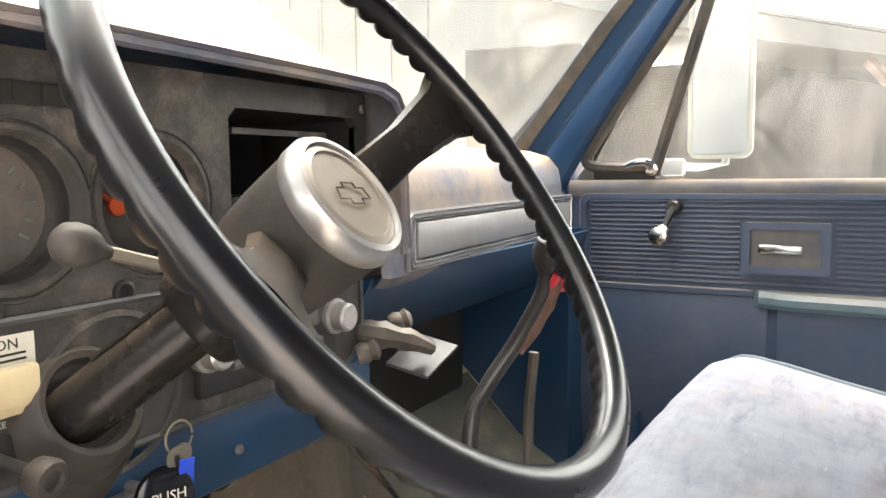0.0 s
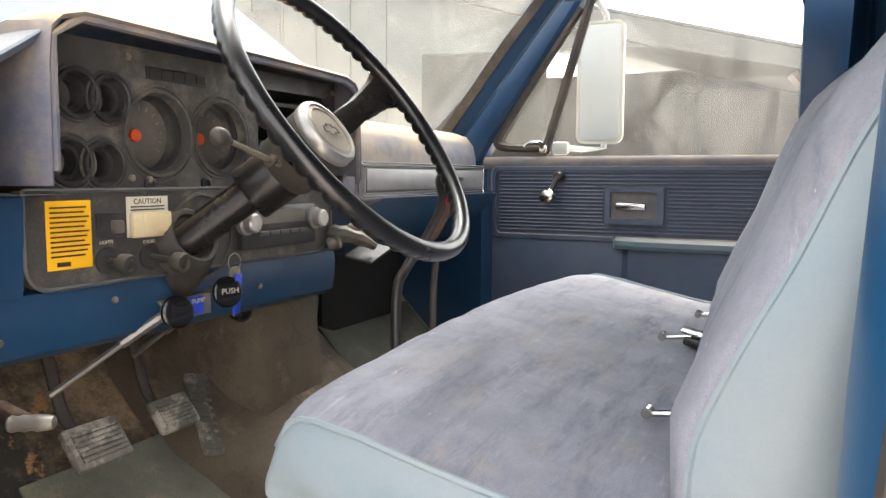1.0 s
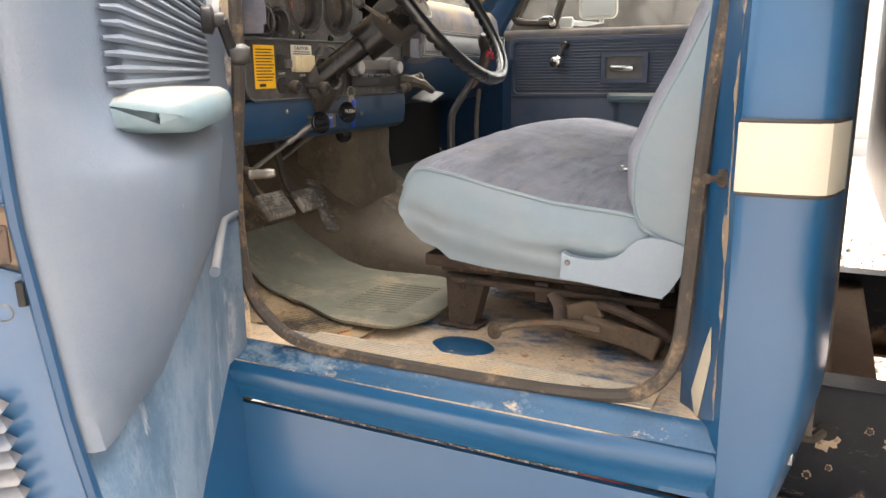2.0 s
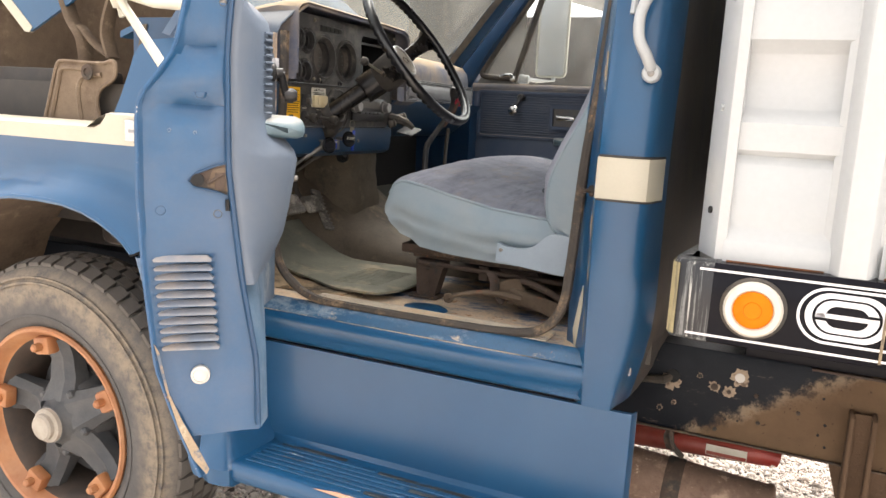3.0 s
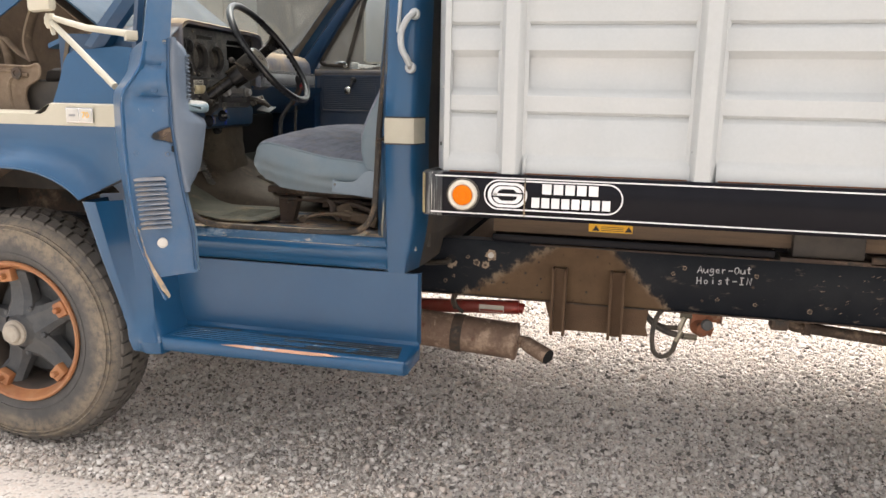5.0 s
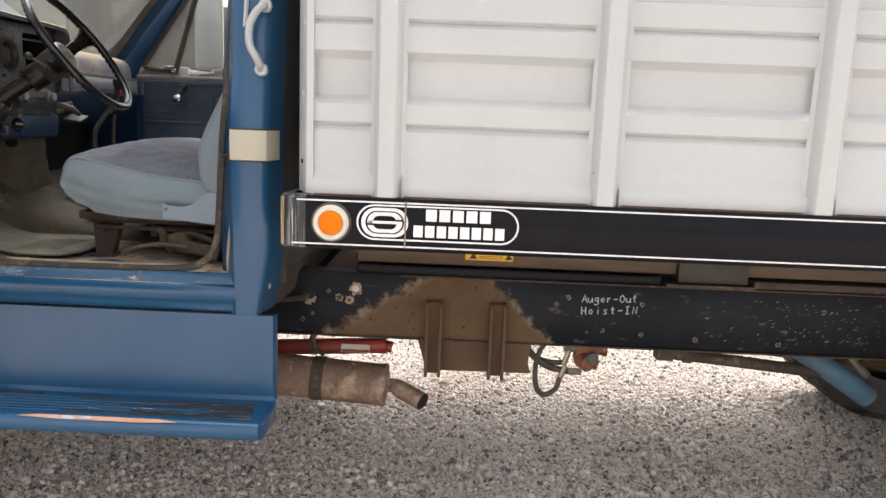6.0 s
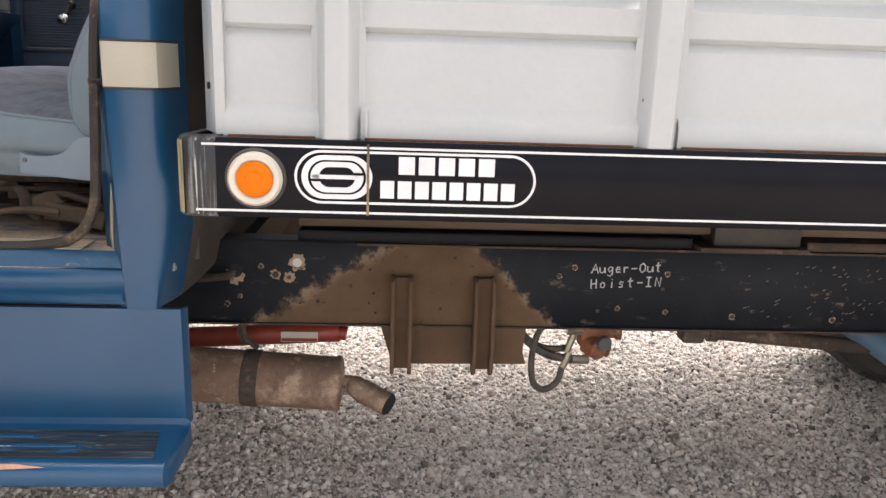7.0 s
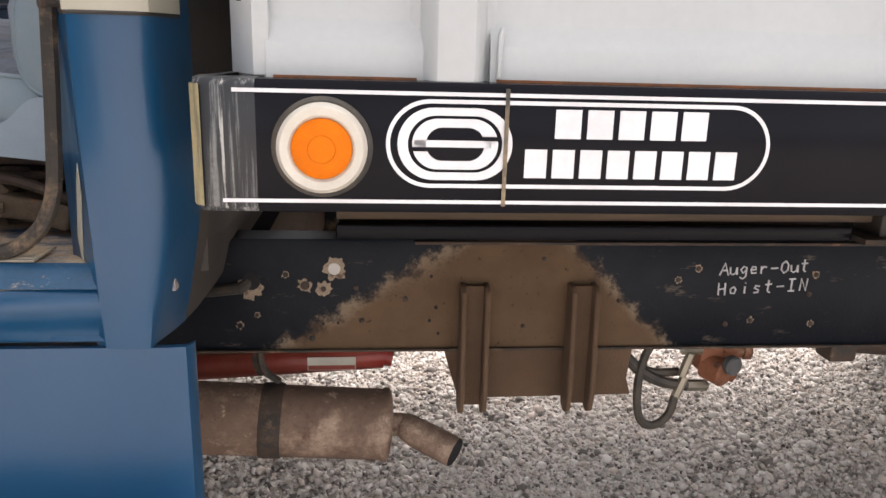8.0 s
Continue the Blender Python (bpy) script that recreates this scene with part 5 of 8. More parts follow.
for k in range(9):
    part("rib", box(-1.205, -0.485, 0.344 + k * 0.0082, 0.3475 + k * 0.0082, 1.0055, 1.0075), SCUFF, plate)
# lower side panel and running board
for k in (0, 1):
    b = B()
    slab(b, [[(-1.355, 0.30, z), (-1.2, 0.30, z), (-0.27, 0.30, z), (-0.245, 0.303, z), (-0.236, 0.32, z)] if not k else [flip(p) for p in ((-1.355, 0.30, z), (-1.2, 0.30, z), (-0.27, 0.30, z), (-0.245, 0.303, z), (-0.236, 0.32, z))]
             for z in (0.868, 0.72, 0.60, 0.568)], (0, 0.012 * (1 - 2 * k), 0))
    part("splash_panel", b, BLUE, truck, "smooth blue panel between cab and step")
    b = B()
    sc = [(0.30, 0.585), (0.292, 0.572), (0.28, 0.568), (0.125, 0.566), (0.108, 0.560), (0.100, 0.548), (0.102, 0.520), (0.112, 0.508), (0.125, 0.506), (0.125, 0.512), (0.30, 0.512)]
    xs = [-1.305, -1.295, -0.9, -0.27, -0.243, -0.233]
    rows = []
    for x in xs:
        q = 0.02 if x in (-0.233, -1.305) else 0.0
        rows.append([(x, y + q * (y < 0.28), z - q * 0.4 * (z > 0.55)) for y, z in sc])
    loft(b, rows if not k else [[flip(p) for p in r] for r in rows], closed=True, ends=True)
    step = part("running_board", b, BLUE, truck, "blue ribbed steel running board with peeling paint")
    if not k:
        for j in range(6):
            y = 0.138 + 0.0225 * j
            x1 = -0.275 - 0.004 * j
            part("tread_strip", box(-1.27, x1 - 0.62 + 0.11 * ((j * 2) % 5), y, y + 0.012, 0.5665, 0.5705, 0.002), TREAD_CHIPPED, step)
            part("bare_strip", box(x1 - 0.61 + 0.11 * ((j * 2) % 5), x1, y - 0.002, y + 0.013, 0.5665, 0.5695, 0.001), TREAD_WORN, step, "bare worn tread strip")
        part("bare_strip", box(-1.24, -1.02, 0.268, 0.284, 0.5675, 0.5695, 0.001), TREAD_WORN, step)
        b = B()
        prism(b, [(-1.02, 0.5602), (-0.95, 0.5655), (-0.70, 0.5660), (-0.56, 0.5655), (-0.50, 0.560), (-0.62, 0.5555), (-0.9, 0.556)], lambda a, c, d: (a, 0.108 - 1.1 * (c - 0.5555) - 0.0075 + 0.02 * (c - 0.5555) / 0.0105 + d, c + 0.0006), 0, 0.001)
        part("peeled_edge", b, PRIMER, step, "peeled edge showing pink primer")
# roof, headliner, back wall, floor
b = B()
slab(b, [[(x, y, 2.335 + 0.035 * (1 - ((y - YC) / 0.9) ** 2) - 0.06 * max(0, (x + 0.25) / 0.1) - 0.03 * max(0, (-1.05 - x) / 0.12)) for y in np.linspace(0.36, 2.14, 9)] for x in np.linspace(-1.17, -0.16, 7)], (0, 0, 0.03))
part("roof", b, BLUE, truck, "blue cab roof")
b = B()
slab(b, [[(x, y, 2.315) for y in (0.37, 1.25, 2.13)] for x in (-1.15, -0.2)], (0, 0, 0.01))
part("headliner", b, HEADLINER, truck, "dark headliner")
both("roof_rail", [[(x, 0.30, 2.20 + 0.0 * x), (x, 0.315, 2.25), (x, 0.35, 2.32), (x, 0.40, 2.35), (x, 0.42, 2.30), (x, 0.37, 2.235), (x, 0.345, 2.205)] for x in (-1.22, -0.8, -0.3, -0.18)], BLUE_DARK, closed=True)
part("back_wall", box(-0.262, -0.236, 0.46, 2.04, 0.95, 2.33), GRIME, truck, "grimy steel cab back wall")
b = B()
slab(b, [[(x, y, z) for y in (0.33, 0.8, YC, 1.7, 2.17)] for x, z in ((-0.262, 0.975), (-1.42, 0.975), (-1.50, 0.99), (-1.62, 1.06), (-1.78, 1.22), (-1.86, 1.32))], (0, 0, -0.02))
part("floor_pan", b, BLUE_SILL, truck, "blue steel floor, worn and covered with tan dirt")
b = B()
slab(b, [[(x, y, z + 0.006 + 0.004 * noise.noise((x * 6, y * 6, 2))) for y in np.linspace(0.42, 0.98, 6)] for x, z in ((-1.14, 0.975), (-1.25, 0.975), (-1.42, 0.976), (-1.50, 0.99), (-1.62, 1.06), (-1.78, 1.22), (-1.85, 1.31))], (0, 0, 0.004))
part("floor_cover", b, FLOORMAT, truck, "black rubber floor covering packed with dirt")
for k in range(16):
    y = 0.43 + 0.0105 * k
    part("rib", box(-1.40 - 0.004 * (k % 3), -1.20 + 0.002 * k, y, y + 0.005, 0.983, 0.990, 0.0015), FLOORMAT, truck)
# transmission hump
HUMPS = [(-1.86, 0.37, 1.44), (-1.80, 0.37, 1.40), (-1.62, 0.32, 1.26), (-1.45, 0.27, 1.13), (-1.25, 0.24, 1.05), (-0.9, 0.23, 1.02), (-0.35, 0.22, 1.01)]


def hump_at(x, a, out=0.0):
    w, h = lerp([(p[0], p[1]) for p in HUMPS], x) + out, lerp([(p[0], p[2]) for p in HUMPS], x) + out
    return (x, YC + w * math.sin(radians(a)) * (1.0 if abs(a) < 85 else 1.05), 0.97 + (h - 0.97) * max(0.0, math.cos(radians(a))) ** 0.55)


b = B()
loft(b, [[hump_at(x, a) for a in (-90, -80, -70, -60, -50, -36, -18, 0, 18, 36, 50, 60, 70, 80, 90)] for x, w, h in HUMPS])
part("transmission_hump", b, HUMP, truck, "transmission hump under a dusty moulded cover")
b = B()
slab(b, [[(-1.86, y, 1.25), (-1.87, y, 1.5), (-1.80, y, 1.78)] for y in (0.32, 1.25, 2.18)], (-0.02, 0, 0))
part("firewall", b, HUMP, truck, "dusty firewall")
for k in (0, 1):
    xk = -1.40 if not k else -1.50
    zk = 1.80 if not k else 1.60
    pts = [(xk, 0.32, 0.95), (xk, 0.32, zk), (-1.86, 0.34, zk), (-1.86, 0.34, 1.25), (-1.62, 0.33, 1.02)]
    b = B()
    prism(b, [(p[0], p[2]) for p in pts], in_xz(0.325 if not k else 2.20), 0, 0.015 if not k else 0.125)
    part("kick_panel", b, BLUE_DARK, truck, "blue painted kick panel")
# dusty pad hung on the firewall over the hump
b = B()
rows = []
for z, o in ((1.47, -0.01), (1.42, 0.0), (1.385, 0.004), (1.35, 0.0), (1.31, 0.006), (1.275, 0.008), (1.24, 0.012), (1.20, 0.018), (1.14, 0.02), (1.08, 0.02)):
    w = 1.0 + 0.5 * max(0.0, 1.30 - z)
    row = []
    for x, y in ((-1.72, 1.035), (-1.66, 1.040), (-1.60, 1.048), (-1.545, 1.072), (-1.527, 1.085), (-1.521, 1.15), (-1.521, 1.22), (-1.523, 1.268), (-1.535, 1.285), (-1.58, 1.36), (-1.66, 1.47), (-1.76, 1.55)):
        k = noise.noise((y * 14, z * 16, 2.0)) * 0.010 + noise.noise((y * 40, z * 34, 5.0)) * 0.004
        row.append((x + o + k, 1.18 + (y - 1.18) * w + k, z + 0.3 * k))
    rows.append(row)
slab(b, rows, (-0.006, 0, 0))
pad = part("firewall_pad", b, PADDING, truck, "crumpled tan dusty firewall pad", angle=50)
# Shade of the hole is painted with the near-black colour.
b = B()
lathe(b, [(0.024, -0.012), (0.021, 0.004), (0.015, 0.006), (0.013, 0.0), (0.001, 0.0)], (-1.546, 1.056, 1.372), (0.8, -0.6, 0), 16)
part("pad_grommet", b, DARK, pad, "dark hole in the pad")
b = B()
lathe(b, [(0.006, -0.02), (0.006, 0.01), (0.012, 0.013), (0.013, 0.022), (0.009, 0.027), (0.001, 0.028)], (-1.51, 0.995, 1.385), (0.75, -0.65, 0.1), 14)
part("pull_knob", b, KNOB, truck, "small black pull knob")
# hinge pillar
one_side("hinge_pillar", [[(-1.42, 0.27 + e, z), (-1.40, 0.275 + e, z), (-1.375, 0.29 + e, z), (-1.35, 0.315 + e * 0.4, z), (-1.337, 0.33, z), (-1.337, 0.35, z)] for z, e in ((0.90, 0.08), (1.05, 0.05), (1.2, 0.02), (1.4, 0.0), (1.6, 0.01), (1.76, 0.04))],
     BLUE_SILL, "blue hinge pillar with dusty jamb")
# door opening seal
b = B()
tube(b, smooth_path([(-0.353, 0.43, 2.20), (-0.388, 0.385, 1.9), (-0.408, 0.372, 1.65), (-0.426, 0.362, 1.45), (-0.436, 0.352, 1.22), (-0.447, 0.345, 1.10), (-0.490, 0.340, 1.035), (-0.57, 0.340, 1.010), (-0.75, 0.330, 1.006), (-1.05, 0.328, 1.006), (-1.17, 0.325, 1.014), (-1.245, 0.318, 1.05),
                     (-1.290, 0.300, 1.13), (-1.297, 0.290, 1.3), (-1.270, 0.288, 1.55), (-1.27, 0.295, 1.76)], 5), 0.013, 8)
part("door_seal", b, RUBBER, truck, "perished rubber door seal, tan with dust")
b = B()
lathe(b, [(0.014, 0), (0.014, 0.004), (0.005, 0.005), (0.005, 0.026), (0.0075, 0.027), (0.0075, 0.034)], (-0.390, 0.317, 1.397), (-0.74, -0.67, 0), 14)
part("door_striker", b, RUST, truck, "rusty door striker bolt")
b = B()
prism(b, [(-0.421, 1.035), (-0.408, 0.985), (-0.398, 1.05), (-0.389, 1.115), (-0.392, 1.165), (-0.402, 1.125)], lambda a, c, d: (a + d * 0.75, jamb_y(a, c) + d * 0.66, c), -0.0025, -0.0012)
part("bare_patch", b, CREAM, truck, "cream primer showing at the jamb corner")
b = B()
edge = []
for k in range(46):
    z = 1.02 + 0.70 * k / 45
    w = max(0.0006, 0.0045 + 0.010 * noise.noise((z * 11, 3.0, 1.0)) + 0.004 * noise.noise((z * 47, 1.0, 2.0)))
    a = -0.379 + 0.003 * noise.noise((z * 7, 8.0, 0.0))
    edge.append([(a - w + 0.0006, jamb_y(a - w, z) - 0.0014, z), (a + w * 0.6, jamb_y(min(a + w * 0.6, -0.372), z) - 0.0014, z)])
loft(b, edge)
part("worn_edge", b, DIRT, truck, "tan dirt and bare metal along the jamb edge")
# grab handle
b = B()
hp = smooth_path([(-0.263, 0.281, 1.868), (-0.263, 0.260, 1.862), (-0.278, 0.243, 1.845), (-0.299, 0.237, 1.80), (-0.299, 0.235, 1.745), (-0.280, 0.239, 1.705), (-0.271, 0.251, 1.682), (-0.271, 0.271, 1.672)], 4)
tube(b, hp, 0.0125, 10)
grab = part("grab_handle", b, WHITE, truck, "white painted grab handle")
for p in ((-0.261, 0.279, 1.865), (-0.269, 0.259, 1.670)):
    b = B()
    lathe(b, [(0.021, -0.006), (0.021, 0.006), (0.017, 0.011)], p, (0, -1, 0.1), 16)
    part("foot", b, WHITE, grab)
    b = B()
    lathe(b, [(0.008, 0), (0.008, 0.004), (0.004, 0.006)], (p[0], p[1] - 0.011, p[2]), (0, -1, 0.1), 8)
    part("bolt", b, STEEL, grab)
b = B()
tube(b, [(-0.326, 0.283, 1.80), (-0.316, 0.318, 2.1)], 0.008, 6)
part("drip_strip", b, WHITE, truck)
# A pillars, windshield, header
both("windshield_pillar", [[(x - 0.035, y - 0.01, z + 0.01), (x + 0.012, y - 0.028, z), (x + 0.045, y - 0.005, z - 0.01), (x + 0.05, y + 0.03, z - 0.012), (x + 0.02, y + 0.055, z), (x - 0.03, y + 0.035, z + 0.008)]
     for x, y, z in ((-1.66, 0.285, 1.74), (-1.58, 0.29, 1.84), (-1.38, 0.315, 2.08), (-1.20, 0.345, 2.28), (-1.15, 0.36, 2.33))], BLUE_DARK, "blue windshield pillar", closed=True)
both("pillar_seal", [[(x - 0.005, y + 0.045, z - 0.006), (x + 0.01, y + 0.058, z - 0.012), (x - 0.02, y + 0.062, z)] for x, y, z in ((-1.62, 0.29, 1.79), (-1.38, 0.315, 2.08), (-1.20, 0.345, 2.27))], HOSE, closed=True)
b = B()
box(-1.21, -1.13, 0.36, 2.14, 2.28, 2.345, 0.012, bm=b)
part("roof_header", b, BLUE_DARK, truck, "blue windshield header")
b = B()
slab(b, [[(xb + (xt - xb) * t - 0.07 * (1 - ((y - YC) / 0.9) ** 2), y, 1.775 + 0.515 * t) for y in np.linspace(0.33, 2.17, 11)] for t, xb, xt in ((0, -1.70, -1.18), (0.5, -1.70, -1.18), (1, -1.70, -1.18))], (-0.006, 0, 0.004))
pane = part("windshield", b, WINDSHIELD, truck, "dusty curved windshield glass")
pane.visible_shadow = False
b = B()
slab(b, [[(x, y, z) for y in (0.33, 0.8, 1.25, 1.7, 2.17)] for x, z in ((-1.72, 1.775), (-1.84, 1.79), (-1.92, 1.76))], (0, 0, -0.02))
part("cowl_top", b, BLUE, truck, "blue cowl panel below the windshield")

# ---- truck: front end ----
def fender_y(x, z):
    arch = math.hypot(x + 2.0, z - 0.55)
    flare = 0.06 * math.exp(-((arch - 0.74) / 0.10) ** 2)
    return 0.125 - flare - 0.035 * max(0, min(1, (1.35 - z) / 0.3))


for k in (0, 1):
    f = (lambda p: p) if not k else flip
    s = 1 - 2 * k
    b = B()
    rows = []
    arch = [(-1.572, 1.136), (-1.605, 1.166), (-1.645, 1.192), (-1.70, 1.218), (-1.76, 1.238), (-1.84, 1.252), (-1.93, 1.256), (-2.05, 1.254), (-2.17, 1.238), (-2.30, 1.20), (-2.42, 1.13), (-2.52, 1.03), (-2.58, 0.90), (-2.62, 0.75)]
    for i, (x0, z0) in enumerate(arch):
        t0 = i / (len(arch) - 1)
        x1 = -1.425 - 1.575 * min(1.0, max(0.0, (t0 - 0.231) / 0.509))
        z1 = (1.222, 1.290, 1.360, 1.424)[min(i, 3)]
        if t0 > 0.75:
            x1, z1 = -3.0, 1.42 - 0.67 * (t0 - 0.74) / 0.26
        row = []
        for j in range(10):
            t = j / 9
            x, z = x0 + (x1 - x0) * t, z0 + (z1 - z0) * t
            d = math.hypot(x - x0, z - z0)
            crease = 0.006 * math.exp(-((z - 1.395) / 0.008) ** 2)
            y = 0.118 + crease - 0.092 * math.exp(-(d / 0.075) ** 2) + 0.012 * math.exp(-((d - 0.10) / 0.03) ** 2)
            row.append(f((x, y, z)))
        rows.append(row)
    loft(b, rows)
    part("fender", b, BLUE, truck, "rounded blue front fender")
    b = B()
    tube(b, [(r[0][0], r[0][1] + 0.006 * s, r[0][2]) for r in rows], 0.008, 6)
    part("arch_lip", b, BLUE, truck)
    b = B()
    loft(b, [[(r[0][0], r[0][1] + 0.005 * s, r[0][2]), (r[0][0], r[0][1] + 0.15 * s, r[0][2] + 0.01), (r[0][0], r[0][1] + (0.25 if r[0][0] > -1.92 else 0.5) * s, r[0][2])] for r in rows])
    part("wheel_well", b, TANMETAL, truck, "muddy inner wheel well")
    # rear foot of the fender
    b = B()
    rows = []
    for z in (0.492, 0.500, 0.52, 0.548, 0.565, 0.60, 0.68, 0.78, 0.9, 1.0, 1.08, 1.13):
        xl = lerp([(0.492, -1.428), (0.52, -1.436), (0.7, -1.475), (0.9, -1.525), (1.137, -1.572)], z)
        xr = lerp([(0.492, -1.283), (0.55, -1.280), (0.60, -1.318), (0.7, -1.338), (1.2, -1.345)], z)
        yl = lerp([(0.492, 0.105), (0.50, 0.095), (0.548, 0.088), (0.60, 0.098), (0.7, 0.088), (0.9, 0.060), (1.137, 0.030)], z)
        yr = lerp([(0.492, 0.095), (0.50, 0.082), (0.548, 0.078), (0.575, 0.105), (0.62, 0.125), (0.9, 0.135), (1.137, 0.130)], z)
        w = xr - xl
        rows.append([f(p) for p in ((xl + 0.004, yl + 0.16, z), (xl, yl + 0.02, z), (xl + 0.004, yl + 0.004, z), (xl + 0.015, yl, z), (xl + 0.28 * w, yl + 0.004, z), (xl + 0.36 * w, yl * 0.6 + yr * 0.4, z), (xl + 0.55 * w, yr - 0.004, z), (xr - 0.03, yr, z), (xr - 0.008, yr + 0.012, z), (xr, yr + 0.05, z), (xr + 0.012, 0.30, z))])
    loft(b, rows)
    part("fender_foot", b, BLUE, truck, "lower rear foot of the blue fender")
    b = B()
    loft(b, [[f((x, 0.115, z)) for x in np.linspace(-3.0, -1.425, 8)] for z in (1.424, 1.445, 1.468)])
    loft(b, [[f((x, 0.115, z)) for x in (-1.80 + 0.02 * q, -1.6, -1.425)] for z, q in ((1.468, 0), (1.48, 1.3), (1.495, 2.0), (1.508, 2.4))])
    part("fender_band", b, CREAM, truck, "cream band along the fender top")
    b = B()
    loft(b, [[f(p) for p in ((x, 0.115, z), (x, 0.14, z + 0.006), (x, 0.42, z + 0.004))] for x, z in ((-3.0, 1.468), (-1.83, 1.468), (-1.775, 1.50), (-1.76, 1.507), (-1.425 if not k else -1.62, 1.507))])
    part("fender_top", b, CREAM, truck)
    b = B()
    top = [(-1.815, 1.508), (-1.806, 1.56), (-1.80, 1.62), (-1.797, 1.68), (-1.785, 1.712), (-1.755, 1.728), (-1.66, 1.735), (-1.56, 1.745), (-1.50, 1.742), (-1.425, 1.72), (-1.425, 1.508)]
    if not k:
        prism(b, top, lambda a, c, d: (a + 0.022, 0.18 + 0.36 * (c - 1.508) + d, c), 0, 0.03)
        part("cowl_side", b, BLUE, truck, "blue cowl side panel")
    b = B()
    slab(b, [[f(p) for p in ((x, 0.50, 1.10), (x, 0.50, 1.60))] for x in (-3.0, -1.9)], (0, 0.01 * s, 0))
    part("inner_apron", b, APRON, truck, "black inner fender apron")
part("badge_plate", box(-1.672, -1.545, 0.106, 0.112, 1.436, 1.497, 0.003), CHROME, truck, "chrome-edged series badge plate")
badge = truck.children[-1]
part("badge_face", box(-1.668, -1.611, 0.1045, 0.108, 1.440, 1.493, 0.002), HUBCAP, badge)
part("badge_face", box(-1.607, -1.549, 0.1045, 0.108, 1.440, 1.493, 0.002), HUBCAP, badge)
text_mesh("70", 0.036, Matrix.Translation((-1.578, 0.1035, 1.467)) @ FACE_LEFT, YELLOW, "series_number", badge)
part("emblem_bar", box(-1.655, -1.625, 0.1035, 0.1045, 1.462, 1.471), SILVER, badge)
b = B()
tube(b, [(-1.575, 0.024, 1.134), (-1.535, 0.070, 1.160), (-1.49, 0.104, 1.186), (-1.43, 0.114, 1.215)], 0.004, 5)
part("fender_seam", b, DARK, truck)
part("nose_panel", box(-3.04, -3.0, 0.13, 2.37, 0.75, 1.51, 0.02), BLUE, truck, "blue front panel")
# raised hood
a36 = radians(36)
def hood_at(d, y, h):
    return (-1.83 - d * math.cos(a36) + h * math.sin(a36), y, 1.865 + d * math.sin(a36) + h * math.cos(a36))


b = B()
rows = []
for d in np.linspace(0, 1.15, 9):
    rows.append([hood_at(d, y, 0.045 * (1 - ((y - YC) / 0.72) ** 2) + (0.012 if abs(abs(y - YC) - 0.36) < 0.06 else 0)) for y in np.linspace(0.53, 1.97, 25)])
slab(b, rows, (0.01, 0, -0.018))
hood = part("hood", b, BLUE_HOOD, truck, "raised blue hood reflecting the white sky")
for y0 in (0.53, 1.97):
    s = 1 if y0 < 1 else -1
    b = B()
    edge = [(0.30, 0.0), (1.15, 0.0), (1.15, -0.47), (0.74, -0.511), (0.585, -0.528), (0.56, -0.515), (0.447, -0.304), (0.38, -0.15)]
    prism(b, edge, lambda d, h, o, y0=y0, s=s: hood_at(d, y0 + s * o, h), 0, 0.012)
    part("skirt", b, BLUE, hood, "side skirt of the hood")
    b = B()
    prism(b, [(0.56, -0.495), (0.74, -0.475), (1.15, -0.435), (1.15, -0.475), (0.74, -0.514), (0.585, -0.532), (0.565, -0.522)], lambda d, h, o, y0=y0, s=s: hood_at(d, y0 - s * 0.003 + s * o, h), 0, 0.018)
    part("skirt_band", b, CREAM, hood)
    b = B()
    tube(b, smooth_path([(-2.44, y0 + s * 0.02, 1.93), (-2.418, y0 + s * 0.02, 1.88), (-2.387, y0 + s * 0.02, 1.813), (-2.341, y0 + s * 0.02, 1.752), (-2.326, y0 + s * 0.02, 1.66)], 4), 0.034, 7, flat=0.4)
    tube(b, smooth_path([(-2.10, y0 + s * 0.03, 2.02), (-2.16, y0 + s * 0.03, 1.95), (-2.206, y0 + s * 0.03, 1.865), (-2.231, y0 + s * 0.03, 1.776), (-2.205, y0 + s * 0.03, 1.69)], 4), 0.032, 7, flat=0.4)
    tube(b, smooth_path([(-2.36, y0 + s * 0.03, 1.80), (-2.28, y0 + s * 0.03, 1.73), (-2.20, y0 + s * 0.03, 1.69)], 4), 0.024, 7, flat=0.4)
    part("hood_hinge", b, TANMETAL, truck, "dusty brown hood hinge arms")
# Slots are raised near-black strips; their depth shade is only colour.
for k in range(22):
    y = 0.66 + 0.024 * k
    b = B()
    prism(b, [(0.035, y), (0.075, y), (0.075, y + 0.009), (0.035, y + 0.009)], lambda d, yy, o: hood_at(d, yy, 0.045 * (1 - ((yy - YC) / 0.72) ** 2) + o), 0.0005, 0.002)
    part("vent_slot", b, DARK, hood)
b = B()
slab(b, [[hood_at(d, y, -0.06 - 0.05 * (0.3 < d < 1.0)) for y in (0.57, 0.72, 1.25, 1.78, 1.93)] for d in (0.06, 0.3, 0.7, 1.1)], (0.006, 0, -0.01))
part("hood_inner", b, TANMETAL, hood, "dusty brown inner hood panel")
# dusty shield in the engine bay, radiator wall and block
b = B()
BR = [(-2.415, 1.440), (-2.390, 1.512), (-2.362, 1.605), (-2.347, 1.651), (-2.338, 1.664), (-2.320, 1.671), (-2.23, 1.668), (-2.150, 1.667), (-2.118, 1.676), (-2.100, 1.672), (-2.093, 1.645), (-2.104, 1.617), (-2.135, 1.598), (-2.160, 1.585), (-2.178, 1.560), (-2.184, 1.530), (-2.176, 1.49), (-2.168, 1.440)]
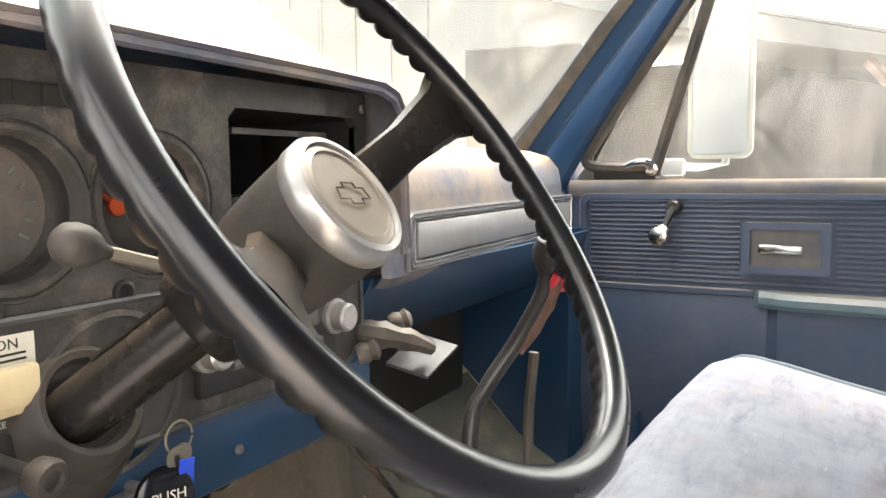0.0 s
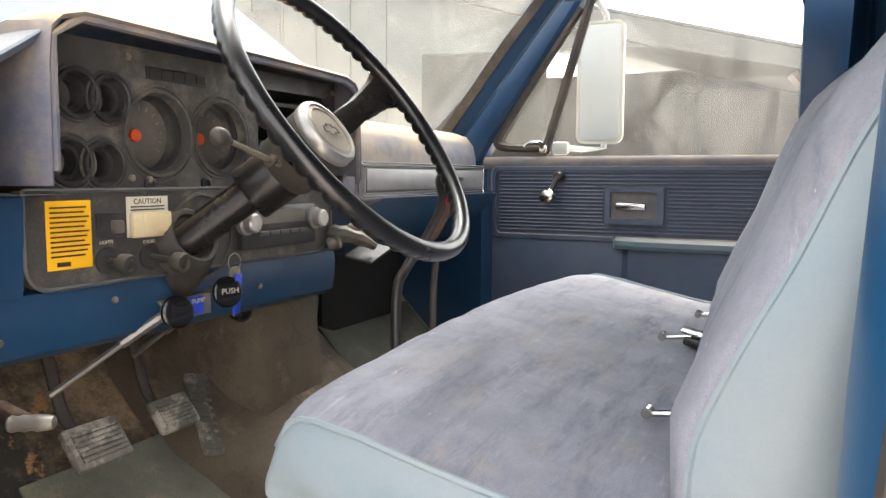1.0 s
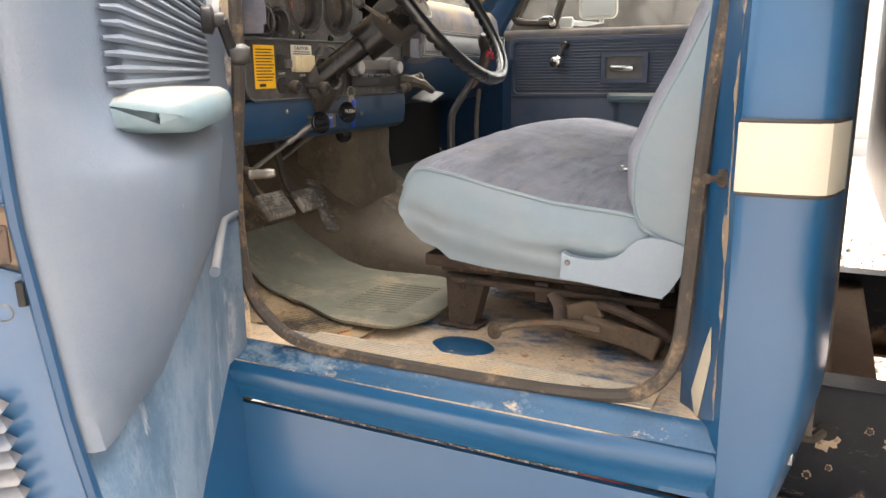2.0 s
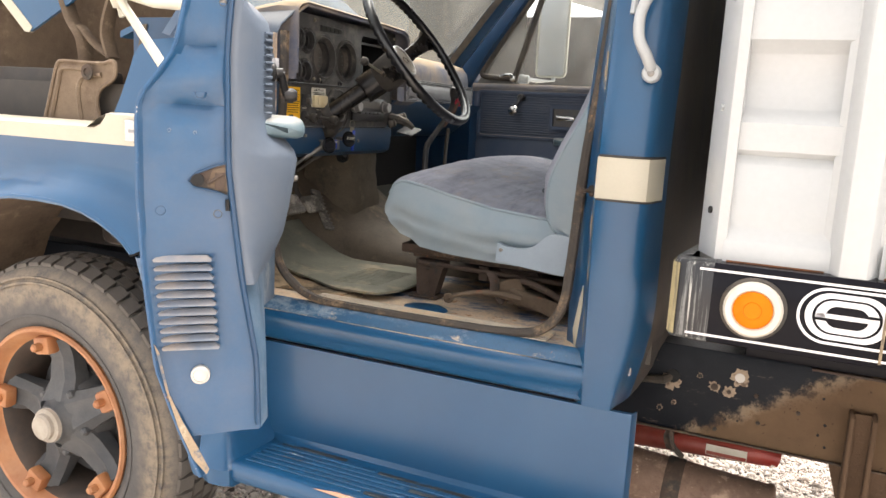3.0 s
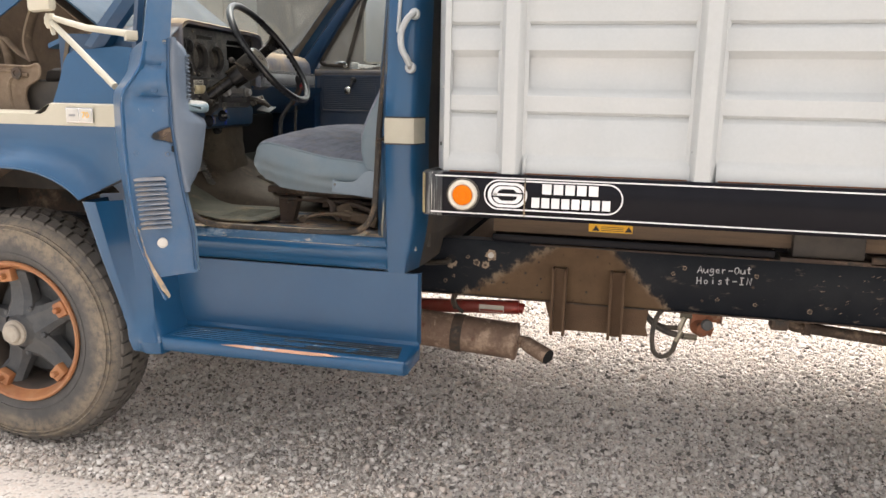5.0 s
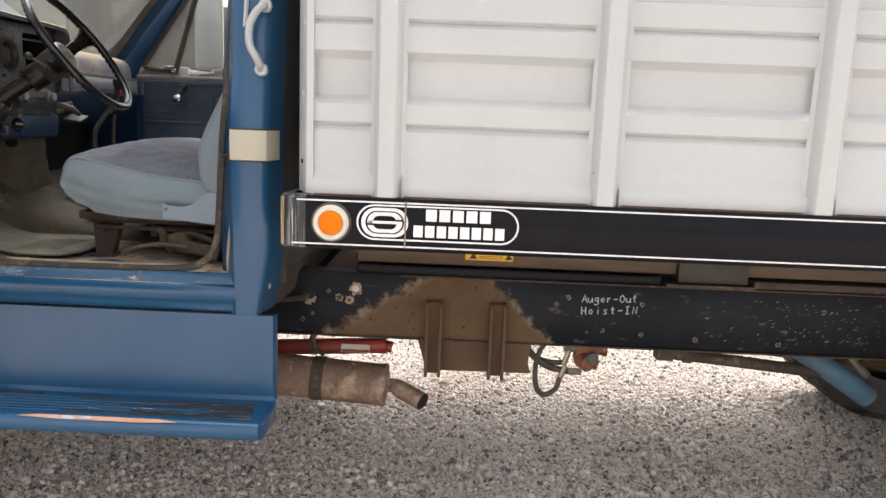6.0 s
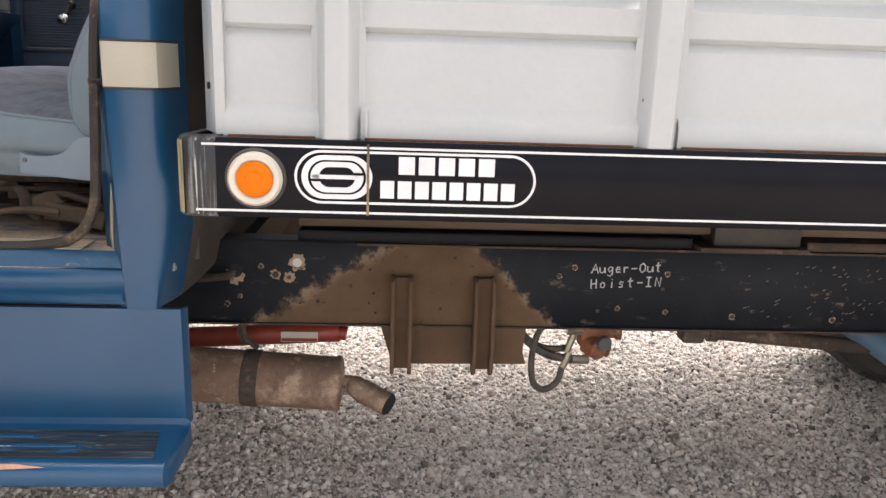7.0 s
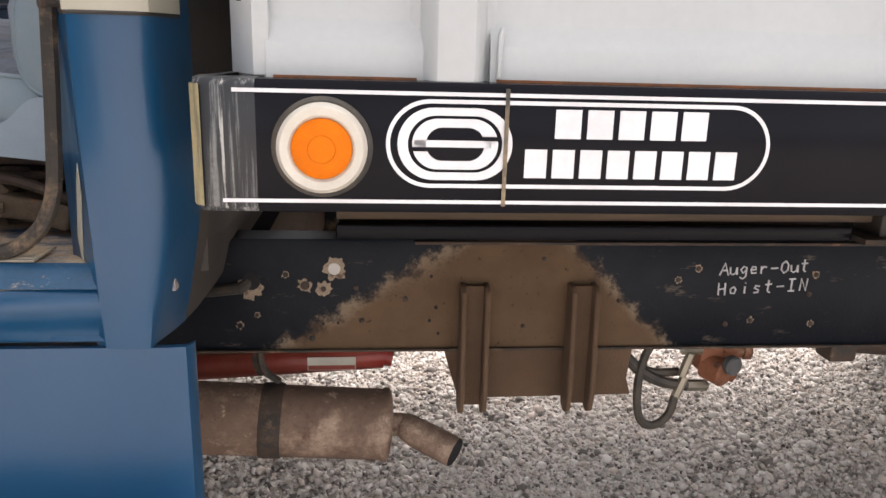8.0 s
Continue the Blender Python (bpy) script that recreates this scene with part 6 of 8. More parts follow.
prism(b, BR, lambda a, c, d: (a, 0.45 + d + 0.02 * math.sin((a + 2.3) * 9), c), 0, 0.004)
bracket = part("splash_shield", b, DUSTY_SHEET, truck, "dusty tan sheet bracket with a rounded notch")
for pts, r in ((BR, 0.007), ([(-2.382, 1.45), (-2.340, 1.60), (-2.322, 1.645), (-2.24, 1.645)], 0.009), ([(-2.25, 1.455), (-2.262, 1.55), (-2.255, 1.60), (-2.225, 1.625), (-2.16, 1.628)], 0.010)):
    b = B()
    tube(b, smooth_path([(x, 0.449 + 0.02 * math.sin((x + 2.3) * 9), z) for x, z in pts], 2), r, 6)
    part("pressed_edge", b, DUSTY_SHEET, bracket)
b = B()
lathe(b, [(0.028, 0), (0.026, 0.004), (0.014, 0.005), (0.012, 0.001), (0.001, 0.001)], (-2.205, 0.447, 1.635), (0, -1, 0), 18)
part("pivot", b, RUST, bracket)
b = B()
slab(b, [[(-2.955, y, z) for y in (0.56, 0.95, 1.4, 1.93)] for z in (1.60, 1.70, 1.85, 2.02, 2.14)], (0.01, 0, 0))
part("radiator_shroud", b, DUSTY_SHEET, truck, "dusty brown sheet shroud at the nose")
part("battery_case", box(-2.95, -2.52, 0.60, 0.90, 1.36, 1.652, 0.012), APRON, truck, "black battery case beside the engine")
part("engine_block", box(-2.75, -2.05, 0.95, 1.55, 0.9, 1.55, 0.04), RUST, truck, "dusty engine block")
part("radiator", box(-2.98, -2.90, 0.65, 1.85, 0.8, 1.62, 0.01), APRON, truck)
part("air_cleaner", box(-2.60, -2.20, 1.05, 1.45, 1.56, 1.68, 0.05), APRON, truck)

# ---- truck: open driver door ----
DE, DU, DV = Vector((-0.803, -0.550, 0.010)), Vector((0.618, -0.786, 0)).normalized(), Vector((0.786, 0.618, 0)).normalized()


def dp(u, v, z):
    """A place on the open door: u back from the hinge end (-0.88) to the latch edge (0), v inwards, z up."""
    return DE + DU * u + DV * v + Vector((0, 0, z))


OUT = [(0.925, -0.008), (0.96, -0.022), (1.02, -0.045), (1.12, -0.077), (1.27, -0.093), (1.40, -0.100), (1.52, -0.100), (1.555, -0.096), (1.59, -0.070), (1.63, -0.043), (1.70, -0.028), (1.80, -0.012), (1.95, 0.012), (2.2, 0.055)]
INN = [(0.925, 0.0), (1.0, 0.092), (1.13, 0.088), (1.28, 0.062), (1.45, 0.042), (1.63, 0.040), (1.8, 0.055), (2.2, 0.10)]
# shell: outer skin, folded latch edge with its recesses
b = B()
rows = []
zz = [0.932, 0.96, 1.0, 1.01, 1.04, 1.08, 1.13, 1.2, 1.27, 1.30, 1.32, 1.34, 1.36, 1.40, 1.46, 1.51, 1.53, 1.545, 1.56, 1.575, 1.59, 1.605, 1.62, 1.635, 1.65, 1.67, 1.70]
for z in zz:
    o, i = lerp(OUT, z), lerp(INN, z)
    if z < 1.005:
        i = o + 0.016
    dent = 0.020 * math.exp(-((z - 1.545) / 0.014) ** 2) - 0.010 * math.exp(-((z - 1.585) / 0.02) ** 2) + 0.016 * math.exp(-((z - 1.635) / 0.012) ** 2) + 0.013 * min(1.0, max(0.0, (z - 1.09) / 0.03)) * min(1.0, max(0.0, (1.36 - z) / 0.06))
    w = i - o
    rows.append([dp(-0.88, o, z), dp(-0.60, o - 0.006, z), dp(-0.3, o - 0.008, z), dp(-0.015, o - 0.002, z), dp(0.0, o, z), dp(0.002, o + 0.006, z), dp(-0.004, o + 0.012, z), dp(-0.004 - dent * 0.4, o + 0.2 * w, z), dp(-0.004 - dent, o + 0.45 * w, z),
                 dp(-0.004 - dent, o + 0.75 * w, z), dp(-0.004, i - 0.008, z), dp(-0.006, i, z)])
loft(b, rows)
door = part("driver_door", b, BLUE_DUSTY, truck, "open blue driver door, dusty at the latch edge")
b = B()
slab(b, [[dp(u, lerp(OUT, 1.01) + 0.006, 1.008), dp(u, 0.089, 1.008)] for u in (-0.88, -0.005)], (0, 0, 0.006))
part("door_bottom", b, BLUE_DUSTY, door)
b = B()
tube(b, [dp(0.001, lerp(OUT, z) + 0.004, z) for z in np.linspace(0.93, 1.70, 30)], 0.003, 6)
part("hem", b, HEM, door, "chipped hem edge")
for k in range(11):
    z = 1.152 + 0.0146 * k
    v0 = -0.063 - 0.0012 * k
    b = B()
    prism(b, [(v0, 0), (v0 + 0.086, 0.001), (v0 + 0.088, 0.0040), (v0 + 0.080, 0.0098), (v0 + 0.006, 0.0088), (v0 - 0.002, 0.0035)], lambda v, h2, d, z=z: dp(-0.014 + d - (0.011 if h2 > 0.005 else 0) * (d > 0.005), v, z + h2), 0.0, 0.0150)
    part("vent_louver", b, LOUVER, door, "pressed vent louver")
b = B()
prism(b, [(-0.088, 1.165), (-0.080, 1.150), (-0.066, 1.08), (-0.045, 1.03), (-0.022, 0.985), (-0.004, 0.945), (-0.008, 0.935), (-0.030, 0.965), (-0.052, 1.02), (-0.072, 1.09)], lambda v, z, d: dp(0.0035 + d, v + 0.012, z), 0.0, 0.001)
part("dirt_streak", b, DIRT, door, "streak of dried dirt down the edge")
for v, z, r, mt in ((-0.006, 1.107, 0.0155, HUBCAP), (0.022, 1.376, 0.008, STEEL), (-0.064, 1.380, 0.009, BLUE_DUSTY), (-0.004, 1.563, 0.010, BLUE_DUSTY), (0.030, 1.70, 0.006, STEEL), (-0.05, 1.505, 0.003, DECAL), (-0.012, 1.503, 0.003, DECAL)):
    b = B()
    lathe(b, [(r, -0.012), (r, 0.003), (r * 0.75, 0.005), (r * 0.7, 0.003), (r * 0.3, 0.0035)], dp(-0.008, v, z), DU, 16)
    part("plug" if r > 0.012 else "screw", b, mt, door)
b = B()
prism(b, [(-0.022, 1.428), (-0.010, 1.440), (0.016, 1.452), (0.041, 1.458), (0.043, 1.405), (0.02, 1.412), (-0.012, 1.418)], lambda v, z, d: dp(-0.006 + d, v, z), 0.0, 0.006)
part("latch_plate", b, RUST, door, "rusty latch opening")
b = B()
prism(b, [(0.006, 1.420), (0.014, 1.446), (0.036, 1.452), (0.038, 1.412)], lambda v, z, d: dp(0.0005 + d, v, z), 0.0, 0.001)
part("latch_gap", b, TANMETAL, door)
b = B()
tube(b, [dp(0.0008, v, z) for v, z in ((-0.022, 1.428), (-0.010, 1.440), (0.016, 1.452), (0.041, 1.458), (0.043, 1.405), (0.02, 1.412), (-0.012, 1.418))], 0.0022, 5, closed=True)
part("latch_lip", b, BLUE_DARK, door, "folded rim of the latch opening")
b = B()
merge(b, box(-0.002, 0.004, -0.008, 0.008, -0.014, 0.014, 0.002), Matrix.Translation(dp(0.0, 0.026, 1.428)) @ Matrix.Rotation(radians(-52), 4, "Z"))
tube(b, [dp(0.004, 0.008, 1.425), dp(0.004, 0.030, 1.440)], 0.003, 6)
part("latch_claw", b, RUST, door, "worn steel latch claw")
# Slit is a near-black tube that paints its shade.
b = B()
tube(b, [dp(0.001, 0.037, 1.400), dp(0.001, 0.0375, 1.382)], 0.0035, 6)
part("drain_slit", b, DARK, door)
b = B()
tube(b, [dp(0.0005, lerp(INN, z) - 0.004, z) for z in np.linspace(1.02, 1.71, 24)], 0.005, 6)
part("edge_bead", b, BLUE_DARK, door, "dark bead between paint and trim")
# Near-black disc paints the shade inside the latch hole.
b = B()
lathe(b, [(0.010, 0), (0.010, 0.003)], dp(0.001, -0.008, 1.430), DU, 14)
part("latch_hole", b, DARK, door)
# window frame above the belt and drawn-down glass
for u0, u1, z0, z1 in ((-0.055, -0.004, 1.70, 2.22), (-0.88, -0.004, 2.18, 2.235)):
    b = B()
    zs = np.linspace(z0, z1, 5) if z1 - z0 > 0.2 else (z0, z1)
    loft(b, [[dp(u0, lerp(OUT, z), z), dp(u1, lerp(OUT, z), z), dp(u1, lerp(OUT, z) + 0.03, z), dp(u1 - 0.004, lerp(INN, z), z), dp(u0, lerp(INN, z), z)] for z in zs], closed=True, ends=True)
    part("window_frame", b, BLUE_DUSTY, door, "blue window frame of the door")
b = B()
tube(b, [dp(-0.88, 0.0, 1.72), dp(-0.80, 0.01, 1.85), dp(-0.62, 0.05, 2.2)], 0.02, 6)
part("vent_bar", b, BLUE_DARK, door)
# trim panel with ribbed upper field, wrapped round the latch edge
TV = [(1.20, 0.098), (1.26, 0.100), (1.33, 0.128), (1.40, 0.142), (1.46, 0.150), (1.475, 0.145), (1.50, 0.112), (1.53, 0.104), (1.66, 0.104), (1.69, 0.098), (1.715, 0.07)]
b = B()
rows = []
for z in (1.715, 1.70, 1.685, 1.66, 1.60, 1.54, 1.50, 1.475, 1.46, 1.43, 1.38, 1.33, 1.29, 1.26):
    i2, tv = lerp(INN, z), lerp(TV, z)
    far = min(tv, 0.112)
    cut = 0.0 if z > 1.30 else (1.30 - z) * 1.2
    rows.append([dp(-0.004, i2 - 0.004, z), dp(-0.001, i2 + 0.006, z), dp(-0.004, i2 + 0.014, z), dp(-0.03, i2 + 0.55 * (tv - i2), z), dp(-0.075, tv - 0.012, z), dp(-0.11 - cut, tv, z), dp(-0.30, tv, z), dp(-0.47, tv, z), dp(-0.55, far, z), dp(-0.82, far, z), dp(-0.915, far + 0.026, z), dp(-0.94, far + 0.022, z), dp(-0.945, 0.06, z)])
loft(b, rows)
trim = part("door_trim", b, TRIM_PALE, door, "sun-bleached grey-blue door trim")
for k in range(12):
    z = 1.537 + 0.0118 * k
    b = B()
    tube(b, [dp(-0.825, 0.106, z), dp(-0.09, 0.1035, z), dp(-0.076, 0.094, z)], [0.0046, 0.0036, 0.002], 6)
    part("trim_rib", b, TRIM_PALE, door)
b = B()
rows = []
for u, v1, z0, z1 in ((-0.50, 0.140, 1.492, 1.518), (-0.47, 0.164, 1.492, 1.528), (-0.30, 0.170, 1.493, 1.530), (-0.14, 0.164, 1.494, 1.530), (-0.10, 0.158, 1.496, 1.528), (-0.082, 0.148, 1.499, 1.525), (-0.072, 0.132, 1.503, 1.519)):
    rows.append([dp(u, 0.09, z0), dp(u, v1 - 0.012, z0), dp(u, v1 - 0.003, z0 + 0.004), dp(u, v1, z0 + 0.011), dp(u, v1, z1 - 0.014), dp(u, v1 - 0.004, z1 - 0.005), dp(u, v1 - 0.014, z1), dp(u, 0.09, z1 + 0.002)])
loft(b, rows, closed=True, ends=True)
part("armrest", b, TEAL, door, "pale teal padded armrest", angle=65)
b = B()
tube(b, [dp(-0.90, 0.130, 1.285), dp(-0.82, 0.114, 1.285), dp(-0.45, 0.128, 1.285)], 0.0075, 10)
part("lower_moulding", b, TRIM_PALE, door, "pale lower moulding")
b = B()
loft(b, [[dp(-0.006, lerp(INN, z), z), dp(-0.05, lerp(INN, z) + 0.012, z), dp(-0.4, 0.10, z), dp(-0.82, 0.105, z), dp(-0.915, 0.134, z), dp(-0.94, 0.13, z), dp(-0.945, 0.05, z)] for z in (1.27, 1.20, 1.13, 1.06, 1.01)])
part("lower_inner_skin", b, SCUFFED, door, "bare scuffed lower inner skin")
b = B()
lathe(b, [(0.022, 0), (0.024, 0.015), (0.012, 0.02), (0.012, 0.035)], dp(-0.76, 0.11, 1.63), DV, 14)
tube(b, [dp(-0.76, 0.14, 1.63), dp(-0.785, 0.155, 1.575)], 0.010, 8)
lathe(b, [(0.017, 0), (0.019, 0.02), (0.012, 0.032)], dp(-0.785, 0.15, 1.575), DV, 12)
part("window_crank", b, BLACK, door, "window crank with dark knob")
b = B()
box(-0.008, 0.008, -0.008, 0.008, -0.012, 0.012, 0.002, bm=b)
b.transform(Matrix.Translation(dp(-0.80, 0.125, 1.655)))
part("lock_knob", b, DECAL, door)
# mirror bracket outside the door
MJ = Vector((-1.80, 0.215, 1.842))
b = B()
tube(b, [dp(-0.66, -0.095, 1.572), MJ], 0.0125, 10)
tube(b, [dp(-0.56, -0.03, 1.752), Vector((-1.50, 0.05, 1.80)), MJ + Vector((0.02, 0, 0.01))], 0.0125, 10)
part("mirror_bracket", b, CREAM, door, "white tubular mirror bracket")
b = B()
merge(b, box(-0.045, 0.045, -0.02, 0.02, -0.022, 0.010, 0.004), Matrix.Translation(dp(-0.56, -0.035, 1.752)) @ Matrix.Rotation(radians(-50), 4, "Z"))
part("bracket_foot", b, CREAM, door)
b = B()
merge(b, box(-0.085, 0.085, -0.02, 0.02, -0.2, 0.2, 0.018), Matrix.Translation(MJ + Vector((-0.02, -0.02, 0.235))) @ Matrix.Rotation(radians(-20), 4, "Z"))
lathe(b, [(0.016, -0.03), (0.024, -0.01), (0.024, 0.01), (0.016, 0.03)], MJ, (0, 0, 1), 12)
tube(b, [MJ + Vector((0.0, 0, -0.02)), MJ + Vector((0.012, 0.0, -0.055))], 0.008, 6)
part("mirror_head", b, CREAM, door, "white mirror back")

# ---- truck: passenger door ----
PY = 2.30     # inner trim plane
# door sheet round the window opening: sill, rear post, top
part("passenger_door", box(-1.56, -0.46, PY + 0.02, PY + 0.10, 0.95, 1.715, 0.012), BLUE_DARK, truck, "closed blue passenger door")
pdoor = truck.children[-1]
part("window_frame", box(-0.545, -0.385, PY + 0.02, PY + 0.075, 1.716, 2.26, 0.01), BLUE_DARK, pdoor)
part("window_frame", box(-1.20, -0.46, PY + 0.018, PY + 0.073, 2.237, 2.30, 0.01), BLUE_DARK, pdoor)
b = B()
prism(b, [(-0.62, 2.238), (-0.545, 2.238), (-0.545, 2.15), (-0.555, 2.19), (-0.58, 2.222)], in_xz(PY + 0.022), 0, 0.05)
part("window_corner", b, BLUE_DARK, pdoor)
b = B()
rows = []
for x, z in ((-1.60, 1.70), (-1.56, 1.76), (-1.50, 1.86), (-1.35, 2.07), (-1.22, 2.26)):
    rows.append([(x - 0.10, PY + 0.012, z + 0.04), (x - 0.04, PY + 0.002, z + 0.016), (x + 0.02, PY + 0.004, z - 0.008), (x + 0.035, PY + 0.018, z - 0.012), (x + 0.04, PY + 0.06, z - 0.012), (x - 0.10, PY + 0.06, z + 0.04)])
loft(b, rows, closed=True, ends=True)
part("window_frame", b, BLUE_DARK, pdoor, "sloping front frame of the door window")
b = B()
tube(b, smooth_path([(-1.205, PY + 0.028, 2.205), (-1.36, PY + 0.028, 1.985), (-1.485, PY + 0.028, 1.80), (-1.497, PY + 0.028, 1.773), (-1.475, PY + 0.028, 1.757), (-1.40, PY + 0.028, 1.752), (-1.31, PY + 0.028, 1.752)], 4), 0.015, 7)
part("vent_seal", b, HOSE, pdoor, "black rubber vent window seal")
b = B()
tube(b, [(-1.322, PY + 0.03, 1.735), (-1.168, PY + 0.03, 2.245)], 0.017, 6, flat=0.7)
part("division_bar", b, HOSE, pdoor, "black division bar of the vent window")
for name, poly in (("vent_glass", [(-1.49, 1.75), (-1.31, 1.75), (-1.18, 2.23), (-1.22, 2.23)]), ("door_glass", [(-1.325, 1.71), (-0.52, 1.70), (-0.52, 2.25), (-1.165, 2.25)])):
    b = B()
    prism(b, poly, in_xz(PY + 0.045), 0, 0.005)
    pane = part(name, b, GLASS, pdoor, "dusty streaked side glass")
    pane.visible_shadow = False
b = B()
slab(b, [[(x, PY + v, z) for x in (-1.535, -1.52, -1.2, -0.8, -0.50, -0.48)] for v, z in ((0.035, 1.722), (0.005, 1.722), (-0.004, 1.712), (-0.006, 1.695), (0.0, 1.68))], (0, 0.012, 0))
part("belt_cap", b, LEDGE, pdoor, "dusty vinyl belt line cap")
b = B()
tube(b, [(-1.30, PY + 0.035, 1.722), (-0.53, PY + 0.035, 1.712)], 0.006, 6)
part("glass_channel", b, RUBBER, pdoor)
b = B()
slab(b, [[(x, PY + v, z) for x in (-1.525, -1.50, -1.1, -0.7, -0.52, -0.50)] for v, z in ((0.006, 1.69), (0.004, 1.45), (-0.006, 1.42), (0.0, 1.12), (0.01, 1.0))], (0, 0.015, 0))
trim = part("door_trim", b, TRIM, pdoor, "blue vinyl door trim panel")
b = B()
ringed(b, round_rect(-1.505, -0.52, 1.443, 1.690, 0.025), round_rect(-1.487, -0.538, 1.461, 1.672, 0.018), in_xz(PY - 0.006), 0, 0.012)
bmesh.ops.bevel(b, geom=b.edges[:], offset=0.003, segments=1, affect="EDGES")
part("trim_border", b, TRIM, pdoor)
for k in range(17):
    z = 1.474 + 0.0122 * k
    for x0, x1 in (((-1.475, -1.110), (-0.905, -0.545)) if 1.495 < z < 1.627 else ((-1.475, -0.545),)):
        b = B()
        tube(b, [(x0, PY + 0.001, z), (x1, PY + 0.001, z)], 0.0043, 6)
        part("trim_rib", b, TRIM, pdoor)
b = B()
ringed(b, round_rect(-1.102, -0.915, 1.502, 1.622, 0.006, 2), round_rect(-1.085, -0.935, 1.520, 1.606, 0.004, 2), in_xz(PY - 0.018), 0, 0.03)
handle = part("handle_recess", b, TRIM, pdoor, "recessed inner door handle surround")
part("recess_back", box(-1.09, -0.93, PY - 0.0045, PY - 0.003, 1.515, 1.61), LEDGE, pdoor)
part("handle", box(-1.068, -0.972, PY - 0.016, PY - 0.004, 1.548, 1.572, 0.005), CHROME, pdoor, "chrome door pull")
b = B()
lathe(b, [(0.020, 0), (0.018, 0.016), (0.012, 0.022)], (-1.262, PY - 0.002, 1.656), (0, -1, 0), 16)
tube(b, [(-1.262, PY - 0.016, 1.656), (-1.285, PY - 0.03, 1.595)], [0.010, 0.008], 8)
crank = part("window_crank", b, BLACK, pdoor, "window crank with chrome knob")
b = B()
lathe(b, [(0.010, -0.01), (0.025, 0.004), (0.0275, 0.014), (0.021, 0.026), (0.008, 0.03)], (-1.288, PY - 0.035, 1.588), (0, -1, 0), 18)
part("crank_knob", b, CHROME, pdoor)
b = B()
rows = []
for x, v in ((-1.075, 0.01), (-1.06, 0.045), (-1.0, 0.07), (-0.80, 0.08), (-0.62, 0.08), (-0.56, 0.06)):
    rows.append([(x, PY, 1.425), (x, PY - v * 0.8, 1.425), (x, PY - v, 1.437), (x, PY - v, 1.452), (x, PY - v + 0.012, 1.463), (x, PY, 1.463)])
loft(b, rows, closed=True, ends=True)
part("armrest", b, TEAL, pdoor, "teal padded armrest with dust on top")
b = B()
loft(b, [[(-1.05 + e, PY + 0.0, z), (-1.02 + e, PY - 0.03 * q, z), (-0.55, PY - 0.035 * q, z), (-0.52, PY, z)] for z, e, q in ((1.425, 0.0, 1.0), (1.30, 0.0, 0.9), (1.12, -0.01, 0.8))])
part("armrest_base", b, TRIM, pdoor)
b = B()
lathe(b, [(0.014, -0.012), (0.016, 0.0), (0.010, 0.01)], (-1.322, PY + 0.004, 1.748), (0, -1, 0), 12)
tube(b, smooth_path([(-1.318, PY - 0.004, 1.756), (-1.335, PY - 0.012, 1.766), (-1.36, PY - 0.014, 1.764), (-1.385, PY - 0.01, 1.756)], 3), [0.012, 0.012, 0.011, 0.010, 0.009, 0.009, 0.008, 0.007, 0.006, 0.005], 8)
part("vent_latch", b, CHROME, pdoor, "chrome vent window latch")
b = B()
merge(b, box(-0.078, 0.078, -0.02, 0.02, -0.212, 0.212, 0.018), Matrix.Translation((-1.213, 2.62, 1.995)))
ob = part("mirror_head", b, WHITE, pdoor, "white back of the passenger mirror")
b = B()
ringed(b, round_rect(-1.299, -1.127, 1.775, 2.215, 0.03), round_rect(-1.288, -1.138, 1.786, 2.204, 0.022), in_xz(2.605), 0, 0.02)
part("mirror_rim", b, CREAM, pdoor)
b = B()
tube(b, [(-1.29, 2.40, 1.755), (-1.25, 2.52, 1.752), (-1.20, 2.63, 1.76), (-1.20, 2.63, 2.24)], 0.011, 8)
tube(b, [(-1.18, 2.41, 2.25), (-1.19, 2.52, 2.245), (-1.20, 2.63, 2.235)], 0.011, 8)
box(-1.32, -1.26, 2.385, 2.415, 1.73, 1.775, 0.01, bm=b)
part("mirror_bracket", b, WHITE, pdoor, "white mirror bracket")

# ---- truck: dashboard ----
DX = -1.45       # face of the instrument panel
b = B()
# instrument pod: brow, ends and body
pod = [(0.545, 1.862), (0.58, 1.872), (0.80, 1.868), (1.10, 1.862), (1.22, 1.858), (1.252, 1.848), (1.268, 1.825), (1.272, 1.64)]
rows = []
for x, g, dz in ((-1.395, 0.0, 0.0), (-1.39, 0.006, 0.006), (-1.40, 0.014, 0.012), (-1.46, 0.02, 0.016), (-1.62, 0.02, -0.01), (-1.72, 0.02, -0.07)):
    rows.append([(x, 0.525 - g, 1.64), (x, 0.527 - g, 1.80), (x, 0.533 - g, 1.845 + dz)] + [(x, y + (g if y > 1.2 else 0), z + dz) for y, z in pod])
loft(b, rows)
dash = part("dashboard", b, DASH_PAD, truck, "square dashboard with dusty padded brow and black instrument panel")
b = B()
tube(b, [(-1.397, 0.53, 1.66), (-1.397, 0.532, 1.84), (-1.397, 0.56, 1.858)] + [(-1.397, y, z - 0.003) for y, z in pod[1:]], 0.006, 6)
part("brow_edge", b, DASH_PAD, dash)
# panel plate with round wells cut through it
wells = [(0.606, 1.773, 0.031), (0.664, 1.770, 0.031), (0.592, 1.674, 0.031), (0.650, 1.671, 0.031), (0.758, 1.722, 0.066), (0.902, 1.722, 0.063)]


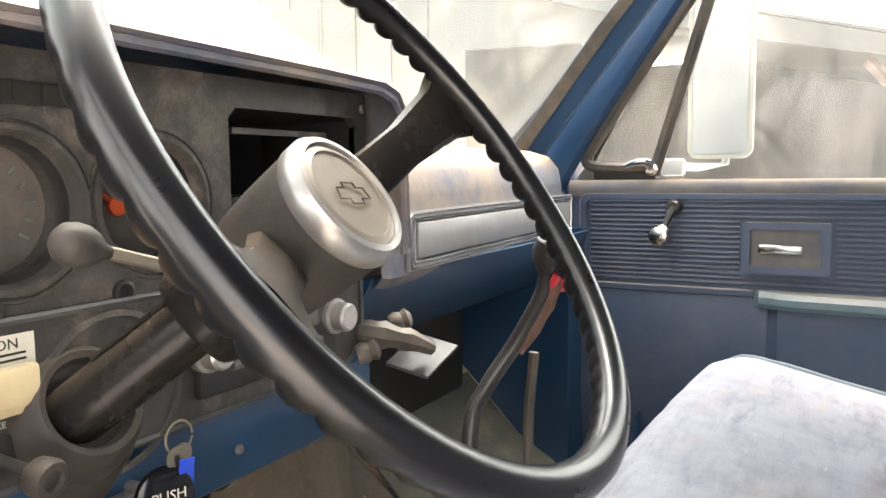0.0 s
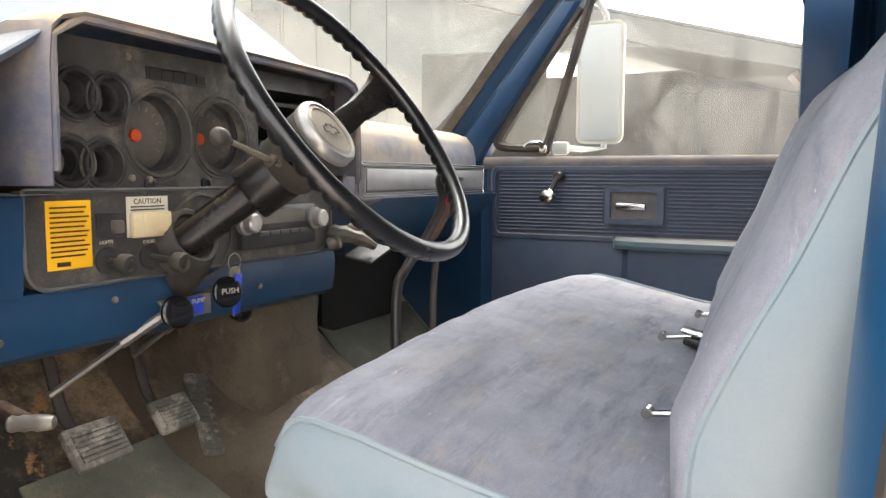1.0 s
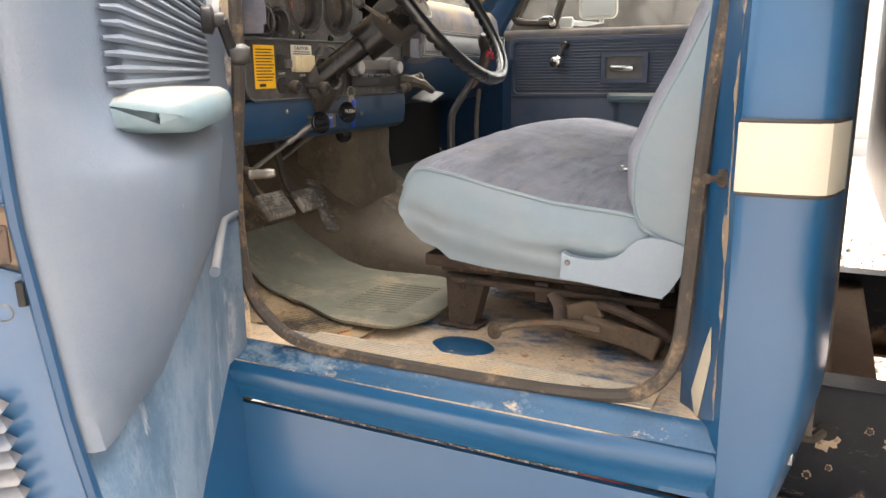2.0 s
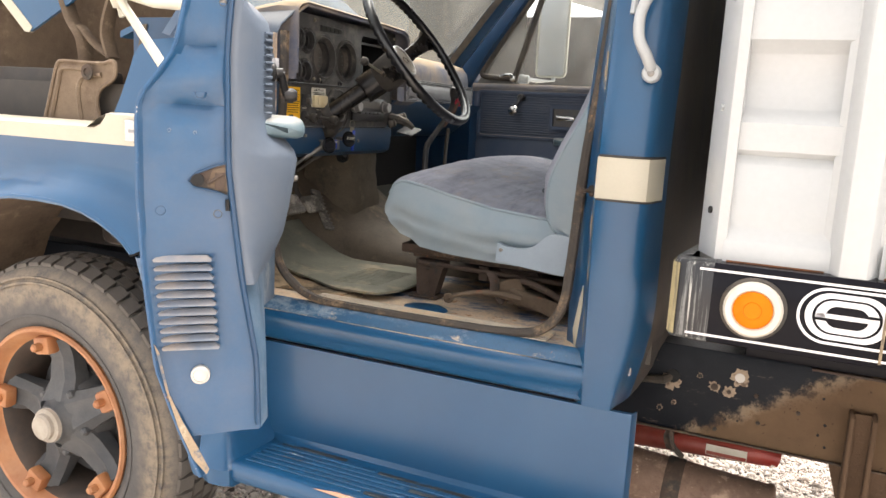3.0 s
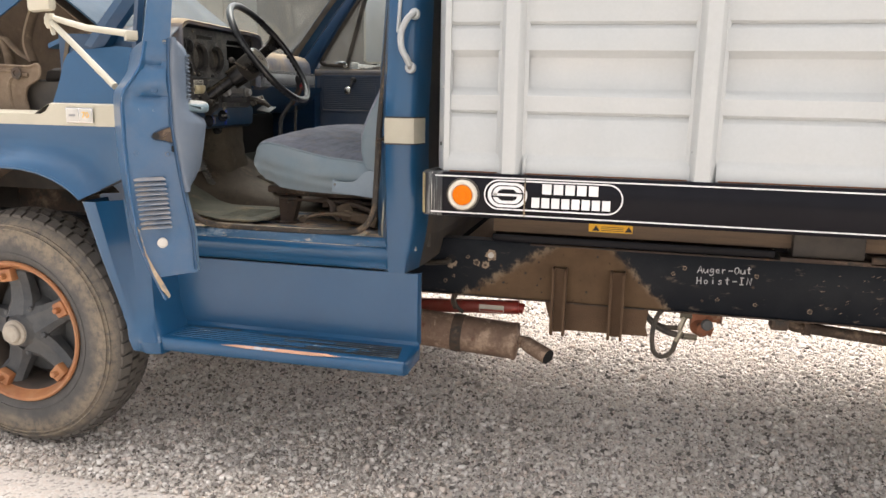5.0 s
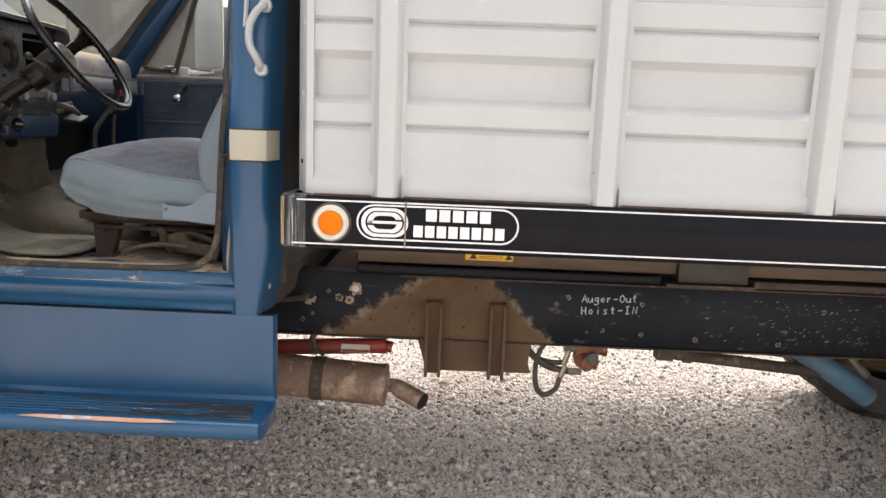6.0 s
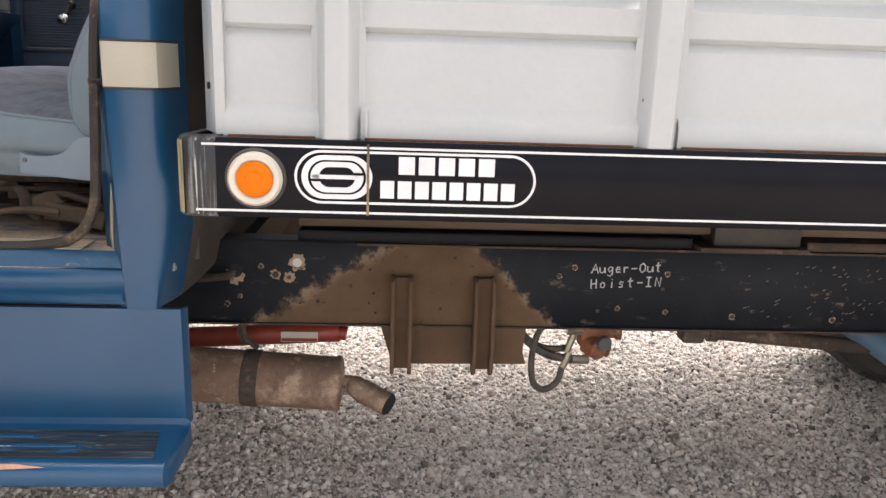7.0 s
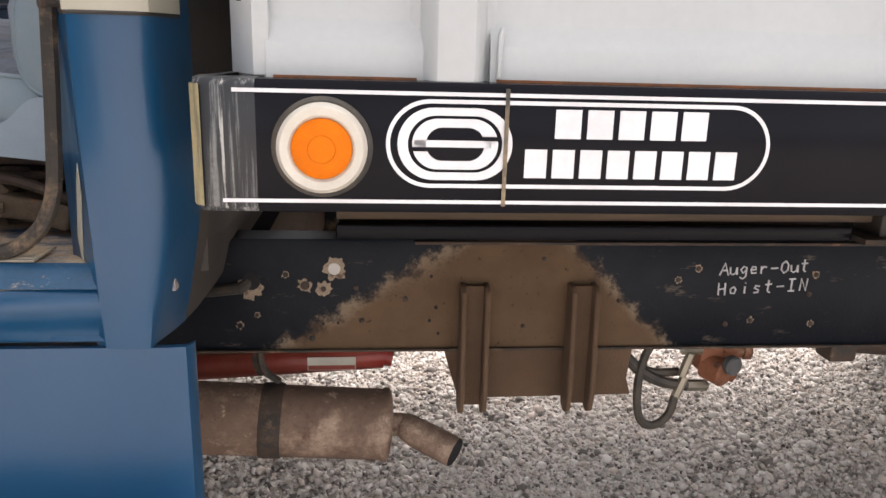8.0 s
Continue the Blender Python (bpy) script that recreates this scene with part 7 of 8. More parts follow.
def holed_plate(y0, y1, z0, z1, holes, x, k=28):
    """A plate in y, z with round holes: each cell is filled between its rectangle and its circle."""
    b2 = B()
    for (cy, cz, r), (a0, a1, c0, c1) in holes:
        inner, outer = [], []
        for i in range(k):
            t = 2 * math.pi * i / k
            dy, dz = math.cos(t), math.sin(t)
            s2 = min(((a1 if dy > 0 else a0) - cy) / dy if abs(dy) > 1e-6 else 9, ((c1 if dz > 0 else c0) - cz) / dz if abs(dz) > 1e-6 else 9)
            inner.append(b2.verts.new((x, cy + r * dy, cz + r * dz)))
            outer.append(b2.verts.new((x, cy + s2 * dy, cz + s2 * dz)))
        for i in range(k):
            b2.faces.new((inner[i], inner[(i + 1) % k], outer[(i + 1) % k], outer[i]))
        for ey, ez in ((a0, c0), (a1, c0), (a1, c1), (a0, c1)):
            t = math.atan2(ez - cz, ey - cy) % (2 * math.pi)
            i = int(t / (2 * math.pi) * k) % k
            if abs(t - 2 * math.pi * i / k) > 1e-4:
                v = b2.verts.new((x, ey, ez))
                b2.faces.new((outer[i], outer[(i + 1) % k], v))
    return b2


cells = [((0.606, 1.773, 0.031), (0.54, 0.635, 1.722, 1.855)), ((0.664, 1.770, 0.031), (0.635, 0.692, 1.722, 1.855)), ((0.592, 1.674, 0.031), (0.54, 0.621, 1.635, 1.722)), ((0.650, 1.671, 0.031), (0.621, 0.692, 1.635, 1.722)),
         ((0.758, 1.722, 0.066), (0.692, 0.832, 1.635, 1.855)), ((0.902, 1.722, 0.063), (0.832, 0.972, 1.635, 1.855))]
plate_mesh = holed_plate(0, 0, 0, 0, cells, DX)
bmesh.ops.remove_doubles(plate_mesh, verts=plate_mesh.verts[:], dist=0.004)
part("gauge_plate", plate_mesh, DASH, dash, "textured black gauge plate")
for (y, z, r) in wells:
    b = B()
    lathe(b, [(r + 0.006, 0.0), (r + 0.005, 0.005), (r, 0.006), (r - 0.004, -0.01), (r - 0.007, -0.045)], (DX, y, z), (1, 0, 0), 32, cap=False)
    gauge = part("gauge", b, BLACK if r < 0.05 else DASH, dash, "round recessed gauge with dusty lens")
    b = B()
    lathe(b, [(r - 0.006, 0), (0.001, 0.0005)], (DX - 0.044, y, z), (1, 0, 0), 28, cap=False)
    part("dial_face", b, DIAL, dash)
    b = B()
    lathe(b, [(r - 0.004, -0.012), (r - 0.010, -0.012), (r - 0.0115, -0.015), (r - 0.0115, -0.022)], (DX, y, z), (1, 0, 0), 32, cap=False)
    part("inner_bezel", b, BLACK, gauge, "thin black inner bezel")
    b = B()
    lathe(b, [(r + 0.012, 0.0005), (r + 0.011, 0.003), (r + 0.009, 0.003), (r + 0.008, 0.0005)], (DX, y, z), (1, 0, 0), 32, cap=False)
    part("outer_bezel", b, DASH, gauge)
    if r > 0.05:
        b = B()
        ca = radians(215 if y < 0.8 else 150)
        lathe(b, [(0.0105, 0), (0.0105, 0.006), (0.007, 0.008)], (DX - 0.043, y - 0.012, z - 0.002), (1, 0, 0), 16)
        tube(b, [(DX - 0.038, y - 0.012, z - 0.002), (DX - 0.038, y - 0.012 + 0.045 * math.cos(ca), z + 0.045 * math.sin(ca))], 0.0022, 4)
        part("needle", b, NEEDLE, dash, "orange gauge needle")
        for j in range(13):
            t = radians(-35 + 250 * j / 12)
            b = B()
            tube(b, [(DX - 0.0425, y + 0.040 * math.cos(t), z + 0.040 * math.sin(t)), (DX - 0.0425, y + (0.047 if j % 2 else 0.05) * math.cos(t), z + 0.048 * math.sin(t))], 0.0014, 4)
            part("dial_mark", b, DIALMARK, dash)
# indicator window strip
part("indicator_frame", box(DX, DX + 0.003, 0.735, 0.868, 1.808, 1.828, 0.001), BLACK, dash)
for k in range(5):
    part("indicator_lens", box(DX + 0.002, DX + 0.0045, 0.739 + 0.0258 * k, 0.760 + 0.0258 * k, 1.811, 1.825), INK, dash)
# open bin at the right of the pod
b = B()
ringed(b, round_rect(0.972, 1.262, 1.635, 1.855, 0.004, 1), round_rect(1.005, 1.240, 1.668, 1.822, 0.012, 1), in_yz(DX), 0, -0.012)
part("bin_frame", b, DASH, dash)
# Bin lining uses the void black, so the recess shade is in its colour.
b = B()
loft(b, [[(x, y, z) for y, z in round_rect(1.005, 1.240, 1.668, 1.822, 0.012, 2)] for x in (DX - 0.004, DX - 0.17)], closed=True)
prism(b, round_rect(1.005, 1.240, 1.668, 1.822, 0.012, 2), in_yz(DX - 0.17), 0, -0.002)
part("open_bin", b, DARK, dash, "empty bin where a radio was, its inner shade painted near-black")
part("bin_lip", box(DX - 0.03, DX - 0.02, 1.03, 1.20, 1.795, 1.802), DASH, dash)
part("bin_block", box(DX - 0.10, DX - 0.02, 1.015, 1.06, 1.675, 1.725, 0.006), BLACK, dash)
for y, z in ((0.700, 1.838), (1.252, 1.835), (0.735, 1.648), (0.70, 1.65)):
    screw((DX + 0.001, y, z), (1, 0, 0), 0.0065, "screw", BRASS, dash)
for y, z in ((0.735, 1.640), (0.860, 1.640)):
    b = B()
    lathe(b, [(0.0115, 0), (0.0115, 0.004), (0.008, 0.005), (0.007, -0.004)], (DX + 0.001, y, z), (1, 0, 0), 18)
    part("panel_button", b, BLACK, dash)
# lower panel
b = B()
prism(b, round_rect(0.512, 1.235, 1.492, 1.632, [0.035, 0.055, 0.004, 0.004], 5), in_yz(DX), -0.02, 0.004)
part("lower_panel", b, DASH, dash, "black lower switch panel")
b = B()
tube(b, [(DX + 0.005, a, c) for a, c in round_rect(0.512, 1.235, 1.492, 1.632, [0.035, 0.055, 0.004, 0.004], 5)], 0.0035, 5, closed=True)
part("panel_edge", b, SPOKE, dash)
X1 = DX + 0.0045
part("yellow_label", box(X1, X1 + 0.001, 0.545, 0.619, 1.519, 1.618), YELLOW, dash, "yellow instruction label")
for k in range(11):
    part("label_line", box(X1 + 0.001, X1 + 0.0016, 0.551, 0.607 + 0.004 * ((k * 7) % 3), 1.537 + 0.007 * k, 1.5395 + 0.007 * k), INK, dash)
part("label_line", box(X1 + 0.001, X1 + 0.0016, 0.560, 0.582, 1.5235, 1.530), INK, dash)
part("caution_label", box(X1, X1 + 0.001, 0.684, 0.768, 1.557, 1.621), PAPER, dash, "aged white caution label")
text_mesh("CAUTION", 0.0125, Matrix.Translation((X1 + 0.0012, 0.726, 1.613)) @ FACE_REAR, INK, "caution_word", dash, 0.0003)
for k in range(2):
    part("label_line", box(X1 + 0.001, X1 + 0.0016, 0.692, 0.760, 1.599 + 0.005 * k, 1.601 + 0.005 * k), INK, dash)
part("switch_cover", box(X1, X1 + 0.012, 0.688, 0.764, 1.556, 1.596, 0.004), IVORY, dash, "yellowed plastic switch guard")
part("switch_cover", box(X1 + 0.006, X1 + 0.015, 0.708, 0.764, 1.562, 1.597, 0.004), IVORY, dash)
part("slide_plate", box(X1, X1 + 0.003, 0.627, 0.674, 1.560, 1.598, 0.001), BLACK, dash)
part("slide_switch", box(X1, X1 + 0.016, 0.652, 0.668, 1.566, 1.586, 0.003), STEEL, dash, "chromed slide switch")


def pull_knob(y, z, word, wy, wz, out):
    b2 = B()
    lathe(b2, [(0.021, 0), (0.021, 0.004), (0.015, 0.006)], (X1, y, z), (1, 0, 0), 20)
    lathe(b2, [(0.006, 0.0), (0.006, out)], (X1, y, z), (0.95, 0.1, -0.12), 10)
    k2 = part("pull_knob", b2, BLACK, dash, "black pull knob on its stem")
    b2 = B()
    e = Vector((X1, y, z)) + Vector((0.95, 0.1, -0.12)).normalized() * out
    lathe(b2, [(0.010, -0.006), (0.0155, 0.0), (0.017, 0.012), (0.015, 0.018), (0.009, 0.0185), (0.008, 0.014)], e, (0.95, 0.1, -0.12), 18)
    part("knob", b2, BOOT, dash)
    text_mesh(word, 0.0075, Matrix.Translation((X1 + 0.0006, wy, wz)) @ FACE_REAR, PAPER, "switch_word", dash, 0.0003)


pull_knob(0.645, 1.525, "LIGHTS", 0.645, 1.553, 0.028)
pull_knob(0.727, 1.524, "CHOKE", 0.727, 1.548, 0.052)
# radio
part("radio", box(X1, X1 + 0.012, 0.935, 1.165, 1.515, 1.598, 0.004), BLACK, dash, "old push-button radio with chrome knobs")
part("radio_dial", box(X1 + 0.012, X1 + 0.0135, 0.975, 1.125, 1.562, 1.588), DIAL, dash)
for k in range(5):
    part("radio_button", box(X1 + 0.010, X1 + 0.024, 0.972 + 0.031 * k, 1.000 + 0.031 * k, 1.540, 1.549, 0.002), SPOKE, dash)
for y in (0.945, 1.158):
    b = B()
    lathe(b, [(0.023, 0), (0.023, 0.010), (0.019, 0.013), (0.018, 0.028), (0.015, 0.031), (0.001, 0.0305)], (X1 + 0.008, y, 1.567), (1, 0, 0), 22)
    part("radio_knob", b, SATIN, dash, "ribbed silver radio knob")
b = B()
lathe(b, [(0.078, 0), (0.078, 0.003), (0.072, 0.004), (0.071, 0.001)], (X1, 0.842, 1.548), (1, 0, 0), 36, cap=False)
part("blank_ring", b, DASH, dash)
# blue steel lower dash
b = B()
slab(b, [[(x, y, z) for y in (0.415, 0.45, 0.50, 0.9, 1.22, 1.26)] for x, z in ((-1.464, 1.492), (-1.454, 1.488), (-1.451, 1.47), (-1.453, 1.43), (-1.459, 1.402), (-1.482, 1.388), (-1.55, 1.383))], (-0.012, 0, 0))
slab(b, [[(x, y, z) for y in (0.415, 0.45, 0.510)] for x, z in ((-1.455, 1.628), (-1.44, 1.624), (-1.443, 1.56), (-1.450, 1.486))], (-0.012, 0, 0))
part("lower_dash", b, BLUE_DARK, dash, "deep blue painted steel lower dash")
for y, z in ((0.66, 1.462), (0.472, 1.43), (1.00, 1.44)):
    screw((-1.450, y, z), (1, 0, 0), 0.006, "screw", STEEL, dash)
b = B()
rows = []
for x, g in ((-1.408, -0.012), (-1.398, 0.0), (-1.40, 0.004), (-1.45, 0.006), (-1.60, 0.0), (-1.72, -0.03)):
    rows.append([(x, 0.552 + min(g, 0), 1.628), (x, 0.43, 1.628), (x, 0.43, 1.74 + g), (x, 0.437, 1.778 + g), (x, 0.455, 1.800 + g), (x, 0.483, 1.818 + g), (x, 0.52, 1.843 + g), (x, 0.548, 1.862 + g)])
loft(b, rows)
part("pod_end", b, TRIM_PALE, dash, "pale sun-bleached end of the dash pod")
def slant(b2):
    """The passenger half of the dash leans away from the seat towards the door."""
    for v in b2.verts:
        v.co.x -= 0.063 * max(0.0, v.co.y - 1.30)
    return b2


# passenger side pad and glove box
rows = []
for x, z in ((-1.72, 1.775), (-1.62, 1.800), (-1.52, 1.800), (-1.47, 1.785), (-1.445, 1.755), (-1.437, 1.715), (-1.437, 1.60), (-1.45, 1.585), (-1.50, 1.58)):
    rows.append([(x, 1.274, z)] + [(x, y, z - 0.004 * math.sin(y)) for y in (1.30, 1.6, 1.9, 2.12)] + [(x - 0.03, 2.20, z - 0.02 * (z > 1.7)), (x - 0.09, 2.255, z - 0.05 * (z > 1.7))])
b = B()
loft(b, rows)
part("dash_pad", slant(b), DASH_PAD, dash, "dust-covered passenger dash pad")
b = B()
ringed(b, round_rect(1.345, 2.185, 1.600, 1.690, 0.004, 1), round_rect(1.366, 2.165, 1.615, 1.676, 0.003, 1), in_yz(-1.437), 0, 0.006)
part("glove_frame", slant(b), SILVER, dash, "silver glove box surround")
for e in (0.0, 0.007):
    b = B()
    tube(b, [(-1.430, a, c) for a, c in round_rect(1.349 + e, 2.181 - e, 1.604 + e, 1.686 - e, 0.004, 1)], 0.0018, 5, closed=True)
    part("chrome_line", slant(b), CHROME, dash)
part("glove_door", slant(box(-1.436, -1.428, 1.370, 2.160, 1.618, 1.673, 0.003)), SILVER, dash, "brushed silver glove box door")
part("glove_latch", slant(box(-1.429, -1.424, 1.925, 1.985, 1.640, 1.652, 0.002)), BLACK, dash)
b = B()
slab(b, [[(x, y, z) for y in (1.262, 1.5, 1.8, 2.2)] for x, z in ((-1.445, 1.60), (-1.46, 1.575), (-1.52, 1.52), (-1.60, 1.455), (-1.66, 1.44))], (-0.012, 0, 0))
part("under_dash", b, BLUE_DARK, dash, "dark blue steel below the glove box")
b = B()
tube(b, smooth_path([(-1.46, 1.235, 1.530), (-1.42, 1.25, 1.525), (-1.395, 1.285, 1.512), (-1.385, 1.32, 1.495)], 4), [0.012, 0.016, 0.02, 0.018, 0.021, 0.017, 0.015, 0.018, 0.016, 0.013, 0.012, 0.011, 0.01], 8)
valve = part("heater_valve", b, DULL, truck, "crumpled metal heater control with its bracket")
b = B()
merge(b, box(-0.035, 0.035, -0.045, 0.05, -0.003, 0.003, 0.0015), Matrix.Translation((-1.41, 1.335, 1.478)) @ Matrix.Rotation(0.28, 4, "X") @ Matrix.Rotation(0.2, 4, "Y"))
part("bracket", b, SPOKE, valve)
for p in ((-1.43, 1.225, 1.506), (-1.425, 1.30, 1.535)):
    b = B()
    lathe(b, [(0.013, -0.014), (0.016, -0.004), (0.013, 0.004), (0.016, 0.012), (0.008, 0.018)], p, (0.7, 0.6, 0.3), 10)
    part("fitting", b, DULL, valve)
part("heater_box", box(-1.86, -1.74, 1.62, 2.12, 1.10, 1.46, 0.05), DARK, truck, "black heater box under the dash")
# gear lever with its taped switch wires
GL = smooth_path([(-1.205, 1.315, 1.625), (-1.215, 1.325, 1.585), (-1.25, 1.322, 1.52), (-1.285, 1.295, 1.455), (-1.292, 1.262, 1.40), (-1.265, 1.215, 1.22), (-1.225, 1.17, 1.04)], 4)
b = B()
tube(b, GL, 0.0115, 10)
lever2 = part("gear_lever", b, BLACK, truck, "bent black gear lever with frayed switch wires")
b = B()
lathe(b, [(0.012, -0.03), (0.020, -0.015), (0.023, 0.0), (0.020, 0.014), (0.010, 0.022), (0.001, 0.024)], (-1.198, 1.31, 1.645), (0.3, -0.15, 0.94), 16)
part("lever_knob", b, BLACK, lever2)
b = B()
tube(b, [p + Vector((0.012, 0.004, 0)) for p in GL[2:10]], [0.007, 0.011, 0.009, 0.0115, 0.009, 0.0105, 0.008, 0.006], 8)
part("wire_wrap", b, COPPER, lever2, "brown tape wrapped wires")
for d in ((0.01, 0.02, 0.02), (0.012, -0.012, 0.024), (0.02, 0.028, 0.004)):
    b = B()
    tube(b, [(-1.205, 1.325, 1.592), (-1.20 + d[0], 1.325 + d[1], 1.592 + d[2])], 0.0065, 6)
    part("wire_end", b, WIRE_RED, lever2, "red wire caps")
b = B()
tube(b, smooth_path([(-1.235, 1.345, 1.50), (-1.24, 1.335, 1.40), (-1.225, 1.30, 1.22), (-1.215, 1.26, 1.05)], 4), 0.0075, 7)
part("switch_cable", b, HOSE, lever2)
b = B()
lathe(b, [(0.07, 0), (0.055, 0.03), (0.03, 0.06), (0.018, 0.075)], (-1.225, 1.17, 1.075), (-0.15, 0.25, 1), 18)
part("lever_boot", b, HUMP, lever2)
# ---- truck: steering ----
SC, SR, ST, SB = Vector((-1.158, 0.899, 1.754)), 0.266, radians(54.1), -0.0666
SD, SE = Vector((math.cos(ST), 0, -math.sin(ST))), Vector((math.sin(SB) * math.sin(ST), math.cos(SB), math.sin(SB) * math.cos(ST)))
SN = SE.cross(SD).normalized()
if SN.x < 0:
    SN = -SN
pts, rad = [], []
for i in range(384):
    a = 2 * math.pi * i / 384
    pts.append(SC + SR * (math.cos(a) * SD + math.sin(a) * SE))
b = B()
rings = []
for i, p in enumerate(pts):
    o = (p - SC).normalized()
    ring = []
    for j in range(12):
        t = 2 * math.pi * j / 12
        d = math.cos(t) * o * 0.0150 + math.sin(t) * SN * 0.0135
        d -= SN * max(0.0, -math.sin(t)) * 0.0075 * abs(math.sin(math.pi * i / 6)) ** 0.7
        ring.append(b.verts.new(p + d))
    rings.append(ring)
for i in range(384):
    for j in range(12):
        b.faces.new((rings[i][j], rings[i][(j + 1) % 12], rings[(i + 1) % 384][(j + 1) % 12], rings[(i + 1) % 384][j]))
wheel_rim = part("steering_wheel", b, WHEEL_BLACK, truck, "large thin black steering wheel with finger grips", angle=60)
HUB = SC - SN * 0.110 + Vector((-0.008, 0.010, 0.012))
for a, side2 in ((112, 1), (-66, -1)):
    o = math.cos(radians(a)) * SD + math.sin(radians(a)) * SE
    s2 = SN.cross(o)
    b = B()
    rows = []
    for r, w, d in ((0.035, 0.034, 0.012), (0.10, 0.026, 0.013), (0.17, 0.024, 0.012), (0.225, 0.032, 0.011), (0.262, 0.052, 0.008)):
        c = HUB - SN * 0.035 + o * r + SN * 0.141 * (r / 0.262) ** 1.1
        rows.append([c + s2 * w - SN * d * 0.4, c + s2 * w * 0.85 + SN * d * 0.6, c + SN * d, c - s2 * w * 0.85 + SN * d * 0.6, c - s2 * w - SN * d * 0.4, c - SN * d])
    loft(b, rows, closed=True, ends=True)
    part("spoke", b, COLUMN, wheel_rim, "black wheel spoke")
b = B()
lathe(b, [(0.050, -0.065), (0.057, -0.055), (0.060, -0.02), (0.061, 0.03), (0.0605, 0.036)], HUB, SN, 40)
part("hub_shroud", b, BOOT, wheel_rim, "black horn hub")
b = B()
lathe(b, [(0.061, 0.030), (0.0625, 0.033), (0.0622, 0.046), (0.058, 0.052), (0.0525, 0.053), (0.0515, 0.049)], HUB, SN, 44, cap=False)
part("chrome_ring", b, SATIN, wheel_rim, "scratched chrome horn ring")
b = B()
lathe(b, [(0.0515, 0.045), (0.051, 0.050), (0.044, 0.052), (0.0435, 0.050), (0.002, 0.0505)], HUB, SN, 40)
part("horn_cap", b, CAP, wheel_rim, "dull bronze horn cap")
m = Matrix.Translation(HUB + SN * 0.0525) @ Matrix((SE, -SD, SN)).transposed().to_4x4()
b = B()
tube(b, [m @ Vector(p) for p in ((-0.022, -0.006, 0), (-0.008, -0.006, 0), (-0.008, -0.011, 0), (0.009, -0.011, 0), (0.009, -0.006, 0), (0.022, -0.006, 0), (0.019, 0.005, 0), (0.008, 0.005, 0), (0.008, 0.010, 0), (-0.009, 0.010, 0), (-0.009, 0.005, 0), (-0.019, 0.005, 0))], 0.0009, 4, closed=True)
part("emblem", b, RUST, wheel_rim)
# column
C0 = Vector((-1.428, 0.802, 1.550))
CA = (HUB - SN * 0.06 - C0)
CL = CA.length
CA.normalize()
b = B()
lathe(b, [(0.029, -0.08), (0.029, CL * 0.62), (0.027, CL * 0.62)], C0, CA, 24)
column = part("steering_column", b, COLUMN, truck, "scuffed black steering column")
b = B()
lathe(b, [(0.030, CL * 0.59), (0.046, CL * 0.60), (0.049, CL * 0.63), (0.050, CL * 1.0), (0.046, CL * 1.02)], C0, CA, 26)
part("turn_signal_housing", b, COLUMN, column, "scratched signal switch housing")
b = B()
tube(b, [C0 + CA * 0.02 + Vector((0, -0.012, 0.030)), C0 + CA * CL * 0.6 + Vector((0, -0.012, 0.030))], 0.003, 5)
part("column_seam", b, COLUMN, column)
b = B()
lathe(b, [(0.066, -0.03), (0.060, -0.012), (0.053, 0.004), (0.047, 0.010), (0.041, 0.008), (0.038, 0.0), (0.037, -0.03)], C0, (0.90, -0.02, 0.43), 32, cap=False)
part("column_boot", b, BOOT, truck, "dusty black collar round the column")
b = B()
rows = []
for z, w, d in ((1.540, 0.054, -1.424), (1.515, 0.054, -1.416), (1.49, 0.046, -1.420), (1.465, 0.034, -1.432), (1.448, 0.024, -1.445)):
    rows.append([(-1.47, 0.806 - w, z), (d - 0.012, 0.806 - w * 0.9, z), (d, 0.806 - w * 0.5, z), (d, 0.806 + w * 0.5, z), (d - 0.012, 0.806 + w * 0.9, z), (-1.47, 0.806 + w, z)])
loft(b, rows)
part("collar_skirt", b, BOOT, truck, "black moulded skirt below the column collar")
lv, kp = Vector((-1.226, 0.765, 1.678)), Vector((-1.236, 0.668, 1.709))
kd = (kp - lv).normalized()
b = B()
tube(b, [lv - kd * 0.02, kp], [0.0048, 0.0042], 8)
lever = part("signal_lever", b, BRASS, column, "turn signal lever")
b = B()
lathe(b, [(0.004, -0.022), (0.0055, -0.017), (0.0105, -0.011), (0.0132, -0.004), (0.0135, 0.002), (0.0115, 0.009), (0.0065, 0.0132), (0.001, 0.0142)], kp, kd, 20)
part("lever_knob", b, BOOT, column, "worn grey lever knob")
b = B()
lathe(b, [(0.010, 0.0), (0.010, 0.004), (0.005, 0.005)], lv - kd * 0.004, kd, 12)
part("lever_slot", b, RUST, column)

# ---- pedals, control levers ----
def pedal(y, x, z, w, h, top):
    b2 = B()
    m2 = Matrix.Translation((x, y, z)) @ Matrix.Rotation(radians(-38), 4, "Y")
    merge(b2, box(-0.012, 0.006, -w / 2, w / 2, -h / 2, h / 2, 0.008), m2)
    p2 = part("pedal", b2, PEDAL, truck, "worn rubber-faced pedal")
    for j in range(6):
        b2 = B()
        merge(b2, box(0.006, 0.010, -w / 2 + 0.01, w / 2 - 0.01, -h / 2 + 0.012 + j * (h - 0.024) / 6, -h / 2 + 0.018 + j * (h - 0.024) / 6, 0.001), m2)
        part("pad_rib", b2, PEDAL, p2)
    b2 = B()
    tube(b2, smooth_path([m2 @ Vector((-0.012, 0, 0)), (x - 0.06, y - 0.01, z + 0.03), (x - 0.08, y - 0.02, z + 0.12), top], 4), 0.010, 8)
    part("pedal_arm", b2, APRON, p2)


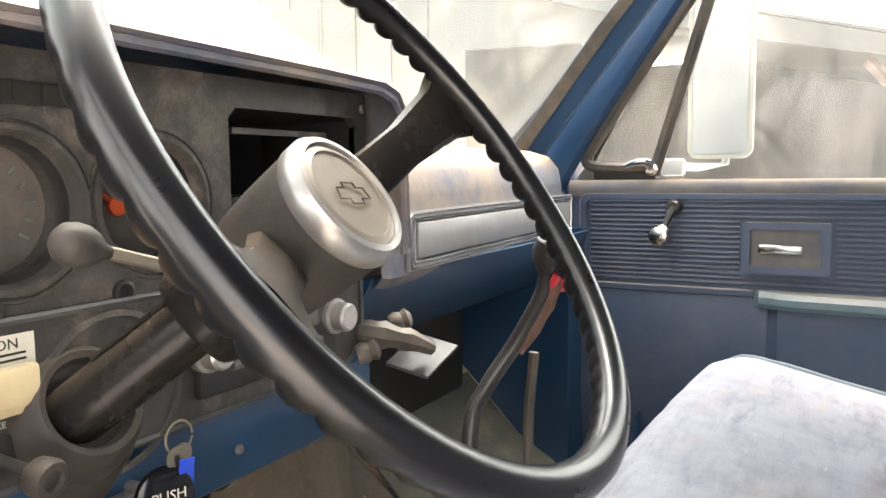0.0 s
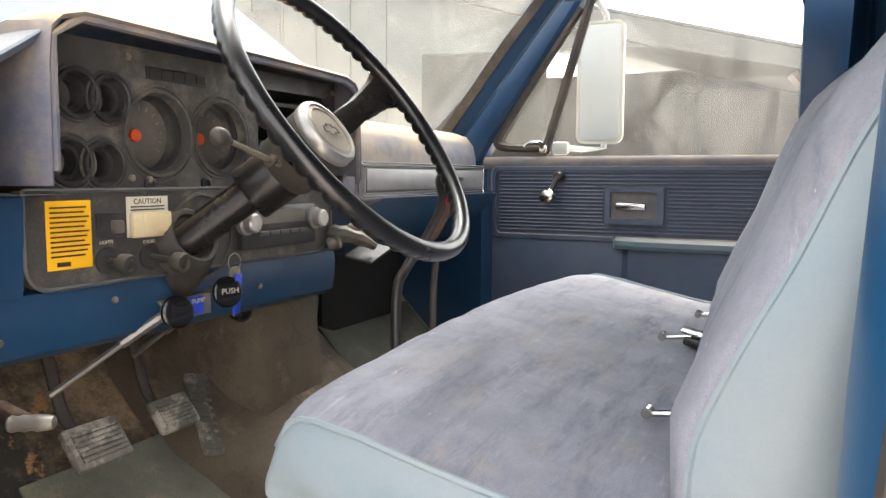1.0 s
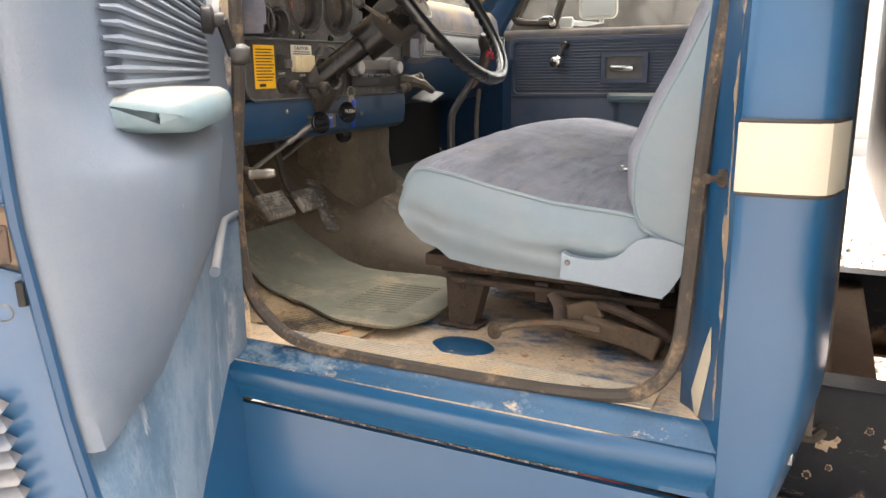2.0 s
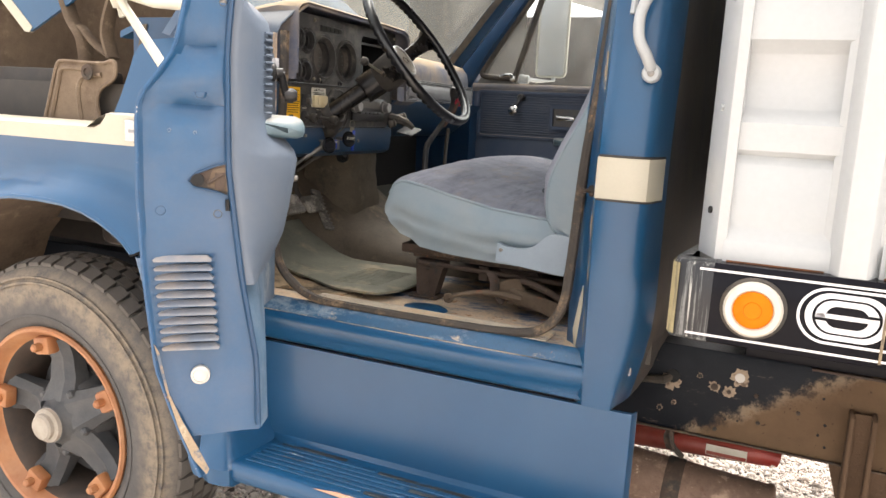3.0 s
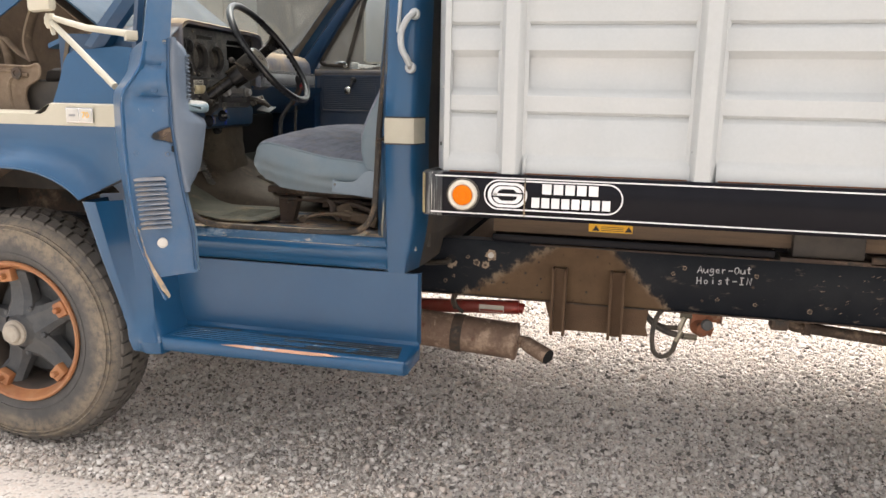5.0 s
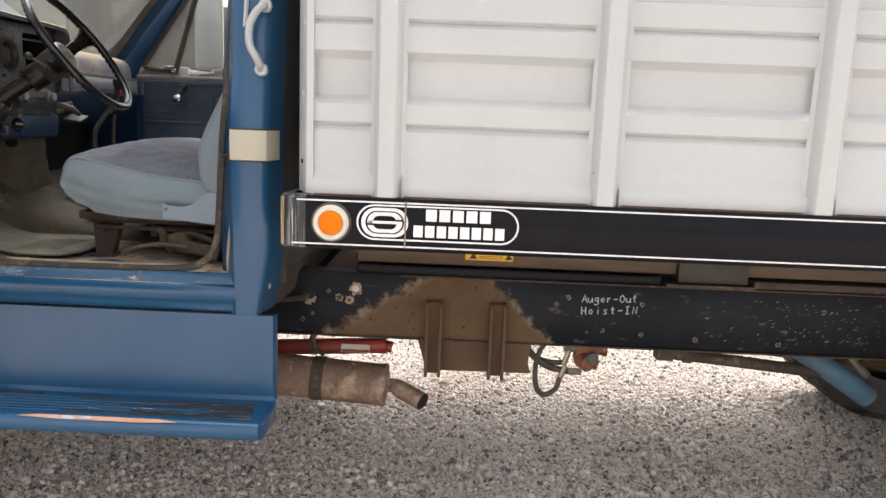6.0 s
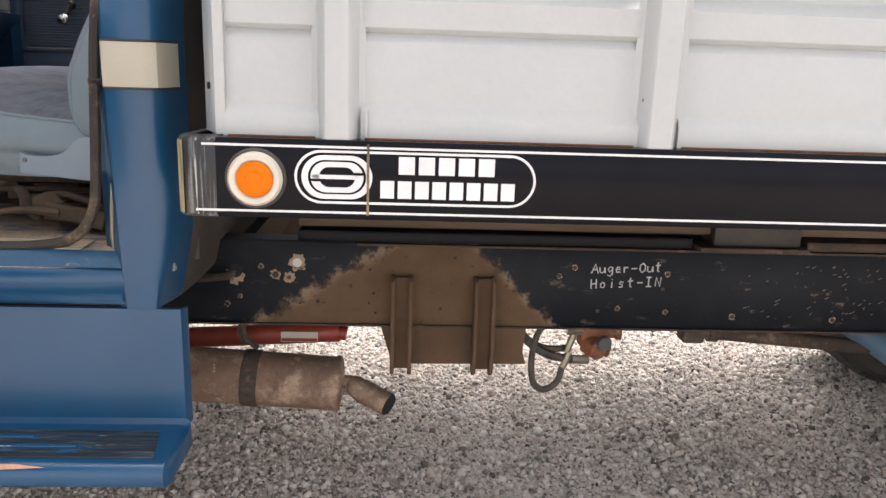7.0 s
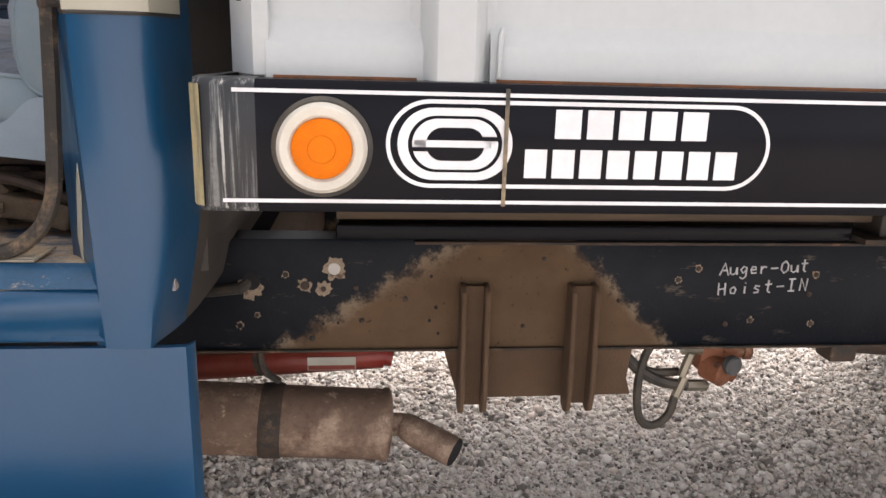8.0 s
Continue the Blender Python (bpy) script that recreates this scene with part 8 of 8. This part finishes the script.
pedal(0.655, -1.495, 1.228, 0.105, 0.075, (-1.56, 0.60, 1.47))
pedal(0.885, -1.566, 1.203, 0.095, 0.07, (-1.63, 0.80, 1.45))
b = B()
GM = Matrix.Translation((-1.593, 0.991, 1.167)) @ Matrix.Rotation(radians(-40), 4, "Y") @ Matrix.Rotation(-0.33, 4, "X")
merge(b, box(-0.006, 0.006, -0.027, 0.027, -0.095, 0.095, 0.006), GM)
gas = part("accelerator", b, PEDAL, truck, "long ribbed accelerator pedal")
for j in range(9):
    b = B()
    merge(b, box(0.006, 0.009, -0.024, 0.024, -0.085 + 0.018 * j, -0.078 + 0.018 * j, 0.001), GM)
    part("pad_rib", b, PEDAL, gas)
# pump controls below the dash
b = B()
merge(b, box(-0.012, 0.012, -0.055, 0.055, -0.002, 0.002, 0.001), Matrix.Translation((-1.452, 0.80, 1.445)) @ Matrix.Rotation(0.5, 4, "Y"))
merge(b, box(-0.002, 0.002, -0.055, 0.055, -0.018, 0.018, 0.001), Matrix.Translation((-1.440, 0.80, 1.430)))
ctrl = part("pump_control", b, STEEL, truck, "bent metal pump control bracket with black knobs")
part("control_label", box(-1.438, -1.436, 0.775, 0.835, 1.416, 1.446), TAG_BLUE, ctrl, "blue control label")
text_mesh("PUMP", 0.012, Matrix.Translation((-1.4352, 0.822, 1.438)) @ FACE_REAR, PAPER, "control_word", ctrl, 0.0003)
for y, x, z, ln in ((0.757, -1.422, 1.430, 0.03), (0.857, -1.405, 1.451, 0.045)):
    b = B()
    tube(b, [(x - 0.05, y, z), (x, y, z)], 0.006, 8)
    part("control_stem", b, STEEL, ctrl)
    b = B()
    lathe(b, [(0.008, -0.012), (0.024, -0.004), (0.028, 0.003), (0.027, 0.009), (0.022, 0.0115), (0.001, 0.012)], (x, y, z), (0.94, -0.3, 0.1), 26)
    part("control_knob", b, KNOB, ctrl, "glossy black push-pull knob")
text_mesh("PUSH", 0.014, Matrix.Translation((-1.391, 0.853, 1.454)) @ Matrix.Rotation(radians(-18), 4, "Z") @ FACE_REAR, PAPER, "knob_word", ctrl, 0.0003)
for p0, p1, p2 in (((-1.44, 0.757, 1.428), (-1.475, 0.69, 1.383), (-1.52, 0.592, 1.318)), ((-1.45, 0.835, 1.425), (-1.52, 0.825, 1.377), (-1.592, 0.816, 1.325))):
    b = B()
    tube(b, [p0, p1], 0.0085, 8)
    part("control_sleeve", b, STEEL, ctrl, "grey sleeve of the control rod")
    b = B()
    tube(b, [p1, p2], 0.0055, 7)
    part("control_rod", b, STEEL, ctrl)
b = B()
tube(b, [(-1.45, 0.47, 1.345), (-1.375, 0.462, 1.337)], 0.009, 10)
park = part("brake_release", b, RUST, truck, "parking brake pull rod")
b = B()
lathe(b, [(0.009, -0.034), (0.0115, -0.030), (0.0095, -0.022), (0.0115, -0.014), (0.0095, -0.006), (0.0115, 0.002), (0.0105, 0.016), (0.008, 0.024), (0.001, 0.026)], (-1.365, 0.46, 1.338), (0.85, 0.45, 0.05), 14)
part("grip", b, STEEL, park, "ribbed silver grip")
# keys
ring = thing("key_ring", (-1.415, 0.87, 1.50), "bunch of keys with a blue tag hanging from the ignition", "keys")
b = B()
tube(b, [(-1.40 + 0.0 * a, 0.875 + 0.016 * math.cos(a), 1.502 + 0.016 * math.sin(a)) for a in np.linspace(0, 6.1, 14)], 0.0012, 5)
part("split_ring", b, BRASS, ring)
for k, dy in enumerate((-0.004, 0.006)):
    b = B()
    merge(b, box(-0.001, 0.001, -0.004, 0.004, -0.055, 0.0, 0.0005), Matrix.Translation((-1.398 - 0.003 * k, 0.873 + dy, 1.488)) @ Matrix.Rotation(0.12 * (1 - 2 * k), 4, "X"))
    lathe(b, [(0.011, -0.001), (0.011, 0.001)], (-1.398 - 0.003 * k, 0.873 + dy, 1.484), (1, 0, 0), 12)
    part("key", b, BRASS, ring)
b = B()
merge(b, box(-0.0012, 0.0012, -0.009, 0.009, -0.072, 0.0, 0.001), Matrix.Translation((-1.393, 0.877, 1.482)) @ Matrix.Rotation(-0.12, 4, "X"))
part("tag", b, TAG_BLUE, ring, "blue plastic key tag")
# hanging microphone plug
b = B()
tube(b, smooth_path([(-1.22, 1.72, 2.30), (-1.225, 1.725, 2.27), (-1.22, 1.735, 2.235)], 3), 0.003, 6)
lathe(b, [(0.005, 0), (0.0085, 0.006), (0.0085, 0.02), (0.011, 0.022), (0.011, 0.042), (0.008, 0.046)], (-1.22, 1.735, 2.236), (0.02, 0.2, -0.98), 12)
tagged(part("hanging_plug", b, TANMETAL), "brown antenna plug dangling on its cable from the header", "cable plug")

# ---- bench seat ----
seat = thing("bench_seat", (-0.75, 1.29, 0.98), "full-width bench seat in faded velour with pale blue vinyl sides", "bench seat")
SY0, SY1 = 0.605, 1.98
EDGE = [(-1.122, 1.296), (-1.117, 1.318), (-1.100, 1.337), (-1.075, 1.346), (-1.04, 1.347), (-0.97, 1.337), (-0.88, 1.316), (-0.75, 1.291), (-0.62, 1.280), (-0.55, 1.272)]
FOOT = [(-1.122, 1.185), (-1.05, 1.172), (-1.0, 1.150), (-0.88, 1.138), (-0.70, 1.130), (-0.55, 1.132)]


def cushion_z(x, y):
    """Top of the cushion: highest along its front, falling to the backrest, crowned across."""
    t = min(1.0, max(0.0, (y - SY0) / (SY1 - SY0)))
    e = min(t, 1 - t) * (SY1 - SY0)
    seam = sum(-0.006 * math.exp(-((y - c) / 0.012) ** 2) for c in (0.88, 1.03, 1.18, 1.43, 1.58, 1.73)) * (x < -0.6)
    return lerp(EDGE, x) + 0.026 * t + 0.036 * math.sin(math.pi * t) ** 0.7 * min(1.0, e / 0.05) + seam + 0.003 * noise.noise((x * 9, y * 6, 3))


b = B()
rows = []
for i in range(43):
    t = 0.5 - 0.5 * math.cos(math.pi * i / 42)
    y = SY0 + (SY1 - SY0) * t
    e = min(t, 1 - t) * (SY1 - SY0)
    pull = 0.028 * max(0.0, 1 - e / 0.09) ** 2
    rows.append([(x + pull * max(0.0, (-1.0 - x) / 0.12), y, cushion_z(x, y)) for x, z in EDGE])
loft(b, rows)
cushion = part("cushion", b, VELOUR, seat, "faded streaky grey-blue velour cushion", angle=70)
for y, s, up in ((SY0, 1, 0.0), (SY1, -1, 0.026)):
    b = B()
    rows = []
    for x in np.concatenate([np.linspace(-1.122, -1.02, 9), np.linspace(-1.0, -0.55, 14)]):
        z, q = lerp(EDGE, x) + up, 0.028 * max(0.0, (-1.0 - x) / 0.12)
        zb = lerp(FOOT, x)
        row = []
        for k in range(15):
            f = k / 14
            out = 0.024 * math.sin(math.pi * min(1.0, f * 1.12)) ** 0.8
            fold = 0.010 * min(1.0, (x + 1.122) / 0.12) * noise.noise((x * 9 + f * 3, f * 4, 1)) * math.sin(math.pi * f) - 0.007 * math.exp(-((f - 0.62 - 0.25 * (x + 0.85)) / 0.07) ** 2)
            row.append((x + q + (0.040 * f ** 1.5 - 0.012 * math.sin(math.pi * f)) * max(0.0, (-0.9 - x) / 0.22), y - s * (out + fold), z + (zb - z) * f))
        rows.append(row)
    loft(b, rows)
    part("side_cover", b, VINYL, seat, "pale blue vinyl side cover, slightly wrinkled", angle=70)
    b = B()
    tube(b, [(x + 0.028 * max(0.0, (-1.0 - x) / 0.12), y - s * 0.002, lerp(EDGE, x) + up + 0.001) for x in np.linspace(-1.12, -0.55, 24)], 0.0045, 6)
    part("piping", b, VINYL, seat)
b = B()
fr = [(-1.094, SY0), (-1.108, SY0 + 0.03), (-1.119, SY0 + 0.08), (-1.122, 1.0), (-1.122, 1.29), (-1.122, 1.6), (-1.119, SY1 - 0.08), (-1.108, SY1 - 0.03), (-1.094, SY1)]
loft(b, [[(x + dx, y, cushion_z(-1.122, y) + 0.001 + (1.180 - cushion_z(-1.122, y)) * f) for x, y in fr] for f, dx in ((0.0, 0.0), (0.15, -0.008), (0.45, -0.010), (0.75, 0.012), (0.95, 0.045), (1.0, 0.07))])
part("front_cover", b, VINYL, seat, "pale blue vinyl front")
part("seat_pan", box(-1.06, -0.50, SY0 + 0.03, SY1 - 0.03, 1.120, 1.150, 0.006), RUST, seat, "rusty steel seat pan")
# backrest
back = [(-0.520, 1.236), (-0.562, 1.262), (-0.578, 1.315), (-0.573, 1.40), (-0.534, 1.495), (-0.492, 1.58), (-0.452, 1.675), (-0.420, 1.735), (-0.380, 1.785), (-0.340, 1.815), (-0.300, 1.825)]
rear2 = [(-0.44, 1.225), (-0.43, 1.26), (-0.425, 1.33), (-0.420, 1.42), (-0.405, 1.52), (-0.375, 1.60), (-0.340, 1.68), (-0.312, 1.74), (-0.298, 1.78), (-0.292, 1.80), (-0.290, 1.81)]
b = B()
rows = []
for i in range(37):
    t = 0.5 - 0.5 * math.cos(math.pi * i / 36)
    y = SY0 - 0.015 + (SY1 + 0.02 - SY0) * t
    e = min(t, 1 - t) * 1.4
    s = math.sqrt(max(0.0, 1 - max(0.0, 1 - e / 0.16) ** 2))
    swell = (0.044 + 0.080 * max(0.0, y - 0.85)) * s
    rows.append([(x - swell * min(1.0, (z - 1.22) / 0.12) + 0.003 * noise.noise((x * 8, y * 7, z * 6)), y, z + swell * 0.45 * max(0.0, (z - 1.6) / 0.2)) for x, z in back])
loft(b, rows)
part("backrest", b, VELOUR, seat, "faded velour backrest", angle=70)
for y, s in ((SY0 - 0.015, 1), (SY1 + 0.005, -1)):
    b = B()
    rows = []
    for (x0, z0), (x1, z1) in zip(back, rear2):
        a0, a1 = Vector((x0, y, z0)), Vector((x1, y, z1))
        rows.append([a0 + (a1 - a0) * f + Vector((0, -s * 0.022 * math.sin(math.pi * (0.1 + 0.8 * f)), 0)) for f in (0, 0.1, 0.3, 0.6, 0.85, 1.0)])
    loft(b, rows)
    part("backrest_side", b, VINYL, seat, "pale blue vinyl backrest end", angle=70)
    b = B()
    tube(b, smooth_path([(x, y - s * 0.004, z) for x, z in back], 3), 0.005, 6)
    part("piping", b, VINYL, seat)
b = B()
loft(b, [[(x, SY0, z), (x + 0.004, 1.29, z), (x, SY1, z)] for x, z in rear2])
part("backrest_rear", b, VINYL, seat)
for y, s in ((0.565, 1), (2.03, -1)):
    b = B()
    poly = smooth_path([(-0.712, 0, 1.200), (-0.690, 0, 1.192), (-0.64, 0, 1.190), (-0.60, 0, 1.203), (-0.57, 0, 1.232), (-0.545, 0, 1.243), (-0.50, 0, 1.240), (-0.474, 0, 1.228), (-0.468, 0, 1.205), (-0.495, 0, 1.150), (-0.512, 0, 1.131), (-0.530, 0, 1.128), (-0.715, 0, 1.146)], 3)
    prism(b, [(p.x, p.z) for p in poly], in_xz(y), 0, 0.02 * s)
    shield = part("side_shield", b, SHIELD, seat, "pale blue plastic hinge cover")
    screw((-0.700, y - 0.001 * s, 1.180), (0, -s, 0), 0.006, "screw", STEEL, seat)
# seat tracks and floor feet
for y in (0.66, 1.9):
    b = B()
    box(-1.03, -0.52, y, y + 0.03, 1.106, 1.130, 0.004, bm=b)
    prism(b, [(-1.015, 1.10), (-0.915, 1.10), (-0.945, 0.99), (-0.955, 0.985), (-1.000, 0.985), (-1.008, 0.99)], in_xz(y - 0.005), 0, 0.045)
    box(-1.03, -0.93, y - 0.02, y + 0.05, 0.979, 0.986, 0.002, bm=b)
    for dz in (1.03, 1.075):
        lathe(b, [(0.007, 0), (0.007, 0.004), (0.003, 0.006)], (-0.972, y - 0.006, dz), (0, -1, 0), 10)
    tube(b, [(-1.00, y - 0.010, 1.092), (-0.53, y - 0.012, 1.088)], 0.008, 8)
    prism(b, [(-0.74, 1.10), (-0.62, 1.10), (-0.585, 1.04), (-0.590, 0.985), (-0.67, 0.985), (-0.70, 1.05)], in_xz(y + 0.015), 0, 0.035)
    box(-0.80, -0.77, y - 0.006, y + 0.008, 1.06, 1.105, 0.004, bm=b)
    part("seat_track", b, RUST, seat, "rusty seat track and foot")
b = B()
merge(b, box(-0.085, 0.085, -0.03, 0.03, -0.026, 0.020, 0.008, 3), Matrix.Translation((-0.60, 0.625, 1.03)) @ Matrix.Rotation(0.12, 4, "Y"))
merge(b, box(-0.05, 0.05, -0.025, 0.02, -0.018, 0.022, 0.008, 3), Matrix.Translation((-0.685, 0.63, 1.062)) @ Matrix.Rotation(-0.25, 4, "Y"))
bmesh.ops.subdivide_edges(b, edges=b.edges[:], cuts=2, use_grid_fill=True)
for v in b.verts:
    v.co += Vector((0.010, 0.012, 0.010)) * noise.noise(v.co * 26)
part("floor_bracket", b, TANMETAL, seat, "dirt-caked floor bracket")
b = B()
tube(b, smooth_path([(-0.74, 0.60, 1.10), (-0.72, 0.585, 1.08), (-0.715, 0.58, 1.05), (-0.69, 0.585, 1.02)], 3), [0.016] * 7 + [0.012] * 3, 7, flat=0.45)
tube(b, smooth_path([(-0.64, 0.60, 1.09), (-0.60, 0.59, 1.085), (-0.54, 0.60, 1.06), (-0.50, 0.62, 1.03)], 3), 0.010, 7)
part("slide_link", b, RUST, seat, "rusty slide linkage")
b = B()
tube(b, smooth_path([(-0.845, 0.545, 1.022), (-0.79, 0.555, 1.040), (-0.72, 0.575, 1.046), (-0.64, 0.60, 1.035)], 4), [0.008] * 4 + [0.010] * 3 + [0.013] * 3 + [0.016] * 3, 8, flat=0.8)
lathe(b, [(0.015, -0.010), (0.015, 0.010), (0.007, 0.011), (0.006, 0.006), (0.001, 0.006)], (-0.848, 0.545, 1.020), (0.4, -0.9, 0), 14)
part("slide_lever", b, TANMETAL, seat, "rusty seat slide lever")
# Worn patch of exposed blue floor paint; the low dome is an added shape.
b = B()
lathe(b, [(0.066, 0.0), (0.056, 0.005), (0.040, 0.009), (0.016, 0.011), (0.001, 0.011)], (-0.935, 0.545, 0.974), (0, 0, 1), 22)
for v in b.verts:
    k = 1 + 0.5 * noise.noise((v.co.x * 11, v.co.y * 11, 4.0))
    v.co.x, v.co.y = -0.925 + (v.co.x + 0.935) * k * 1.1, 0.545 + (v.co.y - 0.545) * k * 0.8
part("floor_boss", b, SILL_EDGE, truck, "worn blue patch of floor paint, raised as a low dome")
# belt buckles
for x, y in ((-0.70, 1.31), (-0.645, 0.90), (-0.675, 1.60)):
    z = cushion_z(x, y) + 0.010
    bk = thing("seat_belt_buckle", (x, y, z), "chrome and black seat belt buckle lying on the cushion", "seat belt", "belt buckles on the seat")
    b = B()
    merge(b, box(-0.025, 0.040, -0.020, 0.020, -0.009, 0.008, 0.005), Matrix.Translation((x + 0.03, y, z)) @ Matrix.Rotation(0.2, 4, "Y"))
    part("buckle_body", b, BLACK, bk)
    b = B()
    tube(b, [(x - 0.030, y - 0.012, z + 0.006), (x + 0.02, y - 0.010, z + 0.012)], 0.005, 8)
    lathe(b, [(0.008, -0.010), (0.008, 0.010)], (x - 0.032, y - 0.012, z + 0.008), (0, 1, 0), 12)
    merge(b, box(-0.03, 0.04, -0.02, 0.02, -0.003, 0.003, 0.002), Matrix.Translation((x + 0.03, y, z + 0.016)) @ Matrix.Rotation(0.2, 4, "Y"))
    part("buckle_plate", b, CHROME, bk, "chrome buckle plate")
# loose rubber floor mat
b = B()


def mat_z(x, y):
    z = lerp([(-1.86, 1.33), (-1.78, 1.24), (-1.62, 1.078), (-1.50, 1.006), (-1.42, 0.991), (-0.9, 0.989)], x)
    return z + 0.006 + 0.005 * noise.noise((x * 5, y * 5, 7)) + 0.01 * max(0, (0.53 - y) / 0.1)


rows = []
for i in range(19):
    t = i / 18
    x = -1.66 + 0.62 * t
    y0 = lerp([(-1.66, 0.63), (-1.45, 0.612), (-1.33, 0.568), (-1.21, 0.510), (-1.13, 0.503), (-1.066, 0.522), (-1.04, 0.60)], x) + 0.008 * noise.noise((x * 9, 0, 5))
    y1 = lerp([(-1.66, 0.95), (-1.48, 0.957), (-1.335, 0.93), (-1.19, 0.95), (-1.09, 0.92), (-1.04, 0.80)], x)
    rows.append([(x, y0 + (y1 - y0) * j / 14, mat_z(x, y0 + (y1 - y0) * j / 14)) for j in range(15)])
slab(b, rows, (0, 0, 0.007))
fm = tagged(part("floor_mat", b, MAT), "worn grey-green rubber floor mat, dusty and curled", "floor mat")
b = B()
for j in range(13):
    y = 0.60 + 0.019 * j
    b = B()
    tube(b, [(x, y + 0.10 * (x + 1.2), mat_z(x, y) + 0.0068) for x in (-1.28, -1.20, -1.12)], 0.0028, 5)
    part("grip_bar", b, MAT, fm)
# ribbed rug edge on the hump and passenger floor
for j in range(13):
    a = -6 + 2.0 * j
    b = B()
    tube(b, [hump_at(x, a, 0.002) for x in (-1.42, -1.34, -1.26, -1.18)], 0.0026, 5)
    part("hump_rib", b, HUMP, truck)
b = B()
slab(b, [[(x, y, z) for y in (1.62, 1.9, 2.14)] for x, z in ((-1.76, 1.215), (-1.62, 1.075), (-1.5, 1.005), (-1.40, 0.988), (-0.9, 0.988))], (0, 0, 0.006))
part("floor_cover", b, MAT_DARK, truck, "grey-green passenger floor covering")
